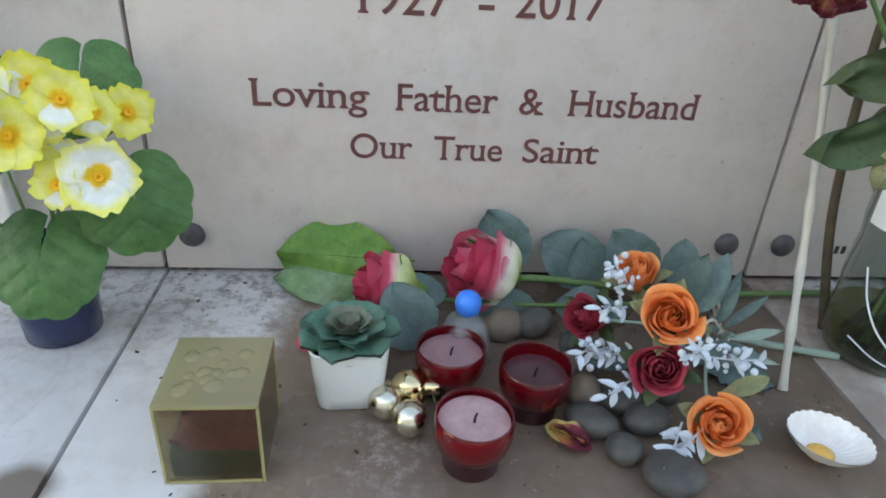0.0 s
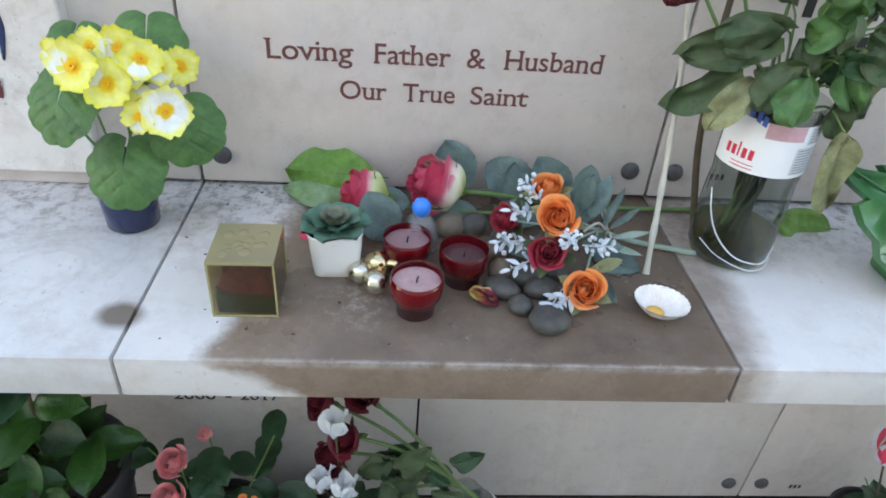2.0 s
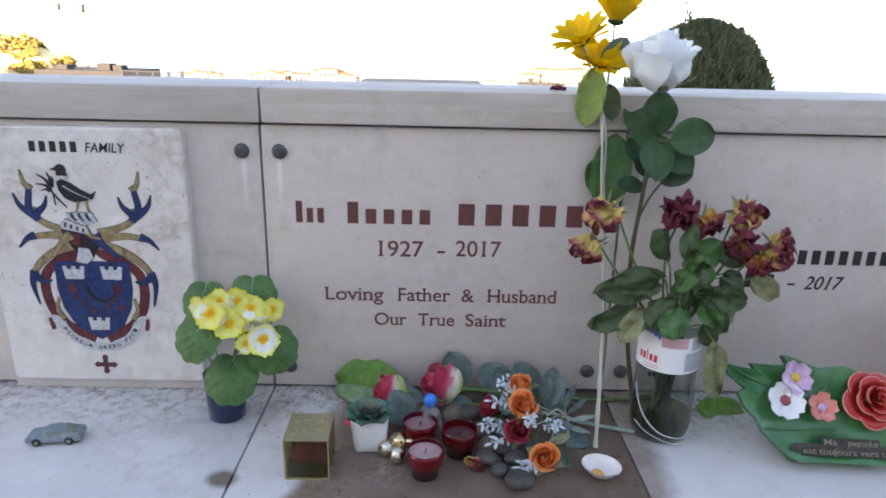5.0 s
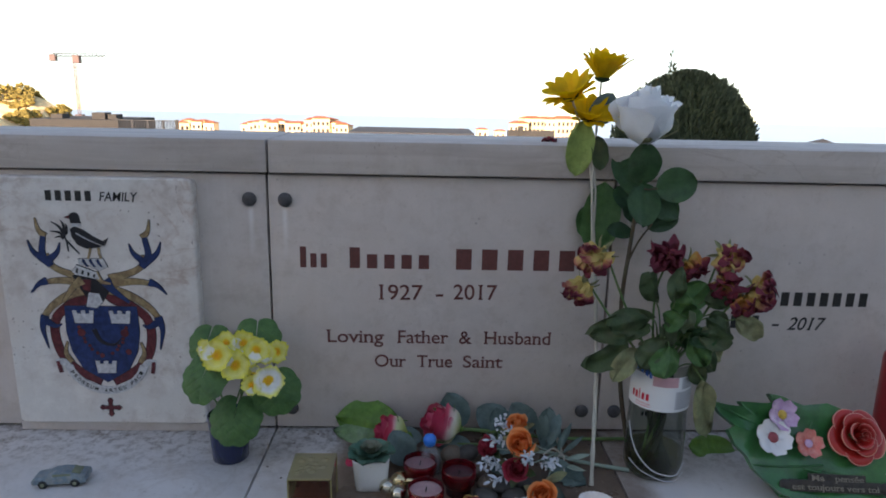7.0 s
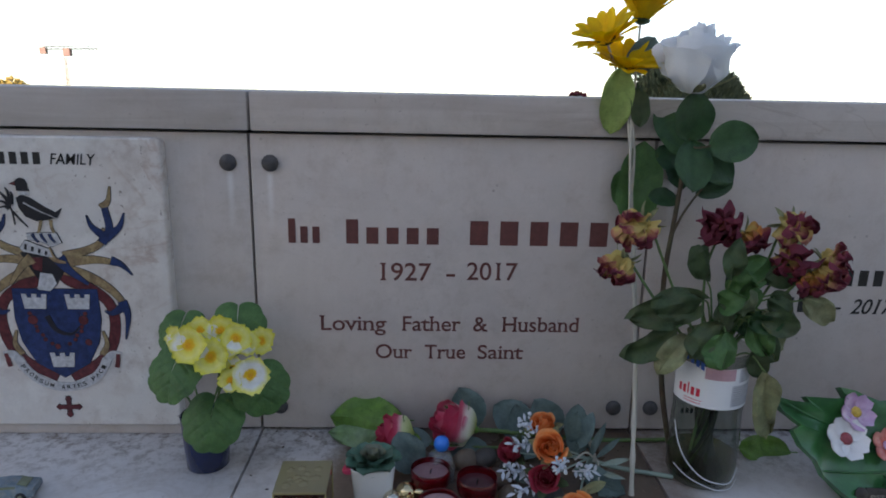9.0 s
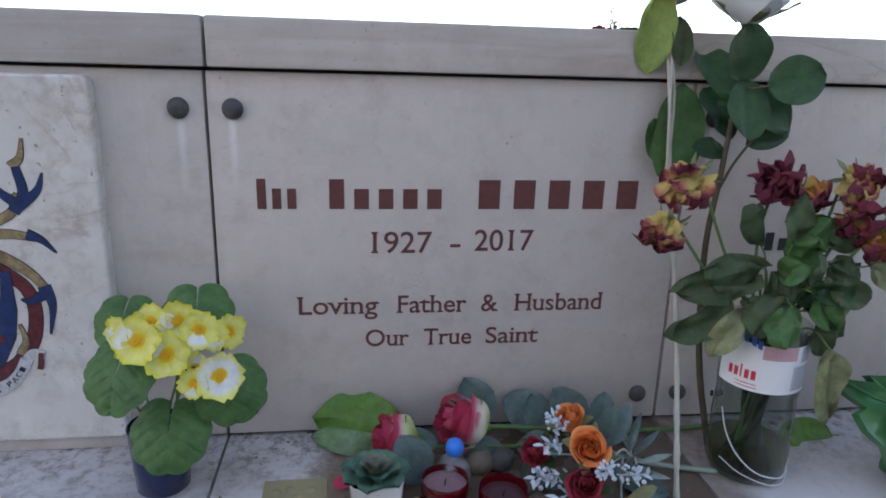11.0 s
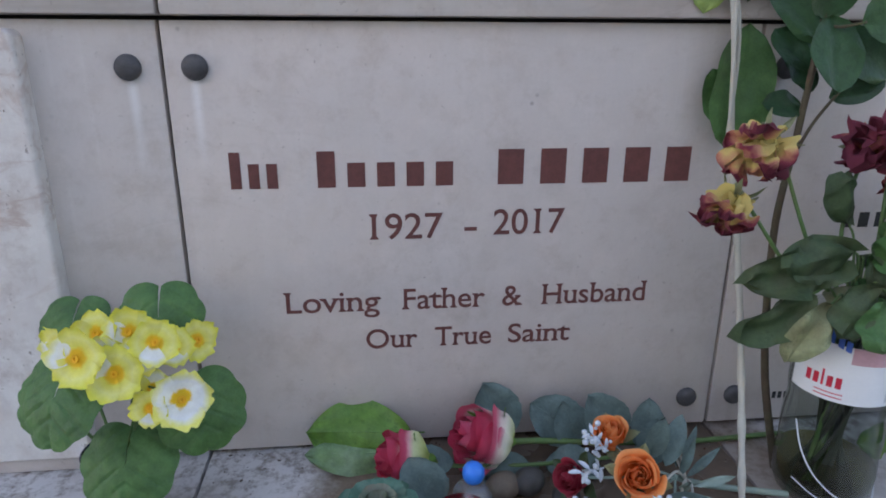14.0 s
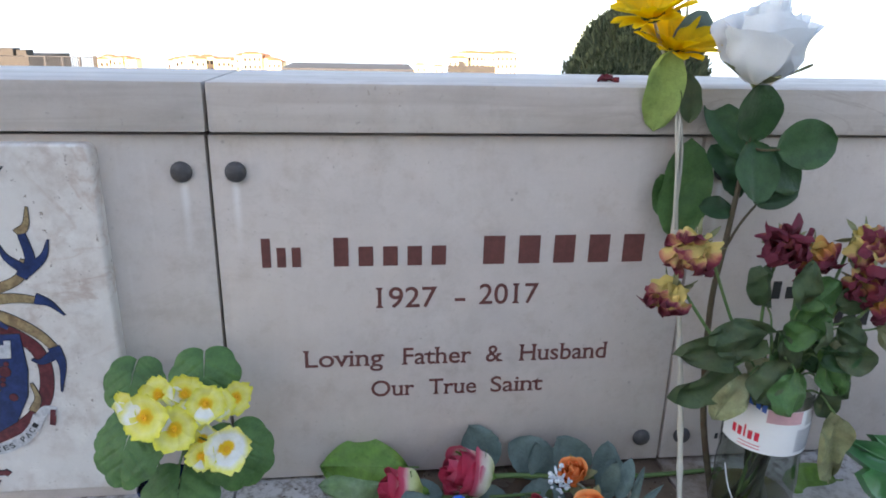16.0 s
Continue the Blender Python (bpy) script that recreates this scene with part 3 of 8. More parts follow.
BROWN_STEM = plain("brown_stem", (0.085, 0.055, 0.035), rough=0.7, vary=0.3, scale=70, second=(0.10, 0.11, 0.05), second_scale=18)
CREAM_STEM = plain("cream_plastic", (0.48, 0.455, 0.39), rough=0.5, vary=0.12, scale=60, second=(0.45, 0.41, 0.33), second_scale=30)
PRIMULA_YELLOW = graded("primula_yellow", [(0.0, (0.86, 0.46, 0.01)), (0.24, (0.88, 0.56, 0.02)), (0.34, (0.84, 0.76, 0.13)), (0.60, (0.86, 0.82, 0.28)), (0.85, (0.82, 0.77, 0.10))], 0.25, 0.06, 110)
PRIMULA_WHITE = graded("primula_white", [(0.0, (0.86, 0.46, 0.01)), (0.25, (0.90, 0.58, 0.02)), (0.33, (0.88, 0.87, 0.80)), (0.62, (0.88, 0.88, 0.86)), (0.84, (0.86, 0.82, 0.20))], 0.40, 0.08, 70)
YELLOW_DEEP = thin(plain("petal_golden", (0.93, 0.72, 0.015), rough=0.7, vary=0.15, bump=0.2, island=0.25), 0.60)
EYE_ORANGE = plain("flower_eye", (0.85, 0.42, 0.01), rough=0.7, vary=0.15)
WHITE_CLOTH = thin(plain("petal_white", (0.88, 0.89, 0.90), rough=0.75, vary=0.04, bump=0.2), 0.35)
WHITE_SILVER = plain("berry_white", (0.52, 0.56, 0.60), rough=0.55, vary=0.15, bump=0.2)
PINK = plain("petal_pink", (0.60, 0.055, 0.11), rough=0.75, vary=0.18, bump=0.2, island=0.2)
ORANGE = graded("petal_orange", [(0.0, (0.60, 0.10, 0.012)), (0.45, (0.82, 0.22, 0.050)), (0.80, (0.90, 0.29, 0.075)), (1.0, (0.90, 0.38, 0.14))], 0.25, 0.15)
CRIMSON = graded("petal_crimson", [(0.0, (0.20, 0.010, 0.022)), (0.55, (0.36, 0.020, 0.045)), (0.85, (0.42, 0.030, 0.060)), (1.0, (0.46, 0.065, 0.095))], 0.25, 0.15)
DEAD_RED = plain("dried_petal_maroon", (0.17, 0.022, 0.035), rough=0.8, vary=0.35, scale=90, bump=0.4, distance=0.002, island=0.5)
DEAD_YELLOW = graded("dried_petal_yellow", [(0.0, (0.66, 0.54, 0.18)), (0.52, (0.70, 0.52, 0.18)), (0.66, (0.58, 0.26, 0.15)), (0.80, (0.28, 0.045, 0.07)), (1.0, (0.16, 0.022, 0.04))], 0.85, 0.40, 45, 0.8, 0.5)
DEAD_ORANGE = graded("dried_petal_rust", [(0.0, (0.66, 0.46, 0.12)), (0.45, (0.66, 0.33, 0.08)), (0.68, (0.52, 0.17, 0.07)), (0.82, (0.27, 0.042, 0.065)), (1.0, (0.16, 0.022, 0.04))], 0.8, 0.45, 45, 0.8, 0.5)
DEAD_MAROON = graded("dried_petal_wine", [(0.0, (0.64, 0.48, 0.16)), (0.34, (0.52, 0.20, 0.10)), (0.50, (0.27, 0.040, 0.065)), (1.0, (0.17, 0.024, 0.045))], 0.8, 0.6, 45, 0.8, 0.5)
ROSE_LIVE = plain("petal_salmon", (0.85, 0.33, 0.33), rough=0.6, vary=0.1, bump=0.15, island=0.15)
ROSE_DARK = plain("petal_dark_red", (0.13, 0.008, 0.018), rough=0.65, vary=0.25, bump=0.2, island=0.3)
NAVY = plain("navy_glass", (0.010, 0.018, 0.07), rough=0.16, vary=0.2, coat=0.4)
WHITE_GLAZE = plain("white_glaze", (0.80, 0.80, 0.78), rough=0.22, vary=0.04, scale=30, coat=0.4, bump=0.03)
SUCCULENT = plain("succulent_green", (0.075, 0.185, 0.125), rough=0.5, vary=0.30, second=(0.12, 0.15, 0.11), second_scale=40, bump=0.2)
SUCCULENT_TIP = plain("succulent_heart", (0.15, 0.19, 0.13), rough=0.45, vary=0.25, second=(0.17, 0.10, 0.07), second_scale=60)
BARK_CRUMB = plain("brown_crumb", (0.085, 0.055, 0.035), rough=0.9, vary=0.4, island=0.6)
SOIL = plain("dark_soil", (0.035, 0.026, 0.02), rough=0.95, vary=0.5, scale=150, bump=1.0, distance=0.004)
GOLD = plain("gold_mirror", (0.66, 0.53, 0.30), rough=0.14, metal=1.0, vary=0.05, bump=0.0, rough_vary=0.05)
GOLD_PALE = plain("champagne_mirror", (0.64, 0.59, 0.47), rough=0.22, metal=1.0, vary=0.06, bump=0.02)
RED_GLASS = clear("red_glass", (0.50, 0.016, 0.036), 0.05, haze=0.20)
RED_BASE = plain("thick_red_glass", (0.028, 0.003, 0.005), rough=0.12, vary=0.2, coat=0.6)
WAX = plain("pink_wax", (0.46, 0.31, 0.31), rough=0.42, vary=0.18, scale=60, second=(0.33, 0.19, 0.195), second_scale=70, subsurface=0.2)
WAX_DULL = plain("dusty_red_wax", (0.28, 0.17, 0.175), rough=0.4, vary=0.2, scale=70, second=(0.25, 0.12, 0.13), second_scale=60)
WAX_DARK = plain("burnt_red_wax", (0.075, 0.032, 0.038), rough=0.18, vary=0.25, scale=60)
CHAR = plain("charred_wick", (0.012, 0.011, 0.010), rough=0.9)
ACRYLIC = clear("amber_acrylic", (0.80, 0.75, 0.60), 0.08, haze=0.02)
ACRYLIC_EDGE = plain("amber_acrylic_edge", (0.33, 0.285, 0.13), rough=0.25, vary=0.15, coat=0.5)
ACRYLIC_LID = clear("frosted_amber_lid", (0.74, 0.68, 0.45), 0.10, haze=0.40)
MOSS = foliage("preserved_moss", (0.035, 0.06, 0.015), (0.02, 0.035, 0.012), rough=0.9)
PET = clear("clear_bottle", (0.68, 0.72, 0.69), 0.05, 1.5, haze=0.012)
GLASS = clear("clear_glass", (0.84, 0.88, 0.90), 0.04, 1.7, haze=0.20)
WATER = clear("stale_water", (0.64, 0.62, 0.38), 0.03, 1.33)
WIRE = plain("white_wire", (0.72, 0.74, 0.76), rough=0.35, vary=0.05)
PAPER = plain("white_label", (0.78, 0.79, 0.80), rough=0.4, vary=0.05, scale=20, coat=0.2)
PAPER_PINK = plain("pink_label_field", (0.55, 0.33, 0.36), rough=0.4, vary=0.15, scale=40)
PAPER_GREY = plain("grey_print", (0.25, 0.26, 0.29), rough=0.5, vary=0.25, scale=200)
PAPER_GREY_PALE = plain("pale_grey_print_field", (0.55, 0.56, 0.59), rough=0.45, vary=0.08, scale=60)
PRINT_RED = plain("red_print", (0.62, 0.03, 0.06), rough=0.45, vary=0.08)
PRINT_BLUE = plain("blue_print", (0.06, 0.14, 0.48), rough=0.45, vary=0.08)
BLUE_CAP = plain("blue_plastic", (0.02, 0.20, 0.72), rough=0.35, vary=0.06, coat=0.2)
SHELL_OUT = plain("shell_white", (0.80, 0.77, 0.74), rough=0.4, vary=0.10, scale=60, second=(0.55, 0.42, 0.33), second_scale=40, second_amount=0.35, coat=0.2)
AMBER = plain("amber_pebble", (0.72, 0.40, 0.09), rough=0.35, vary=0.2, scale=100)
STONE_GREY = plain("grey_pebble", (0.060, 0.055, 0.050), rough=0.6, vary=0.25, scale=70, fine=700, bump=0.3, per_object=0.25, second=(0.095, 0.088, 0.075), second_scale=40)
STONE_BROWN = plain("brown_pebble", (0.18, 0.14, 0.10), rough=0.65, vary=0.3, scale=70, fine=700, bump=0.35, per_object=0.3, second=(0.12, 0.095, 0.075), second_scale=45)
CERAMIC_GREEN = plain("green_ceramic", (0.028, 0.135, 0.04), rough=0.35, vary=0.3, scale=35, fine=300, bump=0.15, coat=0.5, second=(0.05, 0.20, 0.05), second_scale=16)
CERAMIC_WHITE = plain("white_ceramic", (0.78, 0.76, 0.75), rough=0.25, vary=0.06, coat=0.4)
CERAMIC_RED = plain("red_ceramic", (0.44, 0.022, 0.016), rough=0.32, vary=0.15, coat=0.25)
CERAMIC_RIM = plain("worn_red_rim", (0.62, 0.28, 0.20), rough=0.4, vary=0.15)
CERAMIC_CORAL = plain("coral_ceramic", (0.66, 0.16, 0.12), rough=0.3, vary=0.2, coat=0.4, second=(0.7, 0.36, 0.30), second_scale=90)
CERAMIC_VIOLET = plain("violet_ceramic", (0.52, 0.32, 0.50), rough=0.3, vary=0.15, coat=0.4, second=(0.66, 0.52, 0.64), second_scale=90)
CERAMIC_YELLOW = plain("ochre_ceramic", (0.62, 0.40, 0.06), rough=0.4, vary=0.25, scale=200, bump=0.6)
CERAMIC_ROSE = plain("dusky_ceramic", (0.30, 0.06, 0.07), rough=0.45, vary=0.3, scale=200, bump=0.6)
BRONZE = plain("dark_bronze", (0.055, 0.046, 0.04), rough=0.45, metal=0.5, vary=0.4, scale=120, bump=0.3)
BRONZE_LIGHT = plain("rubbed_bronze", (0.26, 0.23, 0.19), rough=0.35, metal=0.7, vary=0.2)
CANDLE_RED = plain("red_plastic", (0.30, 0.014, 0.018), rough=0.3, vary=0.15, coat=0.3)
CANDLE_LID = plain("amber_wax_top", (0.52, 0.20, 0.10), rough=0.4, vary=0.2)
TOY_BLUE = plain("worn_blue_paint", (0.16, 0.22, 0.265), rough=0.45, metal=0.2, vary=0.2, scale=160, second=(0.34, 0.33, 0.29), second_scale=120, second_amount=0.5, bump=0.2)
TOY_GLASS = plain("yellowed_toy_window", (0.22, 0.24, 0.16), rough=0.2, vary=0.2)
RUBBER = plain("black_plastic", (0.018, 0.018, 0.018), rough=0.6, vary=0.2)
PLANT_POT = plain("black_plant_pot", (0.025, 0.024, 0.026), rough=0.5, vary=0.25, scale=30)
ARMS_BLUE = plain("enamel_blue", (0.022, 0.042, 0.135), rough=0.35, vary=0.4, scale=110, second=(0.012, 0.020, 0.060), second_scale=70)
ARMS_RED = plain("enamel_red", (0.135, 0.028, 0.032), rough=0.35, vary=0.45, scale=120, second=(0.06, 0.016, 0.02), second_scale=80)
ARMS_GOLD = plain("enamel_gold", (0.34, 0.25, 0.13), rough=0.35, vary=0.45, scale=110, second=(0.13, 0.060, 0.04), second_scale=90)
ARMS_WHITE = plain("enamel_white", (0.56, 0.56, 0.57), rough=0.35, vary=0.25, scale=180, second=(0.34, 0.34, 0.37), second_scale=150)
ARMS_BLACK = plain("enamel_black", (0.022, 0.02, 0.024), rough=0.35, vary=0.3)


def axis(at, ahead, spin=0.0):
    """A frame whose z axis points along ahead."""
    q = Vector(ahead).normalized().to_track_quat("Z", "Y").to_matrix().to_4x4()
    return Matrix.Translation(at) @ q @ Matrix.Rotation(spin, 4, "Z")


# ---- family plaque with painted arms ----
def flat(bm, outline, y, depth=0.0008):
    """A low flat shape on the plaque: a closed outline of (x, z), raised by depth."""
    front = [bm.verts.new((x, y - depth, z)) for x, z in outline]
    back = [bm.verts.new((x, y, z)) for x, z in outline]
    bm.faces.new(front)
    n = len(outline)
    for k in range(n):
        j = (k + 1) % n
        bm.faces.new((front[k], back[k], back[j], front[j]))


def ribbon(pts, w0, w1=None, steps=6):
    """The outline of a band of changing width along points (x, z)."""
    w1 = w0 if w1 is None else w1
    path = smooth_path([(x, 0, z) for x, z in pts], steps)
    left, right = [], []
    for k, p in enumerate(path):
        d = (path[min(k + 1, len(path) - 1)] - path[max(0, k - 1)]).normalized()
        w = (w0 + (w1 - w0) * k / (len(path) - 1)) / 2
        left.append((p.x - d.z * w, p.z + d.x * w))
        right.append((p.x + d.z * w, p.z - d.x * w))
    return left + right[::-1]


plaque = thing("family_plaque", "cream marble plaque painted with a coat of arms on the wall", "plaque", (-0.566, 0, 0.6035))
PZ = 0.6035


def arms(name, shapes, mat, lift, label=""):
    for step, s in enumerate(shapes):
        lift += 0.000016 if step else 0.0  # overlapping fields lie one on another
        if mat is not ARMS_BLACK and lift < 0.0021:  # each painted field has a thin dark outline
            n = len(s)
            turn = 1 if sum(s[k][0] * s[(k + 1) % n][1] - s[(k + 1) % n][0] * s[k][1] for k in range(n)) > 0 else -1
            wide = []
            for k in range(n):
                d = (Vector(s[(k + 1) % n]) - Vector(s[k - 1]))
                d = d.normalized() if d.length > 1e-9 else Vector((1, 0))
                wide.append((s[k][0] + turn * d.y * 0.0007, s[k][1] - turn * d.x * 0.0007 - PZ))
            bm = bmesh.new()
            flat(bm, wide, -0.0186, lift - 0.00012)
            bmesh.ops.recalc_face_normals(bm, faces=bm.faces[:])
            part("outline", bm, ARMS_BLACK, plaque, smooth=False)
        bm = bmesh.new()
        flat(bm, [(x, z - PZ) for x, z in s], -0.0186, lift)
        bmesh.ops.recalc_face_normals(bm, faces=bm.faces[:])
        part(name, bm, mat, plaque, label, smooth=False)


bm = bmesh.new()


def plaque_ring(inset, y, r=0.010):
    """A rounded oblong round the plaque's face, drawn in by inset, at depth y."""
    out = []
    for cx, cz, a0 in ((0.162 - r, 0.449 - r, 0), (-0.162 + r, 0.449 - r, 90), (-0.162 + r, 0.017 + r, 180), (0.162 - r, 0.017 + r, 270)):
        for k in range(7):
            a = radians(a0 + 15 * k)
            out.append(bm.verts.new((cx + (r - inset) * math.cos(a), y, cz + (r - inset) * math.sin(a))))
    return out


loops = [plaque_ring(d, y) for d, y in ((0.0, -0.0006), (0.0, -0.0150), (0.0005, -0.0168), (0.0018, -0.0182), (0.0032, -0.0186))]
for a, c in zip(loops, loops[1:]):
    for k in range(28):
        bm.faces.new((a[k], a[(k + 1) % 28], c[(k + 1) % 28], c[k]))
bm.faces.new(loops[-1])
bm.faces.new(loops[0][::-1])
bmesh.ops.recalc_face_normals(bm, faces=bm.faces[:])
part("slab", bm, PLAQUE_MARBLE, plaque, smooth=False)
# added filler so the plaque doesn't float; bare wall and its shadow line belong here
bm = bmesh.new()
slab(bm, -0.165, 0.165, -0.012, -0.0008, 0.0, 0.016, 0.001)
part("footing", bm, WALL_STONE, plaque, "added strip filling the gap of bare wall under the plaque")
CX = -0.003  # middle of the painted arms


def both(s):
    return [s, [(2 * CX - x, z) for x, z in s]]


def arm_shapes(scale_pts):
    return [(CX + x, z) for x, z in scale_pts]


shield = arm_shapes([(-0.060, 0.836), (0.060, 0.836), (0.061, 0.79), (0.055, 0.755), (0.038, 0.722), (0.0, 0.699), (-0.038, 0.722), (-0.055, 0.755), (-0.061, 0.79)])
arms("red_mantling", [s for pts, a, c in (
    ([(-0.030, 0.852), (-0.075, 0.815), (-0.078, 0.765), (-0.055, 0.725), (-0.010, 0.700)], 0.014, 0.016),
    ([(-0.010, 0.872), (-0.020, 0.850), (-0.045, 0.838)], 0.02, 0.012)) for s in both(ribbon(arm_shapes(pts), a, c))], ARMS_RED, 0.0006)
arms("gold_mantling", [s for pts, a, c in (
    ([(-0.018, 0.885), (-0.050, 0.893), (-0.072, 0.905), (-0.080, 0.925)], 0.012, 0.008),
    ([(-0.020, 0.876), (-0.060, 0.880), (-0.090, 0.876)], 0.014, 0.007),
    ([(-0.015, 0.866), (-0.050, 0.855), (-0.080, 0.835), (-0.098, 0.812)], 0.016, 0.008),
    ([(-0.078, 0.955), (-0.088, 0.965), (-0.092, 0.985)], 0.011, 0.002),
    ([(-0.058, 0.735), (-0.066, 0.752), (-0.062, 0.772)], 0.010, 0.003)) for s in both(ribbon(arm_shapes(pts), a, c))], ARMS_GOLD, 0.0009)
arms("blue_mantling", [s for pts, a, c in (
    ([(-0.074, 0.905), (-0.086, 0.925), (-0.082, 0.955)], 0.012, 0.008),
    ([(-0.080, 0.912), (-0.100, 0.928), (-0.108, 0.948)], 0.013, 0.001),
    ([(-0.078, 0.914), (-0.062, 0.928), (-0.056, 0.944)], 0.012, 0.001),
    ([(-0.084, 0.879), (-0.098, 0.873), (-0.112, 0.858)], 0.013, 0.001),
    ([(-0.094, 0.818), (-0.100, 0.795), (-0.094, 0.760)], 0.014, 0.001),
    ([(-0.092, 0.808), (-0.078, 0.800), (-0.068, 0.803)], 0.012, 0.002)) for s in both(ribbon(arm_shapes(pts), a, c))], ARMS_BLUE, 0.0011)
arms("shield", [shield], ARMS_BLUE, 0.0013, "blue painted shield")


def tower(x, z, w):
    h = w * 0.62
    return [(x - w * 0.42, z), (x + w * 0.42, z), (x + w * 0.5, z + h), (x + w * 0.3, z + h), (x + w * 0.28, z + h * 0.75), (x + w * 0.1, z + h * 0.75),
            (x + w * 0.1, z + h), (x - w * 0.1, z + h), (x - w * 0.1, z + h * 0.75), (x - w * 0.28, z + h * 0.75), (x - w * 0.3, z + h), (x - w * 0.5, z + h)]


arms("castle", [tower(CX - 0.030, 0.806, 0.036), tower(CX + 0.031, 0.806, 0.036), tower(CX, 0.716, 0.036)], ARMS_WHITE, 0.0017)
arms("flower_mark", [[(x + r * math.cos(a), z + r * math.sin(a)) for a in (math.tau * k / 8 for k in range(8))]
                      for x, z, r in ((CX - 0.036, 0.789, 0.007), (CX + 0.036, 0.789, 0.007), (CX - 0.005, 0.748, 0.004), (CX + 0.04, 0.755, 0.005))], ARMS_RED, 0.0016)


def crest(*pts):
    """Points in a drawing grid of 0.414 mm about the shield's upper edge."""
    return [(CX + x * 0.000414, 0.836 + z * 0.000414) for x, z in pts]


def crest_disc(x, z, r, n=14):
    return crest(*[(x + r * math.cos(math.tau * k / n), z + r * math.sin(math.tau * k / n)) for k in range(n)])


arms("helmet", [crest((-100, 128), (-20, 150), (10, 120), (40, 60), (10, 15), (-45, 25), (-70, 68))], ARMS_BLACK, 0.0014, "black painted helmet")
arms("helmet_lining", [crest((-68, 112), (-26, 112), (-34, 62), (-62, 70))], ARMS_RED, 0.0016)
arms("blue_mantling", [ribbon(crest((28, 110), (55, 70), (118, 18)), 0.019, 0.004)], ARMS_BLUE, 0.0015)
arms("gold_mantling", [ribbon(crest((-8, 142), (14, 105), (50, 95)), 0.010, 0.003), ribbon(crest((-62, 110), (-100, 80), (-146, 15)), 0.016, 0.004)], ARMS_GOLD, 0.0017)
arms("visor", [crest((-98, 145), (-78, 172), (0, 142), (8, 112), (-88, 132))], ARMS_WHITE, 0.0018)
arms("visor_bar", [crest((-80 + 22 * k, 160 - 8 * k), (-72 + 22 * k, 157 - 8 * k), (-76 + 22 * k, 138 - 6 * k), (-84 + 22 * k, 141 - 6 * k)) for k in range(4)], ARMS_BLACK, 0.0020)
arms("gorget", [crest((-40, 58), (0, 54), (12, 18), (-15, -8), (-56, -2))], ARMS_WHITE, 0.0018)
arms("wreath", [crest((-70, 196), (30, 200), (44, 165), (10, 150), (-30, 172), (-66, 172))], ARMS_WHITE, 0.0017, "white painted wreath")
arms("wreath_twist", [ribbon(crest((-50 + 28 * k, 194), (-44 + 28 * k, 180), (-34 + 28 * k, 166)), 0.004, 0.002) for k in range(3)], ARMS_BLUE, 0.0020)
arms("bird", [crest((-88, 318), (-70, 328), (-40, 316), (0, 288), (34, 270), (56, 284), (40, 252), (8, 243), (-30, 238), (-65, 254), (-84, 285))], ARMS_BLACK, 0.0019, "black painted bird")
arms("bird_head", [crest((-84, 341), (-84, 354), (-88, 366), (-82, 380), (-68, 385), (-54, 380), (-47, 366), (-48, 352), (-42, 341))], ARMS_BLACK, 0.0019)
arms("bird_collar", [crest((-80, 339), (-80, 327), (-44, 329), (-44, 339))], ARMS_WHITE, 0.0021)
arms("bird_wing", [ribbon(crest((-66, 302), (-20, 275), (36, 250)), 0.0022, 0.0008)], ARMS_WHITE, 0.0022)
arms("bird_beak", [crest((-86, 372), (-106, 364), (-86, 360))], ARMS_RED, 0.0020)
arms("bird_leg", [ribbon(crest((-16, 242), (-22, 220), (-30, 198)), 0.004, 0.003), ribbon(crest((16, 244), (16, 220), (22, 198)), 0.004, 0.003)], ARMS_GOLD, 0.0021)
arms("olive_leaf", [ribbon(crest(a, ((a[0] + c[0]) / 2 + 4, (a[1] + c[1]) / 2 + 6), c), 0.0055, 0.0008) for a, c in (((-112, 296), (-160, 346)), ((-112, 300), (-122, 352)), ((-112, 288), (-168, 308)), ((-116, 280), (-152, 282)), ((-108, 296), (-104, 338)))], ARMS_BLACK, 0.0016)
arms("olive_twig", [ribbon(crest((-120, 310), (-108, 270), (-104, 226)), 0.0016, 0.0016), ribbon(crest((-106, 270), (-82, 240), (-62, 218)), 0.0030, 0.0012)], ARMS_BLACK, 0.0015)
arms("coot", [ribbon(crest((-36, -98), (-10, -150), (40, -165), (70, -140)), 0.009, 0.002)], ARMS_BLACK, 0.0019)
arms("garland", [crest_disc(-95 + 6 * (k % 2) + 1.2 * k * k, -90 - 16 * k, 7, 7) for k in range(8)] + [crest_disc(95 - 6 * (k % 2) - 1.2 * k * k, -90 - 16 * k, 7, 7) for k in range(8)], ARMS_RED, 0.0015)
scroll = [(CX + 0.068 * math.cos(a) * 1.0, 0.752 + 0.068 * math.sin(a)) for a in (radians(200 + 14 * k) for k in range(11))]
arms("scroll", [ribbon(scroll, 0.0135), ribbon(arm_shapes([(-0.064, 0.728), (-0.072, 0.736), (-0.084, 0.734)]), 0.011), ribbon(arm_shapes([(0.064, 0.728), (0.072, 0.736), (0.084, 0.734)]), 0.011)], ARMS_WHITE, 0.0021, "white painted motto scroll")
arms("scroll_end", [ribbon(arm_shapes([(-0.081, 0.737), (-0.079, 0.725), (-0.077, 0.716)]), 0.006), ribbon(arm_shapes([(0.081, 0.737), (0.079, 0.725), (0.077, 0.716)]), 0.006)], ARMS_RED, 0.0023)
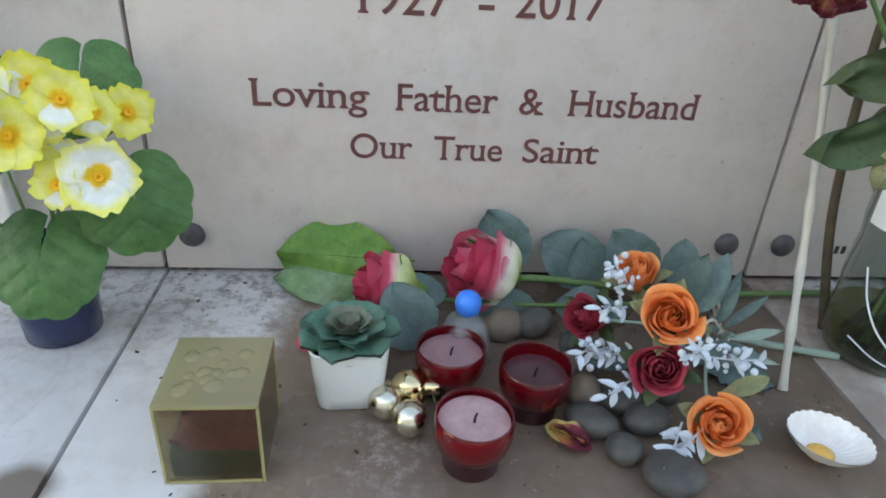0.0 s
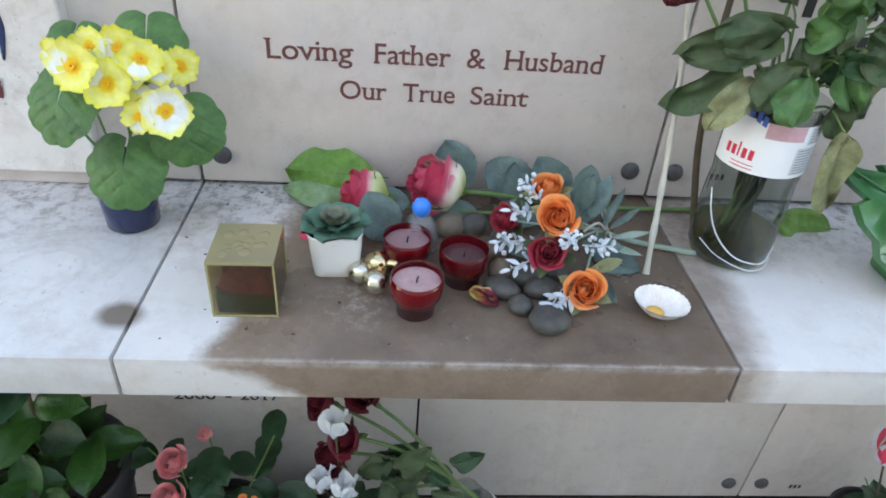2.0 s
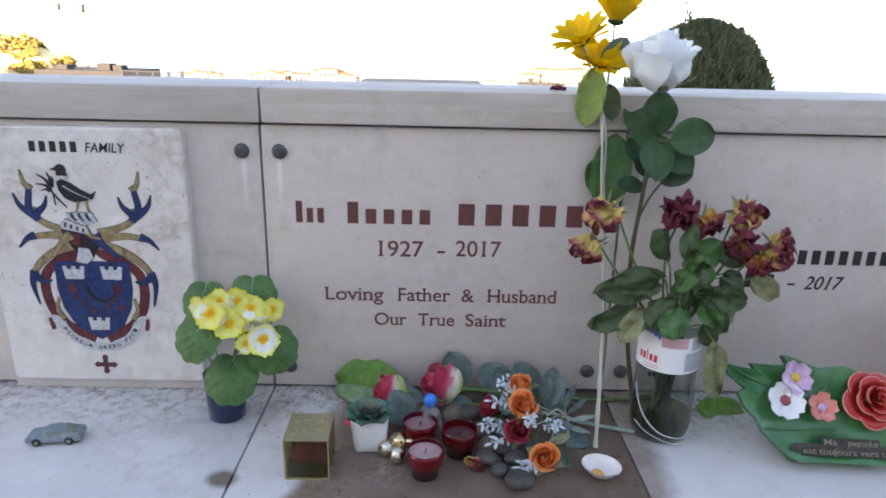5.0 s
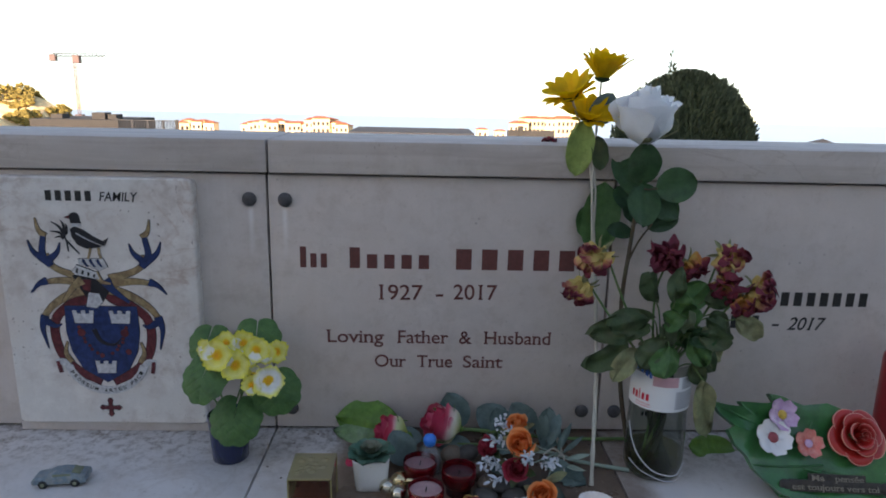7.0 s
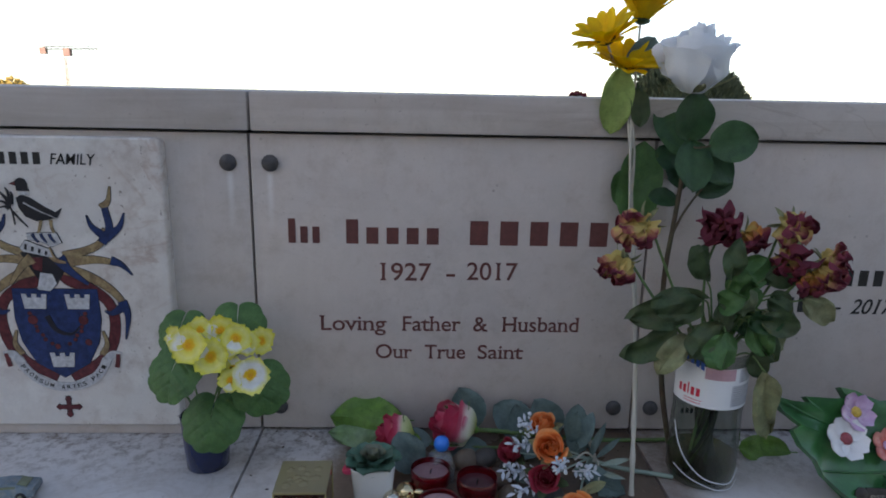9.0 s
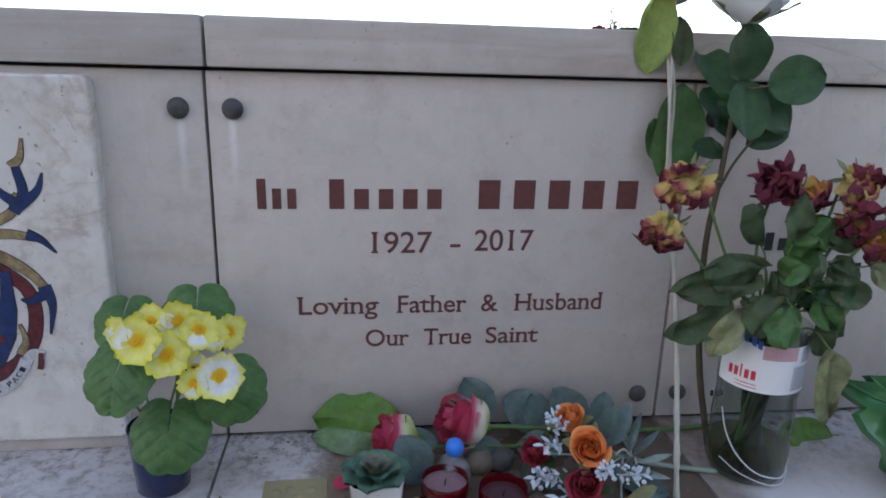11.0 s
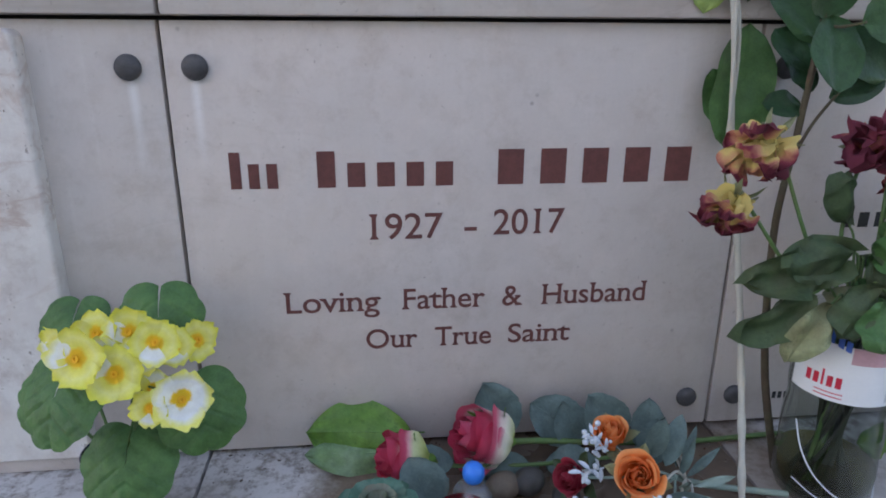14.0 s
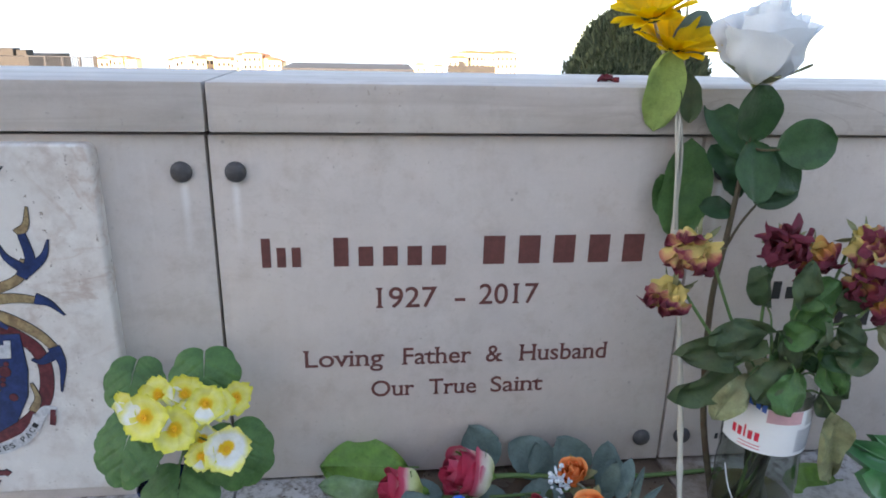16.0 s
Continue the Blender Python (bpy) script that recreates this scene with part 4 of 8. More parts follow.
arms("cross", [ribbon(arm_shapes([(0, 0.668), (0, 0.650), (0, 0.636)]), 0.006), ribbon(arm_shapes([(-0.015, 0.651), (0, 0.651), (0.015, 0.651)]), 0.006),
               *[[(CX + x + 0.005 * math.cos(a), z + 0.005 * math.sin(a)) for a in (math.tau * k / 4 for k in range(4))] for x, z in ((-0.014, 0.651), (0.014, 0.651), (0, 0.639), (0, 0.664))]], ARMS_RED, 0.0012)
motto = "PRORSUM ARTES PACI"
for k, ch in enumerate(motto):
    if ch != " ":
        a = radians(208 + (k + 0.5) * 124 / len(motto))
        place = Matrix.Translation((CX + 0.0705 * math.cos(a), -0.0208, 0.752 + 0.0705 * math.sin(a) - PZ)) @ Matrix.Rotation(-(a + math.pi / 2), 4, "Y") @ Matrix.Rotation(radians(90), 4, "X")
        letters(ch, -0.0028, 0.0028, -0.0005, 0.0065, 0, INK_BLACK, plaque, "motto_letter", face=place, depth=0.0004, serif=False)
for o in [c for c in plaque.children if c.name.startswith("lettering")]:
    o.location = (0, 0, 0)
bars([(-0.077, 0.002, 5, True)], 1.014 - PZ, 0.0165, -0.0186, INK_BLACK, plaque)
letters("FAMILY", 0.012, 0.074, 1.0145 - PZ, 0.0150, -0.0186, INK_BLACK, plaque, shear=0.2, serif=False)


# ---- primula in a navy pot ----
def round_leaf(bm, m, r, cup=0.25, lobes=9):
    """A round scalloped leaf with a cleft at its stalk, side veins off a midrib and a quilted face."""
    seed = random.random() * 40

    def f(u, v):
        a = u * math.pi * 0.99
        rr = r * v * (1 + 0.075 * (abs(math.sin(a * lobes / 2)) - 0.5) * v ** 4 - 0.06 * math.cos(a) - 0.25 * max(0.0, (abs(u) - 0.9) * 10) * v)
        x, y = rr * math.sin(a), -rr * math.cos(a)
        side = ((y + 0.75 * abs(x)) / r * 2.4 + 0.25) % 1.0
        vein = -0.035 * r * math.exp(-((side - 0.5) / 0.10) ** 2) * min(1.0, v * 3) - 0.05 * r * math.exp(-(x / (0.05 * r)) ** 2) * v
        quilt = 0.035 * r * noise.noise((x / r * 6, y / r * 6, seed + 7)) * v
        z = -cup * r * v * v + vein + quilt + 0.24 * r * v * v * noise.noise((math.cos(a) * 1.1, math.sin(a) * 1.1, seed))
        return m @ Vector((x, y, z))

    sheet(bm, f, 90, 26)


def primula_petal(bm, m, r, a0, cup=0.25, lift=0.0, wide=0.62):
    """One notched petal; its pigment is graded by the distance from the flower's eye."""
    seed = random.random() * 50

    def flat_at(u, v):
        w = r * wide * math.sin(min(1.0, 0.06 + v * 0.90) * math.pi * 0.66) ** 0.9
        return u * w * (1 - 0.35 * v ** 6), r * v * (1 - 0.16 * math.exp(-(u * 3.0) ** 2) * v * v) * (1 - 0.22 * u * u * v)

    def f(u, v):
        x, y = flat_at(u, v)
        z = cup * r * v * v * (0.4 + 0.6 * abs(u)) + lift * r * v * v + 0.20 * r * v * noise.noise((u * 1.2, v * 1.6, seed))
        return m @ Vector((x * math.cos(a0) - y * math.sin(a0), x * math.sin(a0) + y * math.cos(a0), z))

    sheet(bm, f, 14, 14, None, lambda u, v: math.hypot(*flat_at(u, v)) / r)


base = Vector((-0.342, -0.094, Z_LEDGE))
primula = thing("potted_primula", "yellow artificial primula with round leaves in a navy pot", "plant", base)
bm = bmesh.new()
lathe(bm, [(0, 0.0), (0.0265, 0.0), (0.0285, 0.002), (0.0305, 0.030), (0.0325, 0.066), (0.0335, 0.078), (0.0318, 0.079), (0.0295, 0.060), (0, 0.058)], 40)
part("pot", bm, NAVY, primula, "dark navy glazed pot")
bm = bmesh.new()
lathe(bm, [(0.030, 0.060), (0.02, 0.064), (0, 0.066)], 24)
part("soil", bm, SOIL, primula)
for at, ahead, r in (((-0.316, -0.150, 0.699), (0.0, -0.80, 0.55), 0.041), ((-0.358, -0.158, 0.771), (-0.25, -0.75, 0.55), 0.040),
                     ((-0.253, -0.128, 0.737), (0.35, -0.8, 0.45), 0.039), ((-0.381, -0.061, 0.787), (-0.1, -0.85, 0.5), 0.036), ((-0.294, -0.085, 0.806), (0.1, -0.85, 0.5), 0.038)):
    p = Vector(at) - base
    bm = bmesh.new()
    m = axis(p, ahead)
    round_leaf(bm, m, r)
    lf = part("leaf", bm, GREEN_PRIMULA, primula)
    bm = bmesh.new()
    tube(bm, [(0, 0, 0.06), p * 0.5 + Vector((0, 0, 0.03)), p + (m.to_3x3() @ Vector((0, 0, -0.004)))], 0.0016, 0.0012, 6)
    part("leaf_stalk", bm, GREEN_STEM, primula)
hub = Vector((-0.300, -0.140, 0.771)) - base
for x, y, z, r, white, turn in ((-0.332, -0.163, 0.810, 0.0265, 0, -0.2), (-0.306, -0.162, 0.795, 0.0255, 0, 0.0), (-0.257, -0.165, 0.771, 0.0265, 1, 0.3), (-0.284, -0.148, 0.771, 0.0190, 0, 0.2), (-0.281, -0.168, 0.766, 0.0170, 0, 0.0), (-0.318, -0.146, 0.801, 0.0200, 0, 0.1), (-0.290, -0.146, 0.803, 0.0200, 0, 0.3), (-0.344, -0.146, 0.797, 0.0190, 0, -0.4), (-0.270, -0.128, 0.800, 0.0190, 0, 0.4),
                                (-0.257, -0.105, 0.794, 0.0210, 0, 0.9), (-0.277, -0.150, 0.815, 0.0215, 0, 0.5), (-0.326, -0.135, 0.818, 0.0215, 0, -0.1), (-0.353, -0.148, 0.812, 0.0200, 0, -0.7), (-0.300, -0.138, 0.820, 0.0220, 0, 0.1)):
    p = Vector((x, y, z)) - base
    d = Vector((turn, -1.0, 0.42))
    m = axis(p, d, random.random() * 6)
    bm = bmesh.new()
    lathe(bm, [(0.0034, 0.0014), (0.0030, 0.0024), (0.0012, 0.0022), (0.0007, 0.0004), (0, 0.0002)], 10, m)
    fl = part("flower", bm, EYE_ORANGE, primula, "white primula flower edged in yellow" if white else "yellow primula flower with golden eye")
    for k in range(5):
        bm = bmesh.new()
        primula_petal(bm, m, r, math.tau * k / 5 + random.uniform(-0.12, 0.12), 0.20, random.uniform(-0.25, 0.15) + 0.10 * (k % 2), 0.52)
        part("petal", bm, PRIMULA_WHITE if white or random.random() < 0.24 else PRIMULA_YELLOW, fl)
    bm = bmesh.new()
    tube(bm, [(0, 0, 0.06), hub * 0.7, hub, p - d.normalized() * 0.002], 0.0012, 0.0009, 6)
    part("flower_stalk", bm, GREEN_STEM, primula)

# ---- amber acrylic box with a preserved rose ----
base = Vector((-0.1835, -0.2235, Z_LEDGE))
box = thing("keepsake_box", "square amber acrylic box holding a dark preserved rose, on the ledge", "box", base, rz=1.0)
W, D, H, T = 0.0302, 0.0328, 0.0645, 0.0022
for name, x0, x1, y0, y1 in (("front_wall", -W, W, -D, -D + T), ("back_wall", -W, W, D - T, D), ("side_wall", -W, -W + T, -D + T, D - T), ("side_wall", W - T, W, -D + T, D - T)):
    bm = bmesh.new()
    slab(bm, x0, x1, y0, y1, 0.001, H - 0.003)
    part(name, bm, ACRYLIC, box, smooth=False)
bm = bmesh.new()
slab(bm, -W - 0.0008, W + 0.0008, -D - 0.0008, D + 0.0008, H - 0.003, H, 0.0008)
lid = part("lid", bm, ACRYLIC_LID, box, "frosted lid with raised drops", smooth=False)
for k in range(16):
    bm = bmesh.new()
    x, y, r = random.uniform(-0.020, 0.020), random.uniform(-0.022, 0.018), random.uniform(0.003, 0.0065)
    lathe(bm, [(r, 0.0), (r * 0.85, r * 0.16), (r * 0.5, r * 0.30), (0, r * 0.36)], 16, Matrix.Translation((x, y, H - 0.0002)))
    part("raised_drop", bm, ACRYLIC_LID, lid)
for x in (-W, W):
    for y in (-D, D):
        bm = bmesh.new()
        slab(bm, x - 0.0010, x + 0.0010, y - 0.0010, y + 0.0010, 0.0, H - 0.0032, 0.0006)
        part("edge_strip", bm, ACRYLIC_EDGE, box, smooth=False)
for y in (-D, D):
    for z in (0.0012, H - 0.0022):
        bm = bmesh.new()
        slab(bm, -W + 0.0015, W - 0.0015, y - 0.0011, y + 0.0011, z - 0.0009, z + 0.0009, 0.0004)
        part("edge_strip", bm, ACRYLIC_EDGE, box, smooth=False)
bm = bmesh.new()
slab(bm, -W + 0.003, W - 0.003, -D + 0.003, D - 0.003, 0.0015, 0.024, 0.003)
part("moss", bm, MOSS, box, "dark green moss bed")
bm = bmesh.new()


def cushion(u, v):
    x, y = u * (W - 0.0035), (v * 2 - 1) * (D - 0.0035)
    edge = max(abs(u), abs(v * 2 - 1))
    return Vector((x, y, 0.039 - 0.013 * max(0.0, edge - 0.55) / 0.45 + 0.010 * noise.noise((x * 120, y * 120, 3.1))))


sheet(bm, cushion, 40, 40)
part("petal_bed", bm, ROSE_DARK, box, "dark red rose petals filling the box")
rose_bloom(box, Matrix.Translation((0, 0, 0.012)), 0.0260, 0.034, 5, 0.06, ROSE_DARK, None, "dark red preserved rose", "rose")

# ---- white pot with a succulent ----
base = Vector((-0.104, -0.168, Z_LEDGE))
pot = thing("succulent_pot", "small square white ceramic pot with a green artificial succulent", "plant", base, rz=3.0)
bm = bmesh.new()


def square_ring(bm, half, z, corner=0.25, n=40):
    out = []
    for k in range(n):
        a = math.tau * k / n
        c, s = math.cos(a), math.sin(a)
        p = 5.0
        r = half / (abs(c) ** p + abs(s) ** p) ** (1 / p)
        out.append(bm.verts.new((r * c, r * s, z)))
    return out


rings = [square_ring(bm, h, z) for h, z in ((0.0215, 0.0), (0.0238, 0.0015), (0.0252, 0.012), (0.0272, 0.034), (0.0285, 0.049), (0.0288, 0.0515), (0.0278, 0.0525), (0.0262, 0.0515), (0.0245, 0.044))]
for a, c in zip(rings, rings[1:]):
    for k in range(40):
        bm.faces.new((a[k], a[(k + 1) % 40], c[(k + 1) % 40], c[k]))
bm.faces.new(rings[0][::-1])
part("pot", bm, WHITE_GLAZE, pot, "glossy white square pot")
bm = bmesh.new()
lathe(bm, [(0.0285, 0.0445), (0.015, 0.047), (0, 0.048)], 24)
part("soil", bm, SOIL, pot)
for ring, n, length, width, tilt, z in ((0, 7, 0.035, 0.028, 2, 0.050), (1, 7, 0.027, 0.022, 18, 0.052), (2, 6, 0.018, 0.016, 36, 0.054), (3, 5, 0.011, 0.010, 56, 0.056)):
    for k in range(n):
        a = math.tau * (k + 0.5 * ring) / n + random.uniform(-0.1, 0.1)
        out = Vector((math.cos(a), math.sin(a), 0))
        d = out * math.cos(radians(tilt)) + Vector((0, 0, math.sin(radians(tilt))))
        bm = bmesh.new()
        leaf(bm, aim(out * 0.003 + Vector((0, 0, z)), d, (0, 0, 1)), length, width, fold=0.35, droop=-0.10, wave=0.05, tip=0.45, nu=8, nv=10, round_=0.62, thick=0.0018)
        part("leaf", bm, SUCCULENT if ring < 2 else SUCCULENT_TIP, pot)

# ---- three gold baubles ----
for x, y, r, mat, turn in ((-0.0775, -0.1965, 0.0125, GOLD_PALE, (0.2, 0.95, 0.05)), (-0.0600, -0.2135, 0.0130, GOLD_PALE, (0.3, 0.95, 0.05)), (-0.0600, -0.1820, 0.0140, GOLD, (0.9, -0.2, 0.15))):
    b = thing("bauble", "small shiny gold bauble with a cap, lying on the stone", "bauble", (x, y, Z_LEDGE), "gold baubles")
    bm = bmesh.new()
    bmesh.ops.create_uvsphere(bm, u_segments=32, v_segments=18, radius=r, matrix=Matrix.Translation((0, 0, r)))
    part("ball", bm, mat, b)
    bm = bmesh.new()
    m = axis((0, 0, r), turn)
    lathe(bm, [(r * 0.36, r * 0.90), (r * 0.38, r * 1.02), (r * 0.36, r * 1.55), (r * 0.30, r * 1.66), (0, r * 1.68)], 20, m)
    part("cap", bm, GOLD, b)
bm = bmesh.new()
tube(bm, [(-0.043, -0.182, Z_LEDGE + 0.012), (-0.041, -0.186, Z_LEDGE + 0.004), (-0.040, -0.176, Z_LEDGE + 0.002), (-0.042, -0.166, Z_LEDGE + 0.0016)], 0.0008, 0.0008, 6)
tagged(part("bauble_ribbon", bm, GREEN_STEM), "thin green hanging thread beside the baubles", "thread")


# ---- votive candles in red glass ----
def votive(x, y, wax, level, height, soot=False):
    c = thing("votive_candle", "red glass votive cup with pale pink wax and a burnt wick" if wax is WAX else ("red glass votive cup with dusty dull wax" if wax is WAX_DULL else "red glass votive cup with melted dark wax"), "candle", (x, y, Z_LEDGE), "red votive candles")
    k = height / 0.058
    outer = [(0, 0), (0.0195, 0), (0.0208, 0.001), (0.0212, 0.0165), (0.0235, 0.021), (0.0265, 0.027), (0.0282, 0.036), (0.0284, 0.046), (0.0276, 0.0575)]
    outer = [(r * 0.93, z) for r, z in outer]
    bm = bmesh.new()
    lathe(bm, [(r, z * k) for r, z in outer[3:]] + [(0.0252, 0.0580 * k), (0.0246, 0.0570 * k), (0.0250, 0.0530 * k)], 48)
    part("cup", bm, RED_GLASS, c, "translucent red glass cup")
    bm = bmesh.new()
    lathe(bm, [(r, z * k) for r, z in outer[:4]] + [(0.0181, 0.0145 * k), (0.0112, 0.0165 * k), (0, 0.017 * k)], 40)
    part("foot", bm, RED_BASE, c, "thick dark red glass foot")
    bm = bmesh.new()
    zt = level * k
    lathe(bm, [(0, 0.0175 * k), (0.0163, 0.0190 * k), (0.0216, 0.0255 * k), (0.0237, 0.034 * k), (0.0240, zt), (0.0228, zt + 0.0006), (0.0130, zt - 0.0008), (0.004, zt - 0.0016), (0, zt - 0.0016)], 40)
    part("wax", bm, wax, c)
    bm = bmesh.new()
    tube(bm, [(0, 0, zt - 0.002), (0.0004, 0, zt + 0.003), (0.0016, 0.0004, zt + 0.006)], 0.0009, 0.0006, 6)
    part("wick", bm, CHAR, c)


votive(-0.0195, -0.2405, WAX, 0.049, 0.0430)
votive(0.0305, -0.1895, WAX_DARK, 0.044, 0.0425)
votive(-0.0290, -0.1655, WAX_DULL, 0.047, 0.0400)

# ---- little bottle with a round blue stopper ----
b = thing("glass_vial", "small square clear glass vial with a round blue stopper", "bottle", (-0.014, -0.131, Z_LEDGE), rz=12)
bm = bmesh.new()
rings = [square_ring(bm, h, z) for h, z in ((0.0150, 0.0), (0.0168, 0.0015), (0.0172, 0.012), (0.0170, 0.026), (0.0155, 0.034), (0.0115, 0.0405), (0.0080, 0.0430))]
for p, c in zip(rings, rings[1:]):
    for k in range(40):
        bm.faces.new((p[k], p[(k + 1) % 40], c[(k + 1) % 40], c[k]))
bm.faces.new(rings[0][::-1])
part("body", bm, GLASS, b)
bm = bmesh.new()
slab(bm, -0.0140, 0.0140, -0.0140, 0.0140, 0.003, 0.020, 0.002)
part("liquid", bm, GLASS, b)
bm = bmesh.new()
lathe(bm, [(0.0078, 0.0425), (0.0066, 0.0438), (0.0066, 0.0470)], 20)
part("neck", bm, GLASS, b)
bm = bmesh.new()
lathe(bm, [(0, 0.0445), (0.0065, 0.0450), (0.0094, 0.0480), (0.0106, 0.0530), (0.0102, 0.0580), (0.0076, 0.0625), (0.004, 0.0646), (0, 0.0651)], 28)
part("stopper", bm, BLUE_CAP, b, "round blue plastic stopper")


# ---- pebbles, shell, petals ----
def pebble(x, y, rx, ry, rz, turn, mat, z=Z_LEDGE):
    bm = bmesh.new()
    bmesh.ops.create_icosphere(bm, subdivisions=4, radius=1.0)
    seed = Vector((x * 91, y * 77, 3))
    for v in bm.verts:
        d = v.co.normalized()
        s = 1 + 0.13 * noise.noise(d * 0.9 + seed) + 0.03 * noise.noise(d * 3 + seed)
        v.co = Vector((d.x * rx * s, d.y * ry * s, max(-0.75 * rz, d.z * rz * s)))
    ob = part("pebble", bm, mat)
    ob.matrix_world = Matrix.Translation((x, y, z + 0.74 * rz)) @ Matrix.Rotation(radians(turn), 4, "Z")
    tagged(ob, "smooth grey river pebble on the ledge" if mat is STONE_GREY else "mottled brown pebble on the ledge", "stone", "pebbles")


for row in ((0.113, -0.262, 0.0205, 0.0195, 0.012, 20, STONE_GREY), (0.087, -0.2385, 0.0135, 0.0130, 0.010, 0, STONE_GREY), (0.070, -0.2120, 0.0200, 0.0140, 0.011, -30, STONE_GREY),
            (0.112, -0.2100, 0.0180, 0.0150, 0.011, 10, STONE_GREY), (0.0985, -0.1880, 0.0170, 0.0150, 0.012, 30, STONE_GREY), (0.073, -0.1800, 0.0150, 0.0135, 0.013, 60, STONE_BROWN),
            (0.068, -0.1500, 0.0160, 0.0120, 0.012, 10, STONE_BROWN), (0.022, -0.0980, 0.0175, 0.0150, 0.0145, 0, STONE_BROWN), (0.050, -0.0920, 0.0190, 0.0150, 0.014, 15, STONE_GREY),
            (0.082, -0.1200, 0.0160, 0.0140, 0.012, 40, STONE_GREY), (0.132, -0.1800, 0.0150, 0.0130, 0.011, 0, STONE_GREY)):
    pebble(*row)

sh = thing("scallop_shell", "white ribbed scallop shell, hollow side up, holding an amber pebble", "shell", (0.231, -0.239, Z_LEDGE), rz=150)
bm = bmesh.new()


def shell_at(u, v, inner):
    a = u * math.pi
    ribs = 1 + 0.013 * math.cos(a * 26) * v ** 4
    r = 0.0262 * v * ribs * (1 + 0.06 * math.cos(a))
    x, y = r * math.sin(a) * 1.06, r * math.cos(a) * 0.96
    z = 0.0012 + 0.0175 * v ** 2.2 + 0.0004 * math.cos(a * 26) * v + (0.0014 if inner else 0)
    return Vector((x, y, z))


sheet(bm, lambda u, v: shell_at(u, v, False), 120, 14)
sheet(bm, lambda u, v: shell_at(-u, v, True), 120, 14)
part("valve", bm, SHELL_OUT, sh)
bm = bmesh.new()
slab(bm, -0.005, 0.005, -0.027, -0.0235, 0.014, 0.0185, 0.0015)
part("hinge", bm, STONE_BROWN, sh, "brownish shell hinge")
bm = bmesh.new()
bmesh.ops.create_icosphere(bm, subdivisions=3, radius=1.0)
for v in bm.verts:
    v.co = Vector((v.co.x * 0.0095, v.co.y * 0.008, v.co.z * 0.005 + 0.0095)) + Vector((0.003, 0.007, -0.002))
ob = part("amber_pebble", bm, AMBER)
ob.matrix_world = sh.matrix_basis
tagged(ob, "small yellow amber pebble lying in the shell", "stone")

bud = thing("dried_rosebud", "dried yellow and rust rosebud lying on the stone", "flower", (0.036, -0.216, Z_LEDGE))
for k in range(6):
    bm = bmesh.new()
    leaf(bm, aim((0.001 * k, -0.0008 * k, 0.008), (0.86, -0.5, -0.10 + 0.16 * random.uniform(-1, 1)), (random.uniform(-1, 1), random.uniform(-1, 0.4), 0.7)), 0.029, 0.017, fold=0.6, droop=0.05, wave=0.18, tip=0.8)
    part("petal", bm, (DEAD_YELLOW, DEAD_ORANGE, DEAD_MAROON)[k % 3], bud)
bm = bmesh.new()
leaf(bm, aim((-0.151, -0.118, Z_LEDGE + 0.004), (0.9, 0.1, 0.15), (-0.2, -0.6, 0.6)), 0.022, 0.016, fold=0.5, droop=0.2, tip=0.6)
tagged(part("petal", bm, PINK), "fallen deep pink petal behind the pot", "petal")


# ---- cut roses lying along the foot of the wall ----
random.seed(31)
PINK_LEFT = graded("cloth_rose_pink", [(0.0, (0.50, 0.60, 0.16)), (0.50, (0.62, 0.66, 0.36)), (0.62, (0.74, 0.40, 0.40)), (0.74, (0.64, 0.085, 0.15)), (1.0, (0.54, 0.04, 0.09))], 0.22, 0.16, 30)
PINK_RIGHT = graded("cloth_rose_cream", [(0.0, (0.56, 0.62, 0.22)), (0.36, (0.80, 0.78, 0.62)), (0.58, (0.80, 0.60, 0.56)), (0.74, (0.68, 0.13, 0.21)), (1.0, (0.56, 0.045, 0.10))], 0.22, 0.30, 30)


def lying_rose(at, ahead, r, h, mats, tone, label, stem_to, layers=5, flare=0.14, sepal=GREEN_FRESH, stem_r=0.0024):
    """A cut rose lying down: at the base of its head, ahead the way that it faces; stem_to: the points of its stem."""
    base = Vector((at[0], at[1], Z_LEDGE))
    t = thing("cut_rose", label, "flower", base, "roses on the ledge")
    p = Vector(at) - base
    m = axis(p, ahead)
    rose_bloom(t, m, r, h, layers, flare, mats, tone)
    d = Vector(ahead).normalized()
    bm = bmesh.new()
    lathe(bm, [(0.0025, -0.010), (0.0055, -0.006), (0.0065, 0.0), (0.004, 0.004)], 14, m)
    for k in range(5):
        a = math.tau * k / 5
        s = m.to_3x3() @ Vector((math.cos(a), math.sin(a), 0))
        leaf(bm, aim(p + s * 0.005, d * 0.9 + s * 0.75, s * -1 + d * 0.5), h * 0.75, 0.008, fold=0.3, droop=0.25 * (1 if k % 2 else -1), tip=1.2, nu=4, nv=6)
    part("calyx", bm, sepal, t)
    bm = bmesh.new()
    tube(bm, [p - d * 0.006] + [Vector(q) - base for q in stem_to], stem_r, stem_r * 0.9, 8)
    part("stem", bm, GREEN_STEM, t)
    return t


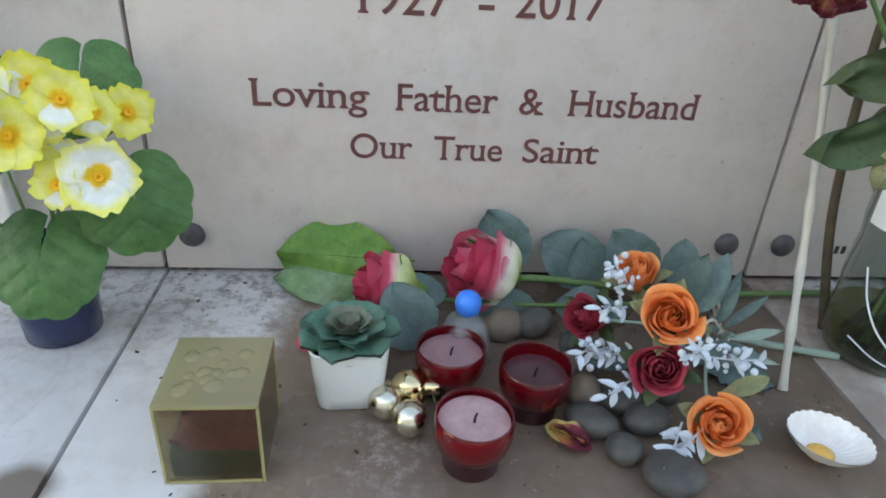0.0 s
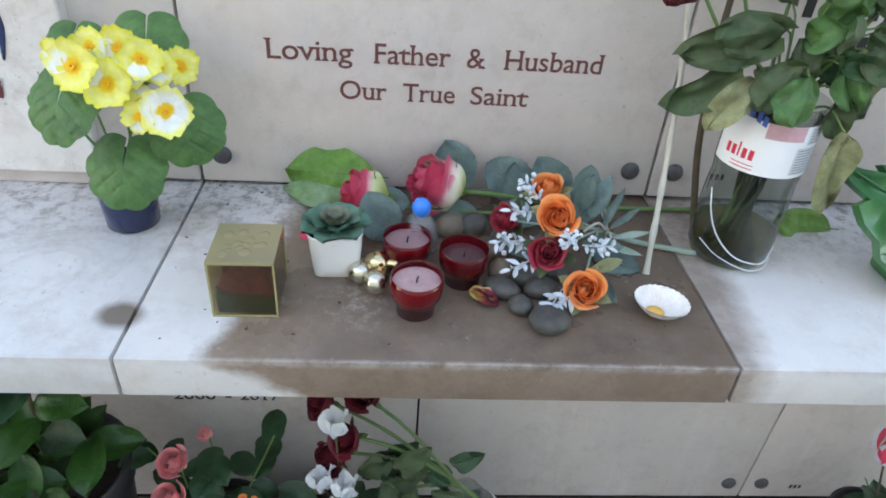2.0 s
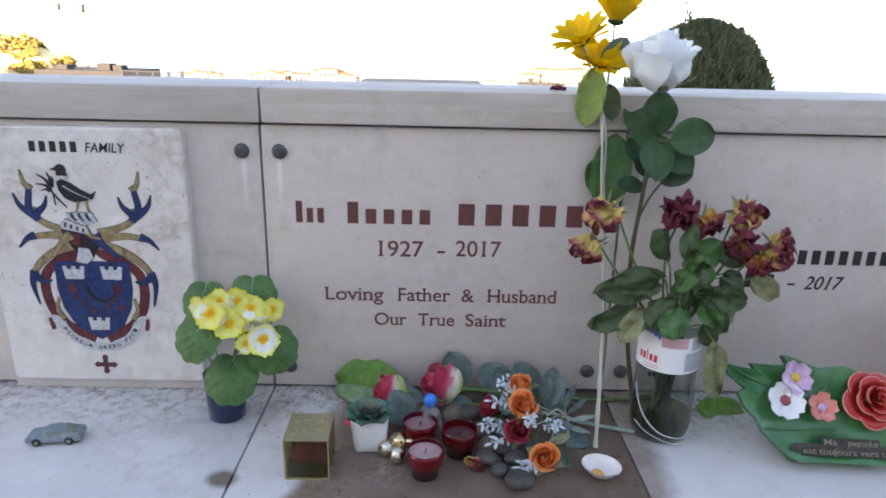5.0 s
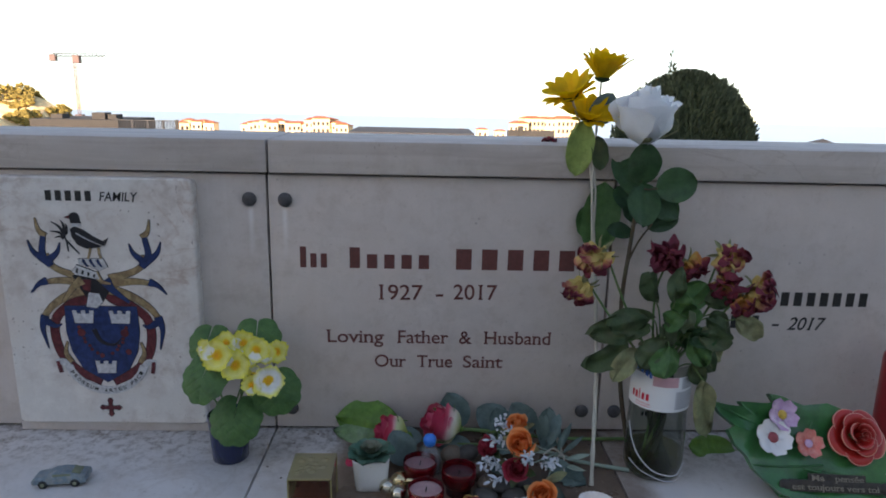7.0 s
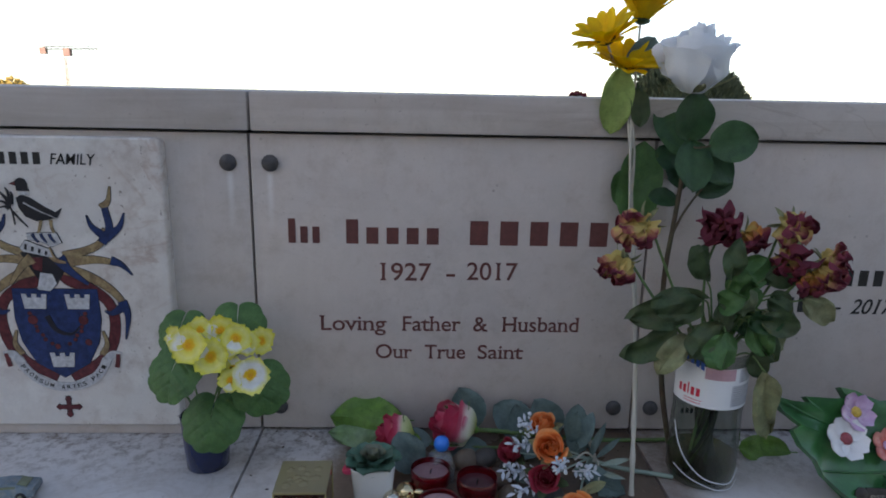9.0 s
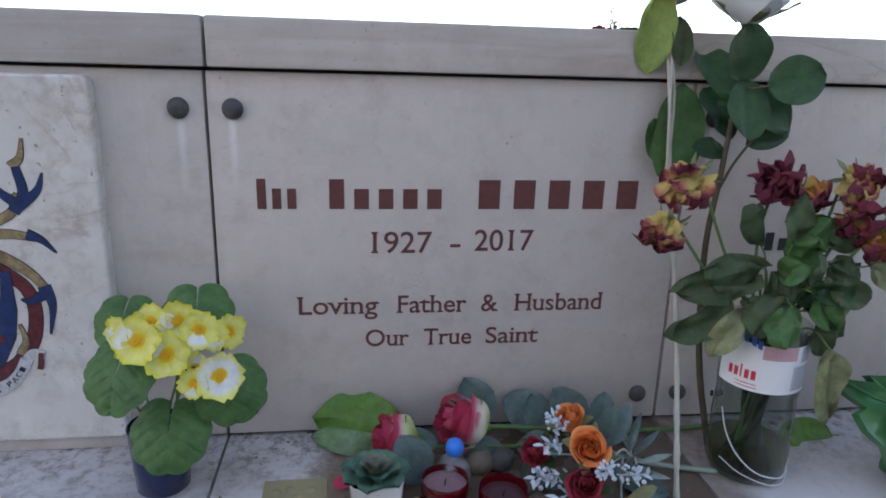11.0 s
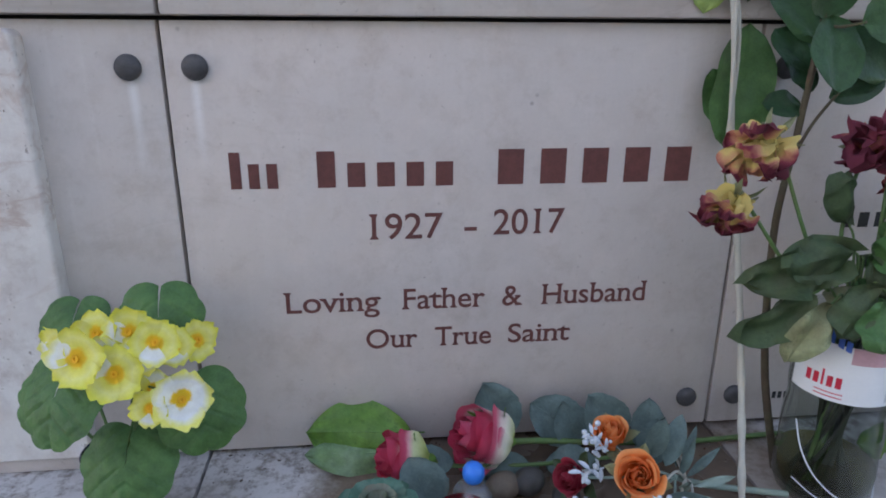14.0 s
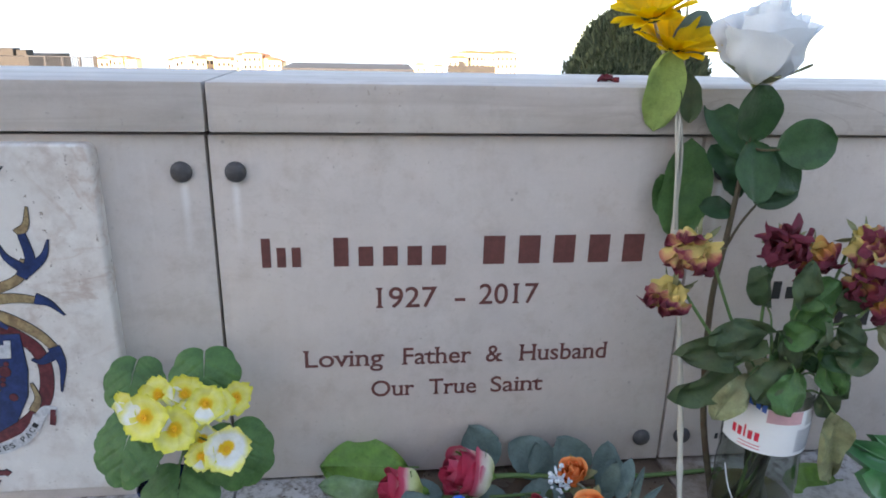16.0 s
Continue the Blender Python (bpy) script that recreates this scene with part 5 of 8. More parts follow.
lying_rose((-0.054, -0.078, 0.637), (-0.95, -0.22, 0.20), 0.0310, 0.055, PINK_LEFT, None,
           "deep pink cloth rose with pale green base, lying on the ledge", [(-0.03, -0.075, 0.625), (0.05, -0.07, 0.616), (0.17, -0.06, 0.612)], layers=5)
lying_rose((0.034, -0.060, 0.640), (-0.90, -0.25, 0.36), 0.0360, 0.066, PINK_RIGHT, None,
           "pink and cream cloth rose lying against the wall", [(0.075, -0.052, 0.632), (0.15, -0.045, 0.620), (0.25, -0.038, 0.610), (0.365, -0.032, 0.609)], stem_r=0.0034, layers=5)


def loose_leaf(name, label, at, ahead, normal, length, width, mat, kw):
    t = thing(name, label, "leaf", at)
    bm = bmesh.new()
    m = aim((0, 0, 0), ahead, normal)
    leaf(bm, m, length, width, nu=10, nv=16, **kw)
    part("blade", bm, mat, t)
    bm = bmesh.new()
    dr = kw["droop"]
    tube(bm, [m @ Vector((0, length * v, -dr * length * v * v + 0.0003)) for v in (-0.12, 0.1, 0.35, 0.6, 0.9)], 0.0009, 0.0003, 6)
    part("midrib", bm, mat, t)
    return t


loose_leaf("leaf", "large fresh green leaf leaning on the wall", (-0.066, -0.034, 0.640), (-1, 0.05, 0.04), (0.05, -0.75, 0.65), 0.114, 0.076, GREEN_FRESH, dict(fold=-0.4, droop=0.06, wave=0.14, tip=1.0, round_=0.52))
loose_leaf("leaf", "pale green leaf with a silvery sheen lying on the stone", (-0.076, -0.046, 0.624), (-1, 0.08, -0.02), (0.05, -0.75, 0.65), 0.106, 0.048, GREEN_PALE, dict(fold=-0.3, droop=0.03, wave=0.10, tip=0.85, round_=0.45))
GREYS = dict(fold=0.25, droop=0.12, wave=0.08, tip=0.80, round_=0.50, teeth=0.03)
for at, ahead, normal, l, w in (((0.040, -0.022, 0.620), (-0.35, 0.12, 0.90), (0.1, -1, 0.25), 0.066, 0.058), ((0.128, -0.035, 0.622), (-0.85, 0.25, 0.50), (0.1, -1, 0.35), 0.070, 0.056),
                                ((0.118, -0.045, 0.615), (-0.25, 0.15, 0.80), (0.1, -1, 0.3), 0.055, 0.045), ((0.165, -0.050, 0.628), (-0.55, 0.10, 0.70), (-0.2, -1, 0.4), 0.062, 0.050),
                                ((-0.050, -0.122, 0.607), (-0.35, 0.15, 0.90), (0.3, -1, 0.2), 0.060, 0.050), ((-0.078, -0.075, 0.632), (0.95, -0.1, 0.05), (0, -0.7, 0.8), 0.052, 0.034),
                                ((0.190, -0.065, 0.615), (-0.05, 0.15, 0.95), (-0.5, -1, 0.2), 0.062, 0.038), ((0.178, -0.080, 0.612), (0.35, 0.2, 0.75), (-0.5, -1, 0.3), 0.055, 0.036),
                                ((0.060, -0.070, 0.612), (-0.80, -0.2, 0.12), (0, -0.4, 1), 0.060, 0.040), ((0.075, -0.060, 0.610), (0.8, -0.35, 0.15), (0, -0.4, 1), 0.060, 0.042)):
    loose_leaf("leaf", "dull grey-green cloth leaf beside the roses", at, ahead, normal, l, w, GREEN_GREY, GREYS)
loose_leaf("leaf", "broad silver-grey leaf with a notched edge on the stone", (0.183, -0.130, 0.606), (0.75, -0.6, 0.02), (0, -0.1, 1), 0.062, 0.046, GREEN_GREY, dict(fold=0.1, droop=0.02, wave=0.10, tip=0.8, teeth=0.16))
loose_leaf("leaf", "green leaf fallen beside the bottle, browned at one end", (0.514, -0.064, 0.606), (-1, -0.05, 0.10), (0.0, -0.8, 0.6), 0.085, 0.045, GREEN_FRESH, dict(fold=0.1, droop=-0.03, wave=0.08, tip=0.6))

# ---- bouquet of orange and crimson roses with white sprigs ----
random.seed(32)
base = Vector((0.150, -0.170, Z_LEDGE))
bq = thing("bouquet", "artificial bouquet of orange and crimson roses with frosted white sprigs", "bouquet", base)
knot = Vector((0.190, -0.125, 0.632)) - base
for at, ahead, r, h, mats in (((0.134, -0.095, 0.655), (-0.35, -0.25, 0.85), 0.0165, 0.032, (ORANGE,)), ((0.126, -0.176, 0.676), (-0.25, -0.72, 0.62), 0.0190, 0.026, (ORANGE,)),
                              ((0.152, -0.226, 0.622), (-0.12, -0.70, 0.62), 0.0185, 0.024, (ORANGE,)), ((0.090, -0.133, 0.645), (-0.75, -0.45, 0.40), 0.0150, 0.030, (CRIMSON,)),
                              ((0.120, -0.192, 0.646), (-0.30, -0.75, 0.45), 0.0175, 0.024, (CRIMSON,))):
    p = Vector(at) - base
    m = axis(p, ahead, random.random() * 3)
    fl = rose_bloom(bq, m, r * 1.06, h, 5, 0.26, mats, None, "crimson cloth rose" if mats[0] is CRIMSON else "orange cloth rose", "rose")
    bm = bmesh.new()
    d = Vector(ahead).normalized()
    for k in range(4):
        s = m.to_3x3() @ Vector((math.cos(k * 1.57 + 0.5), math.sin(k * 1.57 + 0.5), 0))
        leaf(bm, aim(p + s * 0.006, d * 0.6 + s, d), 0.026, 0.013, fold=0.3, droop=0.1, tip=1.0, nu=4, nv=6)
    part("calyx", bm, GREEN_DRY if mats[0] is ORANGE else GREEN_WILT, fl)
    bm = bmesh.new()
    tube(bm, [p - d * 0.002, p * 0.6 + knot * 0.4 - d * 0.012, knot], 0.0014, 0.0014, 6)
    part("stalk", bm, GREEN_SAGE, bq)
bm = bmesh.new()
tube(bm, [knot, Vector((0.230, -0.121, 0.616)) - base, Vector((0.309, -0.131, 0.607)) - base], 0.0032, 0.0034, 8)
part("main_stem", bm, GREEN_SAGE, bq, "pale sage plastic stem")
for a in ((0.175, -0.100, 0.660), (0.165, -0.150, 0.645), (0.175, -0.165, 0.625), (0.200, -0.150, 0.612), (0.180, -0.115, 0.670)):
    bm = bmesh.new()
    p = Vector(a) - base
    tube(bm, [knot + Vector((0.012, 0, -0.004)), (knot + p) / 2 + Vector((0.006, 0, 0.010)), p], 0.0016, 0.0012, 6)
    part("branch", bm, CREAM_STEM, bq, "pale plastic branch")


def sprig(at, ahead, n, leaf_len, berries):
    p, d = Vector(at) - base, Vector(ahead).normalized()
    s = d.orthogonal().normalized()
    bm = bmesh.new()
    tube(bm, [p, p + d * 0.020, p + d * 0.036 + Vector((0, 0, 0.002))], 0.0009, 0.0006, 6)
    for k in range(n):
        q = p + d * (0.036 * (k + 1) / n)
        side = Matrix.Rotation(k * 2.4, 3, d) @ s
        leaf(bm, aim(q, d * 0.7 + side, (0, -0.4, 1)), leaf_len * random.uniform(0.8, 1.15), leaf_len * 0.36, fold=0.3, droop=0.15, tip=0.9, nu=4, nv=6)
    sp = part("sprig", bm, WHITE_SILVER, bq, "frosted white sprig")
    if berries:
        bm = bmesh.new()
        for k in range(berries):
            q = p + d * random.uniform(0.012, 0.036) + Vector([random.uniform(-0.010, 0.010) for _ in range(3)])
            bmesh.ops.create_icosphere(bm, subdivisions=2, radius=random.uniform(0.0016, 0.0031), matrix=Matrix.Translation(q))
        tagged(part("berry_spray", bm, WHITE_SILVER, sp), kind="stuff")


for row in (((0.118, -0.125, 0.668), (-0.5, -0.2, 0.6), 10, 0.010, 16), ((0.105, -0.150, 0.668), (-0.7, -0.5, 0.3), 8, 0.013, 6), ((0.115, -0.170, 0.640), (-0.95, -0.2, 0.1), 10, 0.012, 10),
            ((0.095, -0.160, 0.638), (-0.8, -0.5, 0.2), 9, 0.013, 8), ((0.135, -0.205, 0.664), (-0.2, -0.5, 0.5), 8, 0.012, 14), ((0.150, -0.200, 0.660), (0.4, -0.5, 0.3), 8, 0.012, 12),
            ((0.105, -0.195, 0.640), (-0.8, -0.6, -0.05), 8, 0.015, 0), ((0.130, -0.225, 0.622), (-0.5, -0.8, -0.1), 7, 0.016, 0), ((0.140, -0.235, 0.626), (-0.75, -0.5, -0.3), 7, 0.017, 0)):
    sprig(*row)
for at, ahead, l in (((0.165, -0.120, 0.655), (0.0, -0.3, 0.8), 0.05), ((0.160, -0.165, 0.640), (0.55, -0.5, 0.25), 0.045), ((0.145, -0.150, 0.625), (-0.6, -0.6, 0.05), 0.05), ((0.170, -0.190, 0.615), (0.2, -0.8, 0.05), 0.045), ((0.125, -0.150, 0.620), (-0.9, -0.2, 0.1), 0.045),
                     ((0.175, -0.130, 0.650), (0.25, 0.1, 0.8), 0.052), ((0.160, -0.215, 0.640), (0.7, -0.2, 0.5), 0.032)):
    bm = bmesh.new()
    leaf(bm, aim(Vector(at) - base, ahead, (-0.3, -0.8, 0.5)), l, l * 0.42, fold=0.25, droop=0.2, wave=0.06, tip=0.9)
    part("leaf", bm, GREEN_GREY if l > 0.04 else GREEN_DRY, bq)
for at, ahead, l in (((0.196, -0.122, 0.636), (0.35, 0.2, 0.85), 0.048), ((0.200, -0.128, 0.634), (0.60, -0.1, 0.70), 0.044), ((0.192, -0.130, 0.636), (0.10, -0.2, 0.90), 0.046), ((0.204, -0.135, 0.628), (0.85, -0.3, 0.40), 0.042),
                     ((0.188, -0.140, 0.630), (-0.2, -0.7, 0.55), 0.036), ((0.200, -0.142, 0.622), (0.55, -0.75, 0.25), 0.040), ((0.194, -0.118, 0.638), (-0.15, 0.1, 0.95), 0.044), ((0.178, -0.150, 0.634), (0.25, -0.85, 0.35), 0.032)):
    bm = bmesh.new()
    leaf(bm, aim(Vector(at) - base, ahead, (-0.3, -0.8, 0.5)), l, l * 0.20, fold=0.3, droop=0.22, wave=0.05, tip=1.1)
    part("leaf", bm, GREEN_SAGE if l < 0.043 else GREEN_GREY, bq)

# ---- yellow daisies on a cream cane leaning on the coping ----
base = Vector((0.239, -0.170, Z_LEDGE))
ds = thing("daisy_stem", "yellow artificial daisies on a jointed cream cane leaning on the coping", "flower", base)
cane = [Vector((0.239, -0.170, 0.604)), Vector((0.2525, -0.095, 0.780)), Vector((0.2500, -0.035, 0.955)), Vector((0.238, -0.020, 1.080))]
path = smooth_path([c - base for c in cane[:3]], 12)
seg = 0
for k in range(0, len(path) - 2, 3):
    pts = path[k:k + 4]
    bm = bmesh.new()
    n = len(pts)
    tube(bm, pts, [0.0030 + 0.0011 * (j in (0, n - 1)) for j in range(n)], n=10, steps=1)
    part("cane_joint", bm, CREAM_STEM, ds)
heads = (((0.259, 0.030, 1.222), (0.10, -0.12, 1.0), 0.055, 52), ((0.203, -0.010, 1.192), (-0.40, -0.35, 0.85), 0.049, 30), ((0.234, 0.000, 1.158), (0.05, -0.42, 0.90), 0.054, 26))
split = cane[2] - base
for at, ahead, r, cup in heads:
    p = Vector(at) - base
    d = Vector(ahead).normalized()
    m = axis(p, ahead)
    bm = bmesh.new()
    tube(bm, [split + Vector((random.uniform(-0.004, 0.004), 0, -0.02)), Vector((0.240, -0.024, 1.07)) - base + Vector((random.uniform(-0.006, 0.006), random.uniform(-0.003, 0.003), 0)), p - d * 0.004], 0.0021, 0.0018, 8)
    part("stem", bm, CREAM_STEM, ds)
    bm = bmesh.new()
    for row in range(2):
        n = 13
        for k in range(n):
            a = math.tau * (k + 0.5 * row) / n + random.uniform(-0.05, 0.05)
            s = m.to_3x3() @ Vector((math.cos(a), math.sin(a), 0))
            e = radians(cup + 12 * row + random.uniform(-8, 8))
            leaf(bm, aim(p + s * 0.006 + d * 0.002 * row, s * math.cos(e) + d * math.sin(e), d - s), r * random.uniform(0.85, 1.0), r * 0.33, fold=0.25, droop=0.10, wave=0.04, tip=0.60, nu=6, nv=9, round_=0.6)
    fl = part("flower", bm, YELLOW_DEEP, ds, "golden yellow daisy head")
    bm = bmesh.new()
    lathe(bm, [(0.0, -0.004), (0.006, -0.003), (0.0125, 0.001), (0.0130, 0.004), (0.009, 0.006), (0, 0.007)], 24, m)
    part("calyx", bm, GREEN_DARK, fl)
for at, ahead, normal, l, w, mat in (((0.224, -0.022, 1.160), (-0.09, 0.02, -0.9), (-0.2, -1, 0.1), 0.092, 0.044, GREEN_LIME), ((0.247, -0.020, 1.135), (0.12, -0.1, -0.9), (0.2, -1, 0.1), 0.056, 0.030, GREEN_WILT),
                                     ((0.254, -0.026, 0.940), (0.10, 0.08, 0.95), (0.0, -1, 0.1), 0.122, 0.064, GREEN_PRIMULA), ((0.246, -0.020, 0.965), (-0.20, 0.08, 0.9), (0.1, -1, 0.1), 0.055, 0.040, GREEN_PRIMULA),
                                     ((0.245, 0.015, 1.150), (0.45, -0.1, 0.75), (0.1, -1, 0.3), 0.06, 0.042, GREEN_GREY)):
    bm = bmesh.new()
    leaf(bm, aim(Vector(at) - base, ahead, normal), l, w, fold=0.25, droop=0.06, wave=0.07, tip=0.65, nu=8, nv=12, teeth=0.03)
    part("leaf", bm, mat, ds)

# ---- tall white rose ----
random.seed(33)
base = Vector((0.324, -0.085, Z_LEDGE))
wr = thing("white_rose", "tall white cloth rose with dark leaves on a brown stem", "flower", base)
stem = [Vector(q) - base for q in ((0.324, -0.085, 0.604), (0.305, -0.066, 0.72), (0.297, -0.056, 0.86), (0.302, -0.058, 0.96), (0.311, -0.054, 1.06), (0.312, -0.054, 1.128))]
bm = bmesh.new()
tube(bm, stem, 0.0042, 0.0026, 10, 8)
part("stem", bm, BROWN_STEM, wr)
p = stem[-1]
m = axis(p, (-0.10, -0.18, 1.0))
rose_bloom(wr, m, 0.047, 0.086, 7, 0.22, WHITE_CLOTH, None, "large white cloth bloom")
bm = bmesh.new()
lathe(bm, [(0.003, -0.012), (0.007, -0.006), (0.010, 0.002), (0.006, 0.006)], 16, m)
for k in range(5):
    s = m.to_3x3() @ Vector((math.cos(k * 1.257), math.sin(k * 1.257), 0))
    leaf(bm, aim(p + s * 0.007, s + Vector((0, 0, 0.35 + 0.2 * (k % 2))), (0, 0, 1)), 0.046, 0.014, fold=0.3, droop=-0.1, tip=1.1)
part("calyx", bm, GREEN_DRY, wr, "yellow-green sepals")
for at, ahead, normal, l, w in (((0.311, -0.056, 1.062), (-0.02, -0.20, 0.9), (0.1, -1, 0.2), 0.068, 0.056), ((0.324, -0.088, 1.060), (0.85, -0.25, 0.22), (0.0, -1, 0.25), 0.062, 0.054), ((0.312, -0.062, 1.066), (-0.03, -0.45, -0.75), (0.1, -1, 0.5), 0.072, 0.052),
                                ((0.308, -0.052, 1.045), (-0.22, 0.42, 0.62), (0.1, -1, 0.2), 0.082, 0.048), ((0.313, -0.060, 1.052), (0.62, -0.25, -0.40), (0.2, -1, 0.3), 0.070, 0.046), ((0.306, -0.054, 1.020), (-0.35, 0.30, 0.55), (0.1, -1, 0.2), 0.050, 0.040),
                                ((0.326, -0.060, 0.994), (0.75, -0.25, 0.32), (0.2, -1, 0.4), 0.050, 0.028), ((0.306, -0.054, 0.984), (-0.65, -0.10, 0.12), (0.1, -1, 0.5), 0.044, 0.028), ((0.312, -0.056, 1.000), (-0.25, 0.15, 0.40), (0.1, -1, 0.3), 0.040, 0.026)):
    bm = bmesh.new()
    leaf(bm, aim(Vector(at) - base, ahead, normal), l, w, fold=0.22, droop=0.12, wave=0.08, tip=0.7, nu=8, nv=12)
    part("leaf", bm, GREEN_DARK if l < 0.055 else GREEN_ROSE, wr)
bm = bmesh.new()
tube(bm, [stem[3] - Vector((0, 0, 0.02)), stem[3] + Vector((0.012, -0.004, 0.012)), Vector((0.332, -0.066, 1.002)) - base], 0.0018, 0.0014, 6)
part("twig", bm, BROWN_STEM, wr)
bm = bmesh.new()
tube(bm, [Vector(q) - base for q in ((0.311, -0.055, 1.058), (0.317, -0.072, 1.057), (0.326, -0.090, 1.061))], 0.0016, 0.0013, 6)
part("twig", bm, BROWN_STEM, wr)

# ---- bottle used as a vase, with wilted roses ----
random.seed(34)
base = Vector((0.350, -0.120, Z_LEDGE))
bt = thing("bottle_vase", "cut clear plastic bottle with white label, used as a vase", "vase", base)
bm = bmesh.new()
lathe(bm, [(0, 0.006), (0.020, 0.004), (0.034, 0.0), (0.041, 0.003), (0.0455, 0.014), (0.0465, 0.036), (0.0450, 0.054), (0.0460, 0.072), (0.0452, 0.090), (0.0440, 0.108), (0.0452, 0.119), (0.0457, 0.124), (0.0457, 0.183), (0.0463, 0.186), (0.0457, 0.192), (0.0461, 0.198)], 56)
part("body", bm, PET, bt, "clear ribbed plastic body")
bm = bmesh.new()
lathe(bm, [(0, 0.0065), (0.033, 0.003), (0.0455, 0.015), (0.0462, 0.034), (0.0455, 0.040), (0, 0.040)], 40)
part("water", bm, WATER, bt, "shallow yellowish water")


def wrapped(bm, a0, a1, z0, z1, r, n=24, slope=0.0):
    """A strip on the bottle's side, angles in degrees from its front, to the right."""
    cols = []
    for k in range(n + 1):
        a = radians(-90 + a0 + (a1 - a0) * k / n)
        cols.append([bm.verts.new((r * math.cos(a), r * math.sin(a), z + slope * (a0 + (a1 - a0) * k / n))) for z in (z0, z1)])
    for c, e in zip(cols, cols[1:]):
        bm.faces.new((c[0], e[0], e[1], c[1]))


def printed(name, mat, label, *strip, n=8, slope=0.0):
    bm = bmesh.new()
    wrapped(bm, *strip, n=n, slope=slope)
    return part(name, bm, mat, lab, label)


bm = bmesh.new()
wrapped(bm, -100, 92, 0.124, 0.181, 0.0462, 40)
wrapped(bm, 92, -100, 0.124, 0.181, 0.0460, 40)
lab = part("label", bm, PAPER, bt, "white paper label")
printed("print_field", PAPER_PINK, "dull pink band along the label's top", -34, 14, 0.165, 0.181, 0.0465, n=16)
printed("print_field", PAPER_GREY_PALE, "pale grey panel of small print", 10, 78, 0.128, 0.158, 0.04645, n=20)
printed("print_field", PAPER_GREY_PALE, "pale grey panel of small print", 22, 78, 0.161, 0.180, 0.04645, n=20)
for a, w, h in ((-78, 6, 0.011), (-69, 6, 0.011), (-60, 2.5, 0.016), (-54, 6, 0.011), (-45, 6, 0.011)):
    printed("print_mark", PRINT_RED, "red bar of the logo", a, a + w, 0.138, 0.138 + h, 0.0466, n=3)
for a, h in ((-70, 0.010), (-60, 0.016), (-50, 0.015), (-42, 0.010)):
    printed("print_peak", PRINT_BLUE, "blue slanted shape", a, a + 6, 0.1645, 0.1645 + h, 0.0466, n=3, slope=-0.0003)
for k in range(9):
    printed("print_line", PAPER_GREY, "", 13, 75 - 9 * (k % 3 == 2), 0.1298 + k * 0.0031, 0.1298 + k * 0.0031 + 0.0011, 0.0467, n=10)
for k in range(5):
    printed("print_line", PAPER_GREY, "", 25, 46, 0.1630 + k * 0.0034, 0.1630 + k * 0.0034 + 0.0011, 0.0467)
    printed("print_line", PAPER_GREY, "", 50, 75, 0.1630 + k * 0.0034, 0.1630 + k * 0.0034 + 0.0011, 0.0467)
for k in range(2):
    printed("print_line", PRINT_RED, "", -66, -36, 0.128 + k * 0.004, 0.128 + k * 0.004 + 0.0010, 0.0467)
bm = bmesh.new()
tube(bm, [(0.0478 * math.cos(radians(-90 + a)), 0.0478 * math.sin(radians(-90 + a)), z) for a, z in ((-78, 0.092), (-66, 0.066), (-48, 0.044), (-24, 0.027), (0, 0.019), (30, 0.015), (66, 0.024))], 0.0008, 0.0008, 6)
tube(bm, [(0.0480 * math.cos(radians(-90 + a)), 0.0480 * math.sin(radians(-90 + a)), z) for a, z in ((-70, 0.030), (-40, 0.020), (0, 0.009), (30, 0.006), (60, 0.010))], 0.0006, 0.0006, 6)
part("wire", bm, WIRE, bt, "loop of white wire")


def wilted(head, face, r, tint, via, n=1.0):
    """A dried rose that stands in the bottle."""
    h = Vector(head) - base
    t = thing("wilted_rose", "wilted rose with crumpled maroon and yellow petals standing in the bottle", "flower", base, "wilted roses")
    d = Vector(face).normalized()
    m = axis(h, face, random.random() * 6)
    for k in range(11):
        bm = bmesh.new()
        out = m.to_3x3() @ Vector((math.cos(k * 2.4), math.sin(k * 2.4), 0))
        lean = 0.12 + 0.085 * k
        leaf(bm, aim(h + out * 0.003, d + out * lean * random.uniform(0.7, 1.3) + Vector((0, 0, -0.25 * random.random())), out * -1 + d * 0.3), r * random.uniform(1.15, 1.60), r * random.uniform(0.75, 1.15), fold=random.uniform(-1.1, 0.4), droop=random.uniform(-0.2, 0.45),
             wave=0.42, tip=0.45, nu=14, nv=16, twist=random.uniform(-1.1, 1.1))
        part("petal", bm, tint, t)
    bm = bmesh.new()
    lathe(bm, [(0.002, -0.008), (0.005, -0.004), (0.006, 0.001), (0.003, 0.004)], 10, m)
    cx = part("calyx", bm, GREEN_DRY, t)
    for k in range(5):
        bm = bmesh.new()
        s = m.to_3x3() @ Vector((math.cos(k * 1.257), math.sin(k * 1.257), 0))
        leaf(bm, aim(h + s * 0.004, s - d * random.uniform(0.0, 0.8), d), 0.022, 0.006, fold=0.3, droop=0.3, tip=1.2, nu=4, nv=6)
        part("sepal", bm, GREEN_DRY, cx)
    bm = bmesh.new()
    foot = Vector((random.uniform(-0.02, 0.02), random.uniform(-0.02, 0.02), 0.012))
    tube(bm, [foot, foot * 0.4 + Vector((0, 0, 0.10)), *[Vector(q) - base for q in via], h - d * 0.006], 0.0023, 0.0017, 8)
    part("stem", bm, GREEN_STEM, t)


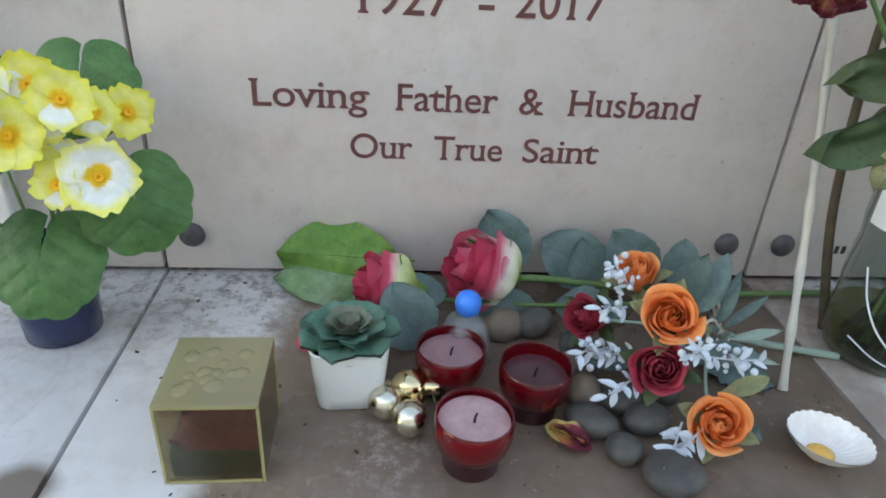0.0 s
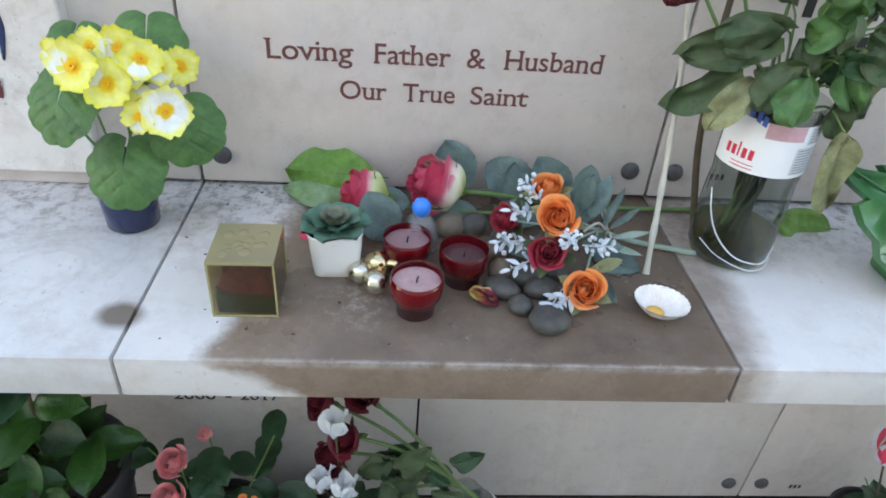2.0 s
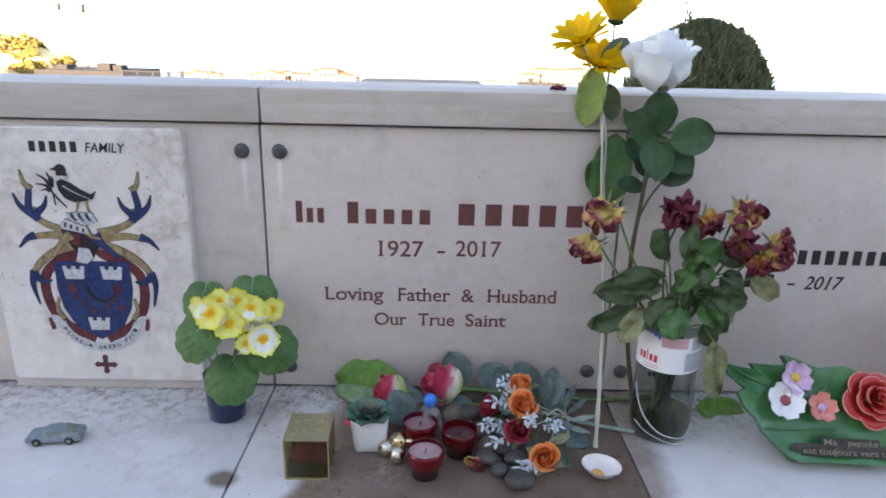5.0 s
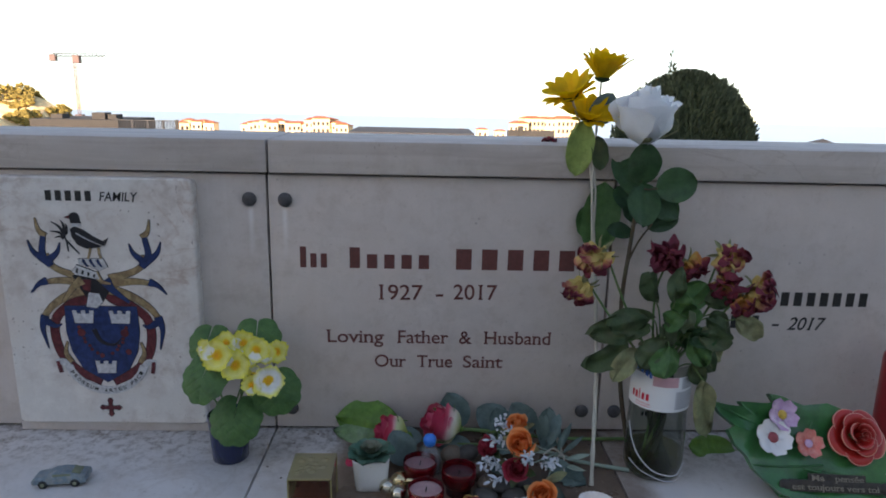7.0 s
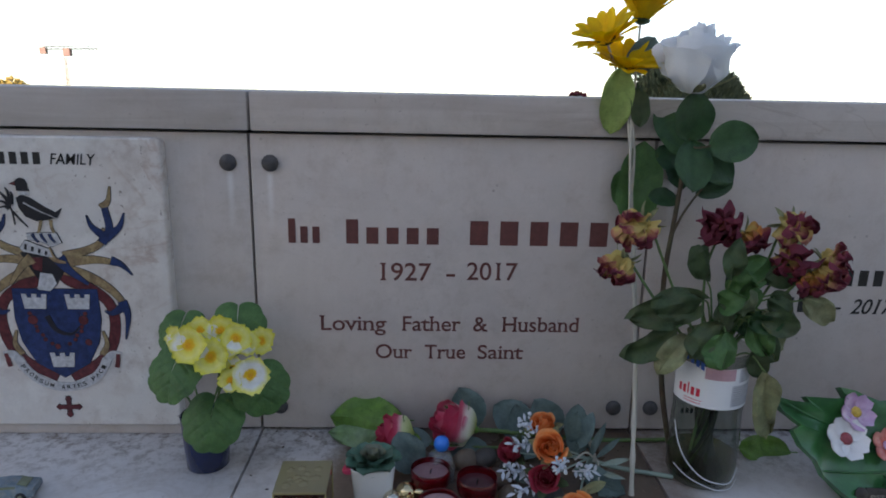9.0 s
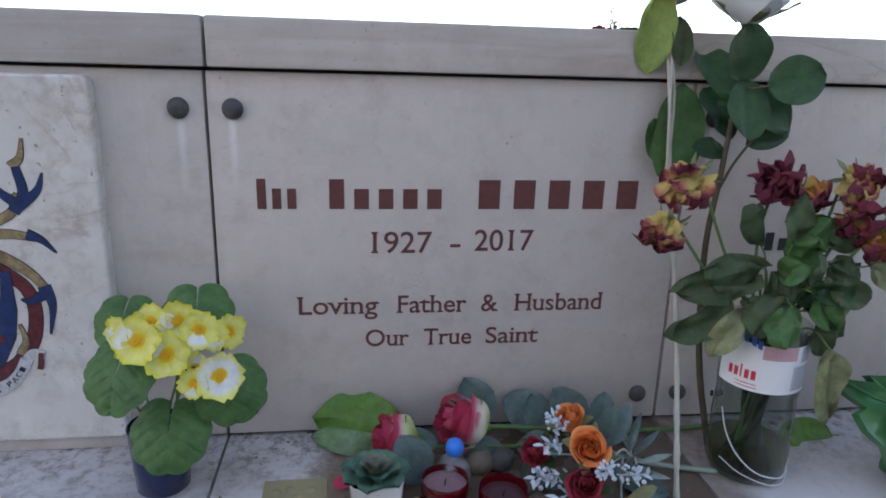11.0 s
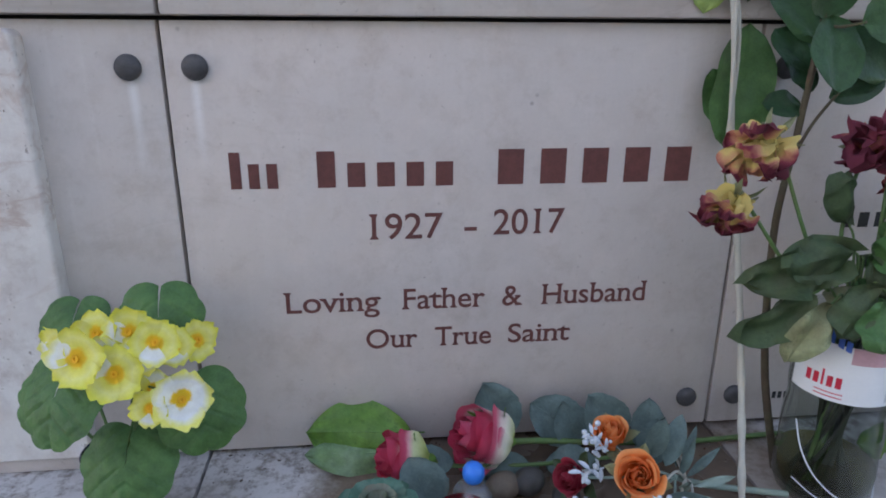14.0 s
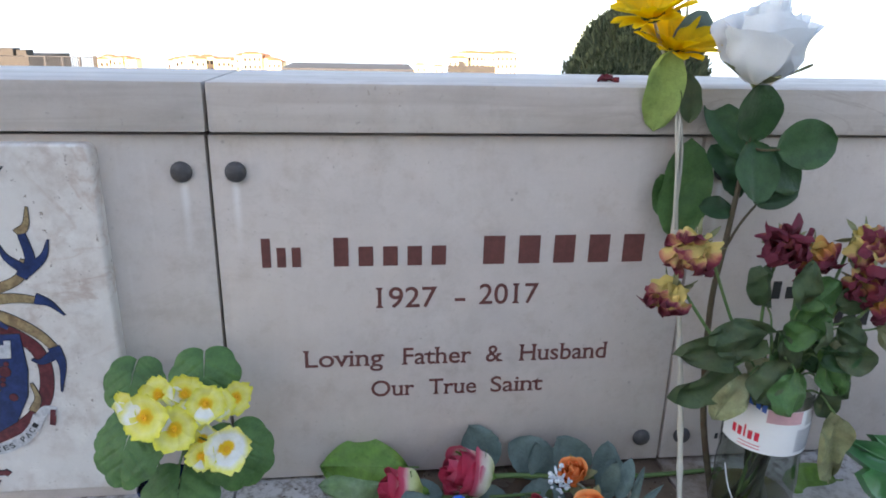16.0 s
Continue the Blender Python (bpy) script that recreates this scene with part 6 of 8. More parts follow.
wilted((0.243, -0.112, 0.966), (-0.60, -0.30, -0.55), 0.0265, DEAD_YELLOW, [(0.325, -0.125, 0.80), (0.285, -0.118, 0.88)])
wilted((0.222, -0.106, 0.912), (-0.55, -0.20, -0.75), 0.0235, DEAD_YELLOW, [(0.320, -0.120, 0.79), (0.265, -0.116, 0.86)])
wilted((0.358, -0.085, 0.952), (-0.25, -0.55, 0.05), 0.0255, DEAD_MAROON, [(0.337, -0.105, 0.82), (0.338, -0.095, 0.90)])
wilted((0.382, -0.090, 0.945), (0.30, -0.60, -0.45), 0.0235, DEAD_ORANGE, [(0.362, -0.115, 0.82), (0.372, -0.100, 0.90)])
wilted((0.440, -0.092, 0.962), (0.10, -0.50, -0.10), 0.0240, DEAD_YELLOW, [(0.368, -0.110, 0.82), (0.410, -0.100, 0.89)])
wilted((0.438, -0.115, 0.922), (-0.25, -0.80, -0.30), 0.0225, DEAD_MAROON, [(0.370, -0.115, 0.80), (0.412, -0.112, 0.87)])
wilted((0.474, -0.125, 0.915), (0.65, -0.45, 0.0), 0.0255, DEAD_YELLOW, [(0.372, -0.118, 0.79), (0.425, -0.122, 0.86)])
wilted((0.460, -0.128, 0.900), (0.10, -0.60, -0.75), 0.0205, DEAD_ORANGE, [(0.370, -0.120, 0.79), (0.415, -0.122, 0.85)])

# the roses' own drooping leaves, gathered at the bottle's mouth
lv = thing("wilted_foliage", "drooping green rose leaves, partly dried, hanging over the bottle's mouth", "leaves", base)
for at, tip, w, mat in (((0.335, -0.125, 0.850), (0.238, -0.150, 0.830), 0.050, GREEN_WILT), ((0.335, -0.135, 0.860), (0.262, -0.165, 0.850), 0.046, GREEN_WILT), ((0.300, -0.140, 0.835), (0.232, -0.160, 0.772), 0.040, GREEN_WILT),
                        ((0.310, -0.145, 0.825), (0.262, -0.170, 0.770), 0.036, GREEN_DRY), ((0.345, -0.150, 0.840), (0.302, -0.182, 0.795), 0.042, GREEN_WILT), ((0.340, -0.160, 0.835), (0.335, -0.195, 0.785), 0.050, GREEN_PRIMULA),
                        ((0.340, -0.100, 0.860), (0.325, -0.120, 0.905), 0.040, GREEN_WILT), ((0.360, -0.120, 0.855), (0.400, -0.130, 0.900), 0.045, GREEN_PRIMULA), ((0.355, -0.130, 0.870), (0.350, -0.150, 0.920), 0.030, GREEN_WILT),
                        ((0.370, -0.140, 0.850), (0.395, -0.170, 0.790), 0.038, GREEN_PRIMULA), ((0.380, -0.140, 0.850), (0.420, -0.165, 0.785), 0.036, GREEN_WILT), ((0.390, -0.130, 0.855), (0.440, -0.150, 0.800), 0.040, GREEN_DRY),
                        ((0.400, -0.125, 0.870), (0.452, -0.145, 0.835), 0.040, GREEN_WILT), ((0.435, -0.135, 0.865), (0.487, -0.150, 0.830), 0.036, GREEN_DRY), ((0.390, -0.120, 0.880), (0.445, -0.135, 0.885), 0.036, GREEN_WILT),
                        ((0.385, -0.150, 0.810), (0.392, -0.165, 0.755), 0.030, GREEN_WILT), ((0.394, -0.165, 0.812), (0.404, -0.178, 0.692), 0.032, GREEN_DRY), ((0.345, -0.125, 0.830), (0.304, -0.150, 0.785), 0.022, GREEN_DRY),
                        ((0.350, -0.110, 0.850), (0.385, -0.085, 0.800), 0.045, GREEN_WILT), ((0.360, -0.120, 0.845), (0.372, -0.150, 0.880), 0.040, GREEN_PRIMULA), ((0.405, -0.130, 0.835), (0.425, -0.150, 0.780), 0.030, GREEN_DRY),
                        *[((x, y, z), (x + dx, y - 0.03, z + dz), w, (GREEN_WILT, GREEN_PRIMULA, GREEN_ROSE)[k % 3]) for k, (x, y, z, dx, dz, w) in enumerate(
                            (random.uniform(0.322, 0.420), random.uniform(-0.165, -0.09), random.uniform(0.822, 0.872), random.uniform(-0.04, 0.05), random.uniform(-0.05, 0.02), random.uniform(0.026, 0.040)) for _ in range(13))]):
    a, c = Vector(at) - base, Vector(tip) - base
    if c.z > 0.12:
        a, c = a + Vector((0, 0, 0.012)), c + Vector((0, 0, 0.018))
    bm = bmesh.new()
    a = a.lerp(c, 0.25)
    d = c - a
    leaf(bm, aim(a, d, (random.uniform(-0.3, 0.3), -1, 0.35)), d.length * 1.08, w * 0.95, fold=random.choice((-1, 1)) * random.uniform(0.15, 0.7), droop=random.uniform(0.15, 0.45), wave=0.26, tip=0.62, nu=10, nv=16, twist=random.uniform(-0.8, 0.8))
    part("leaf", bm, mat, lv)
    bm = bmesh.new()
    tube(bm, [Vector((0.0, 0.0, 0.16)), a * 0.6 + Vector((0, 0, 0.09)), a], 0.0014, 0.0011, 6)
    part("leaf_stalk", bm, GREEN_STEM, lv)
bm = bmesh.new()
for k in range(18):
    a = random.random() * 6.28
    tube(bm, [(0.03 * math.cos(a), 0.03 * math.sin(a), 0.010), (0.012 * math.cos(a + 2), 0.012 * math.sin(a + 2), 0.09), (0.02 * math.cos(a + 3), 0.02 * math.sin(a + 3), 0.19)], 0.0026, 0.0022, 6)
part("stem_bundle", bm, STEM_SOAKED, lv, "bundle of green stems inside the bottle")

# ---- ceramic leaf with flowers ----
random.seed(35)
base = Vector((0.560, -0.165, Z_LEDGE))
cl = thing("ceramic_leaf", "green ceramic leaf plaque with ceramic flowers and bronze inscription", "ornament", base)
K = 0.00036


def leaf_place(px, py, lift=0.0):
    """From drawing units (right, down) to the leaning leaf."""
    v = (790 - py) / 480
    return Vector((0.507 + (px - 430) * K - base.x, -0.212 + 0.075 * v - lift * 0.85 - base.y, 0.010 + 0.132 * v + lift * 0.5))


outline = [(180, 345), (225, 400), (272, 462), (245, 482), (262, 545), (300, 600), (345, 660), (385, 720), (430, 770), (490, 792), (600, 790), (760, 798), (900, 796), (925, 740), (900, 680), (925, 600), (900, 520), (860, 450), (800, 400), (740, 375), (685, 352), (640, 356), (590, 362), (560, 345), (500, 320), (437, 308), (450, 352), (400, 356), (306, 346), (322, 372), (260, 362)]
bm = bmesh.new()
mid = (560, 570)
rows = 7
grid = []
for j in range(rows + 1):
    f = j / rows
    ring = []
    for k, (px, py) in enumerate(outline):
        x, y = mid[0] + (px - mid[0]) * f, mid[1] + (py - mid[1]) * f
        wavy = 0.006 * math.sin(x * 0.022 + y * 0.014) + 0.004 * math.sin(y * 0.05 - x * 0.01)
        ring.append((leaf_place(x, y, 0.004 + 0.012 * f ** 3 + wavy * f), leaf_place(x, y, -0.008 + 0.012 * f ** 3 + wavy * f)))
    grid.append(ring)
n = len(outline)
for side in (0, 1):
    verts = [[bm.verts.new(p[side]) for p in ring] for ring in grid[1:]]
    centre = bm.verts.new(grid[0][0][side])
    for k in range(n):
        j = (k + 1) % n
        bm.faces.new((centre, verts[0][k], verts[0][j]) if side else (centre, verts[0][j], verts[0][k]))
        for a, c in zip(verts, verts[1:]):
            bm.faces.new((a[k], c[k], c[j], a[j]) if side else (a[k], a[j], c[j], c[k]))
    if side == 0:
        rim = verts[-1]
    else:
        for k in range(n):
            j = (k + 1) % n
            bm.faces.new((rim[k], rim[j], verts[-1][j], verts[-1][k]))
part("leaf", bm, CERAMIC_GREEN, cl)
bm = bmesh.new()
slab(bm, -0.040, 0.085, -0.035, 0.030, 0.0, 0.018, 0.006)
part("foot", bm, CERAMIC_GREEN, cl)
bm = bmesh.new()
for a, c in (((300, 480), (560, 570)), ((240, 370), (420, 470)), ((470, 340), (520, 450)), ((640, 370), (600, 480)), ((330, 640), (640, 640)), ((420, 760), (640, 660)), ((560, 660), (760, 690))):
    tube(bm, [leaf_place(*a, 0.0085), leaf_place((a[0] + c[0]) / 2, (a[1] + c[1]) / 2 + 8, 0.0090), leaf_place(*c, 0.0085)], 0.0014, 0.0014, 8)
part("vein", bm, CERAMIC_GREEN, cl, "raised veins")
front = Vector((0, -0.87, 0.49))


def ceramic_flower(px, py, r, mat, heart, lift=0.016):
    p = leaf_place(px, py, lift)
    m = axis(p, front + Vector((random.uniform(-0.15, 0.15), 0, random.uniform(-0.1, 0.2))), random.random() * 3)
    bm = bmesh.new()
    for k in range(6 if mat is CERAMIC_WHITE else 5):
        nn = 6 if mat is CERAMIC_WHITE else 5
        a0 = math.tau * k / nn

        def f(u, v, a0=a0, under=0.0):
            w = r * 0.46 * math.sqrt(max(0.0, 1 - ((v - 0.56) / 0.57) ** 2))
            y, x = r * (0.05 + 0.95 * v), u * w
            z = 0.22 * r * v * v + 0.10 * r * u * u - under
            return m @ Vector((x * math.cos(a0) - y * math.sin(a0), x * math.sin(a0) + y * math.cos(a0), z))

        sheet(bm, f, 6, 7)
        sheet(bm, lambda u, v, a0=a0: f(-u, v, a0, 0.0016), 6, 7)
    fl = part("flower", bm, mat, cl)
    bm = bmesh.new()
    bmesh.ops.create_icosphere(bm, subdivisions=3, radius=r * 0.30, matrix=m @ Matrix.Translation((0, 0, r * 0.06)) @ Matrix.Diagonal((1, 1, 0.5, 1)))
    part("heart", bm, heart, fl)


ceramic_flower(430, 515, 0.027, CERAMIC_WHITE, CERAMIC_ROSE)
ceramic_flower(482, 408, 0.024, CERAMIC_VIOLET, CERAMIC_YELLOW)
ceramic_flower(578, 542, 0.0215, CERAMIC_CORAL, CERAMIC_VIOLET)
p = leaf_place(785, 508, 0.010)
m = axis(p, front + Vector((0.05, 0, 0.10)), 0.25)


def ceramic_petal(bm, turn, half, r0, r1, z0, z1, curl):
    def at(u, v, under=0.0):
        vv = v * (1 - 0.26 * abs(u) ** 2.4)
        a = turn + half * u * (0.55 + 0.45 * math.sin(min(1.0, v * 1.3) * math.pi / 2))
        rad = r0 + (r1 - r0) * vv ** 0.75 + curl * max(0.0, vv - 0.6) ** 2 - 0.0018 * (1 + u) * (1 if r1 < 0.03 else 0.3)
        z = z0 + (z1 - z0) * math.sin(vv * math.pi / 2) - curl * 2.2 * max(0.0, vv - 0.72) ** 2 - under
        return m @ Vector((rad * math.cos(a), rad * math.sin(a), z))

    tone = lambda u, v: 1 if v * (1 - 0.03 * u * u) > 0.95 else 0
    sheet(bm, at, 16, 26, tone)
    sheet(bm, lambda u, v: at(-u, v, 0.0016), 16, 18)


bm = bmesh.new()
for k in range(4):
    ceramic_petal(bm, k * 2.2, 1.9, 0.0015 + 0.001 * k, 0.0035 + 0.0026 * k, 0.006, 0.031 - 0.0012 * k, 0.004)
rose = part("rose", bm, (CERAMIC_RED, CERAMIC_RIM), cl, "red ceramic rose with pale worn rims")
for n_, off, half, r0, r1, z0, z1, curl in ((3, 0.4, 1.15, 0.006, 0.020, 0.004, 0.027, 0.010), (4, 0.1, 0.95, 0.007, 0.031, 0.002, 0.021, 0.018), (5, 0.7, 0.72, 0.008, 0.042, 0.0, 0.012, 0.022)):
    for k in range(n_):
        bm = bmesh.new()
        ceramic_petal(bm, off + math.tau * k / n_ + random.uniform(-0.12, 0.12), half, r0, r1 * random.uniform(0.95, 1.05), z0, z1, curl)
        part("petal", bm, (CERAMIC_RED, CERAMIC_RIM), rose)
band = Matrix.Translation(leaf_place(665, 738, 0.016)) @ Matrix.Rotation(radians(2.5), 4, "Y") @ Matrix.Rotation(radians(63), 4, "X")
bm = bmesh.new()
slab(bm, -0.070, 0.070, -0.0085, 0.0085, -0.0015, 0.0015, 0.0008)
slab(bm, -0.040, 0.048, 0.0080, 0.0180, -0.0015, 0.0015, 0.0008)
bm.transform(band)
bd = part("inscription_band", bm, BRONZE, cl, "dark bronze inscription band")
for x in (-0.076, 0.077):
    bm = bmesh.new()
    lathe(bm, [(0.0085, -0.0015), (0.0088, 0.0008), (0.005, 0.0024), (0, 0.0026)], 20, band @ Matrix.Translation((x, 0.0, 0)))
    part("rivet", bm, BRONZE, bd)
text_face = band @ Matrix.Translation((0, 0, 0.0016))
for word, a, c, z in (("Ma", -0.036, -0.016, 0.0078), ("pensée", 0.000, 0.044, 0.0078), ("est toujours vers toi", -0.066, 0.067, -0.0055)):
    letters(word, a, c, z, 0.0085, 0, BRONZE_LIGHT, bd, face=text_face, depth=0.0008)

# ---- grave candle and toy car ----
c = thing("grave_candle", "tall red plastic grave candle with an amber top", "candle", (0.778, -0.075, Z_LEDGE))
bm = bmesh.new()
lathe(bm, [(0, 0), (0.034, 0), (0.036, 0.003), (0.0355, 0.012), (0.0335, 0.020), (0.0345, 0.10), (0.0350, 0.175), (0.034, 0.184), (0.030, 0.188), (0, 0.188)], 40)
part("body", bm, CANDLE_RED, c)
bm = bmesh.new()
lathe(bm, [(0.0305, 0.1875), (0.031, 0.198), (0.028, 0.203), (0, 0.204)], 32)
part("top", bm, CANDLE_LID, c, "amber top")
car = thing("toy_car", "worn grey-blue die-cast toy car with chipped paint on the ledge", "toy", (-0.574, -0.172, Z_LEDGE), rz=8)
bm = bmesh.new()
prof = [(-0.038, 0.007), (-0.039, 0.013), (-0.035, 0.0155), (-0.020, 0.0170), (-0.010, 0.0225), (0.004, 0.0240), (0.018, 0.0215), (0.030, 0.0178), (0.036, 0.0165), (0.0375, 0.010), (0.036, 0.006)]
cols = [[bm.verts.new((x, y * (0.80 if z > 0.019 else 1.0), z)) for x, z in prof] for y in (-0.0145, -0.0135, 0.0135, 0.0145)]
for v, (x, z) in zip(cols[0], prof):
    v.co.z = 0.004 + (z - 0.004) * 0.93
for v, (x, z) in zip(cols[3], prof):
    v.co.z = 0.004 + (z - 0.004) * 0.93
for a, e in zip(cols, cols[1:]):
    for k in range(len(prof) - 1):
        bm.faces.new((a[k], e[k], e[k + 1], a[k + 1]))
bm.faces.new(cols[0])
bm.faces.new(cols[3][::-1])
part("body", bm, TOY_BLUE, car)
for y in (-0.0130, 0.0130):
    bm = bmesh.new()
    slab(bm, -0.009, 0.016, y - 0.0006, y + 0.0006, 0.0165, 0.0215, 0.0004)
    part("window", bm, TOY_GLASS, car)
bm = bmesh.new()
m = Matrix.Translation((0.0225, 0, 0.0205)) @ Matrix.Rotation(radians(18), 4, "Y")
slab(bm, -0.006, 0.006, -0.0095, 0.0095, -0.0005, 0.0009, 0.0003)
bm.transform(m)
part("rear_window", bm, TOY_GLASS, car)
for x in (-0.0235, 0.0215):
    for y in (-0.0132, 0.0132):
        bm = bmesh.new()
        lathe(bm, [(0, -0.0025), (0.0055, -0.0025), (0.0065, -0.0015), (0.0065, 0.0015), (0.0055, 0.0025), (0, 0.0025)], 20, Matrix.Translation((x, y, 0.0065)) @ Matrix.Rotation(radians(90), 4, "X"))
        wheel = part("wheel", bm, RUBBER, car)
        bm = bmesh.new()
        lathe(bm, [(0.0030, -0.0031), (0.0030, 0.0031), (0, 0.0032)], 14, Matrix.Translation((x, y, 0.0065)) @ Matrix.Rotation(radians(90), 4, "X"))
        part("hub", bm, TOY_GLASS, wheel)

# ---- crumbs, dry petals on the coping ----
bm = bmesh.new()
for k in range(220):
    x, y = random.uniform(-0.28, 0.28), -0.30 * random.random() ** 1.8 - 0.004
    s = random.choice((0.0005, 0.0006, 0.0008, 0.001, 0.0016))
    bmesh.ops.create_icosphere(bm, subdivisions=1, radius=s, matrix=Matrix.Translation((x, y, Z_LEDGE + s * 0.3)) @ Matrix.Rotation(random.random() * 6, 4, "Z") @ Matrix.Diagonal((1.6, 0.8, 0.5, 1)))
tagged(part("crumbs", bm, BARK_CRUMB), "dark crumbs of soil and dried leaf on the slab", "debris", kind="stuff")
for x, y, a in ((0.170, 0.060, 0.3), (0.186, 0.070, 1.4), (0.196, 0.055, 2.4)):
    bm = bmesh.new()
    leaf(bm, aim((x, y, 1.1185), (math.cos(a), math.sin(a), 0.12), (0, -0.2, 1)), 0.022, 0.014, fold=0.5, droop=0.0, wave=0.2, tip=0.7)
    tagged(part("dry_petal", bm, DEAD_RED), "dried dark red petal lying on the coping", "petal", "petals on the coping")

# ---- plants on the path under the ledge ----
random.seed(36)
G = 0.040
pavement = thing("pavement", "worn grey paving slabs of the path", "pavement", kind="structure")
for k in range(-5, 5):
    for j in range(8):
        bm = bmesh.new()
        x0, y0 = k * 0.60 + 0.13 * (j % 2), -0.072 - j * 0.40
        slab(bm, x0 + 0.002, x0 + 0.598, y0 - 0.398, y0 - 0.002, G + 0.0005, G + 0.012, 0.0015)
        part("paving_slab", bm, PAVING, pavement)
G += 0.012


def round_pot(parent, r, h, mat=PLANT_POT, label="black plastic plant pot"):
    bm = bmesh.new()
    lathe(bm, [(0, 0), (r * 0.72, 0), (r * 0.74, 0.004), (r * 0.94, h * 0.84), (r, h * 0.85), (r * 1.02, h * 0.99), (r, h), (r * 0.95, h * 0.99), (r * 0.92, h * 0.90)], 40)
    part("pot", bm, mat, parent, label)
    bm = bmesh.new()
    lathe(bm, [(r * 0.93, h * 0.90), (r * 0.5, h * 0.93), (0, h * 0.94)], 24)
    part("soil", bm, SOIL, parent)


base = Vector((-0.465, -0.205, G))
bush = thing("potted_shrub", "leafy green shrub with broad glossy leaves in a black pot", "plant", base)
round_pot(bush, 0.092, 0.255)
top = Vector((0, 0, 0.24))
for k in range(13):
    a = k * 2.4
    end = Vector((0.13 * math.cos(a) * (0.4 + 0.6 * random.random()) - 0.02, 0.10 * math.sin(a) - 0.06, 0.27 + 0.20 * random.random()))
    bm = bmesh.new()
    tube(bm, [top, (top + end) / 2 + Vector((0, 0, 0.03)), end], 0.0028, 0.0016, 6)
    part("stem", bm, BROWN_STEM, bush)
    for j in range(6):
        out = Vector((math.cos(a + j * 2.2), math.sin(a + j * 2.2) - 0.55, random.uniform(-0.1, 0.7)))
        q = top.lerp(end, 0.45 + 0.11 * j)
        bm = bmesh.new()
        ln_ = random.uniform(0.045, 0.070)
        leaf(bm, aim(q, out, (0, -0.6, 1)), ln_, ln_ * 0.62, fold=0.25, droop=0.28, wave=0.08, tip=0.8, nu=6, nv=9)
        part("leaf", bm, GREEN_BUSH if (k + j) % 5 else GREEN_DARK, bush)
for k, (x, z) in enumerate(((-0.485, 0.325), (-0.440, 0.330), (-0.462, 0.290), (-0.490, 0.285), (-0.440, 0.300))):
    bm = bmesh.new()
    d = Vector((math.cos(k * 1.256 + 0.9), -0.55, math.sin(k * 1.256 + 0.9)))
    leaf(bm, aim(Vector((-0.463, -0.325, 0.312)) - base, d, (0, -1, 0.6)), 0.050 if k != 4 else 0.034, 0.033, fold=0.2, droop=0.15, tip=0.9)
    part("young_leaf", bm, GREEN_YOUNG, bush, "bright young leaf")
bm = bmesh.new()
tube(bm, [top, Vector((-0.465, -0.29, 0.27)) - base, Vector((-0.463, -0.325, 0.312)) - base], 0.0025, 0.0016, 6)
part("stem", bm, GREEN_YOUNG, bush)


def leafy(parent, base, stems, mat, n, size, stem_mat=GREEN_STEM):
    for pts in stems:
        pts = [Vector(p) - base for p in pts]
        bm = bmesh.new()
        tube(bm, pts, 0.0018, 0.0013, 6)
        part("stem", bm, stem_mat, parent)
        path = smooth_path(pts, 6)
        for k in range(n):
            q = path[int(len(path) * (0.35 + 0.6 * k / n))]
            a = random.random() * 6.28
            bm = bmesh.new()
            s = size * random.uniform(0.75, 1.2)
            leaf(bm, aim(q, (math.cos(a), math.sin(a) - 0.4, random.uniform(-0.2, 0.5)), (0, -0.5, 1)), s, s * 0.66, fold=0.25, droop=0.25, wave=0.06, tip=0.8)
            part("leaf", bm, mat, parent)


base = Vector((-0.275, -0.170, G))
rp = thing("rose_plant", "miniature salmon pink rose plant with dark leaves in black pot", "plant", base)
round_pot(rp, 0.055, 0.105)
leafy(rp, base, [[base + Vector((0, 0, 0.09)), (-0.30, -0.20, 0.22), (-0.307, -0.205, 0.300)], [base + Vector((0, 0, 0.09)), (-0.30, -0.22, 0.20), (-0.316, -0.222, 0.255)], [base + Vector((0.01, 0, 0.09)), (-0.262, -0.20, 0.25), (-0.258, -0.215, 0.375)],
                 [base + Vector((0.01, 0, 0.09)), (-0.22, -0.18, 0.26), (-0.185, -0.20, 0.36)], [base + Vector((0, 0, 0.09)), (-0.33, -0.16, 0.22), (-0.355, -0.18, 0.31)], [base + Vector((0, 0, 0.09)), (-0.24, -0.23, 0.19), (-0.225, -0.26, 0.26)]], GREEN_DARK, 7, 0.045)
for at, r, h in (((-0.308, -0.208, 0.312), 0.019, 0.032), ((-0.316, -0.226, 0.262), 0.021, 0.032), ((-0.258, -0.216, 0.378), 0.009, 0.024)):
    rose_bloom(rp, axis(Vector(at) - base, (-0.1, -0.45, 0.85)), r, h, 5 if r > 0.01 else 2, 0.22 if r > 0.01 else 0.05, ROSE_LIVE, None, "salmon pink rose")

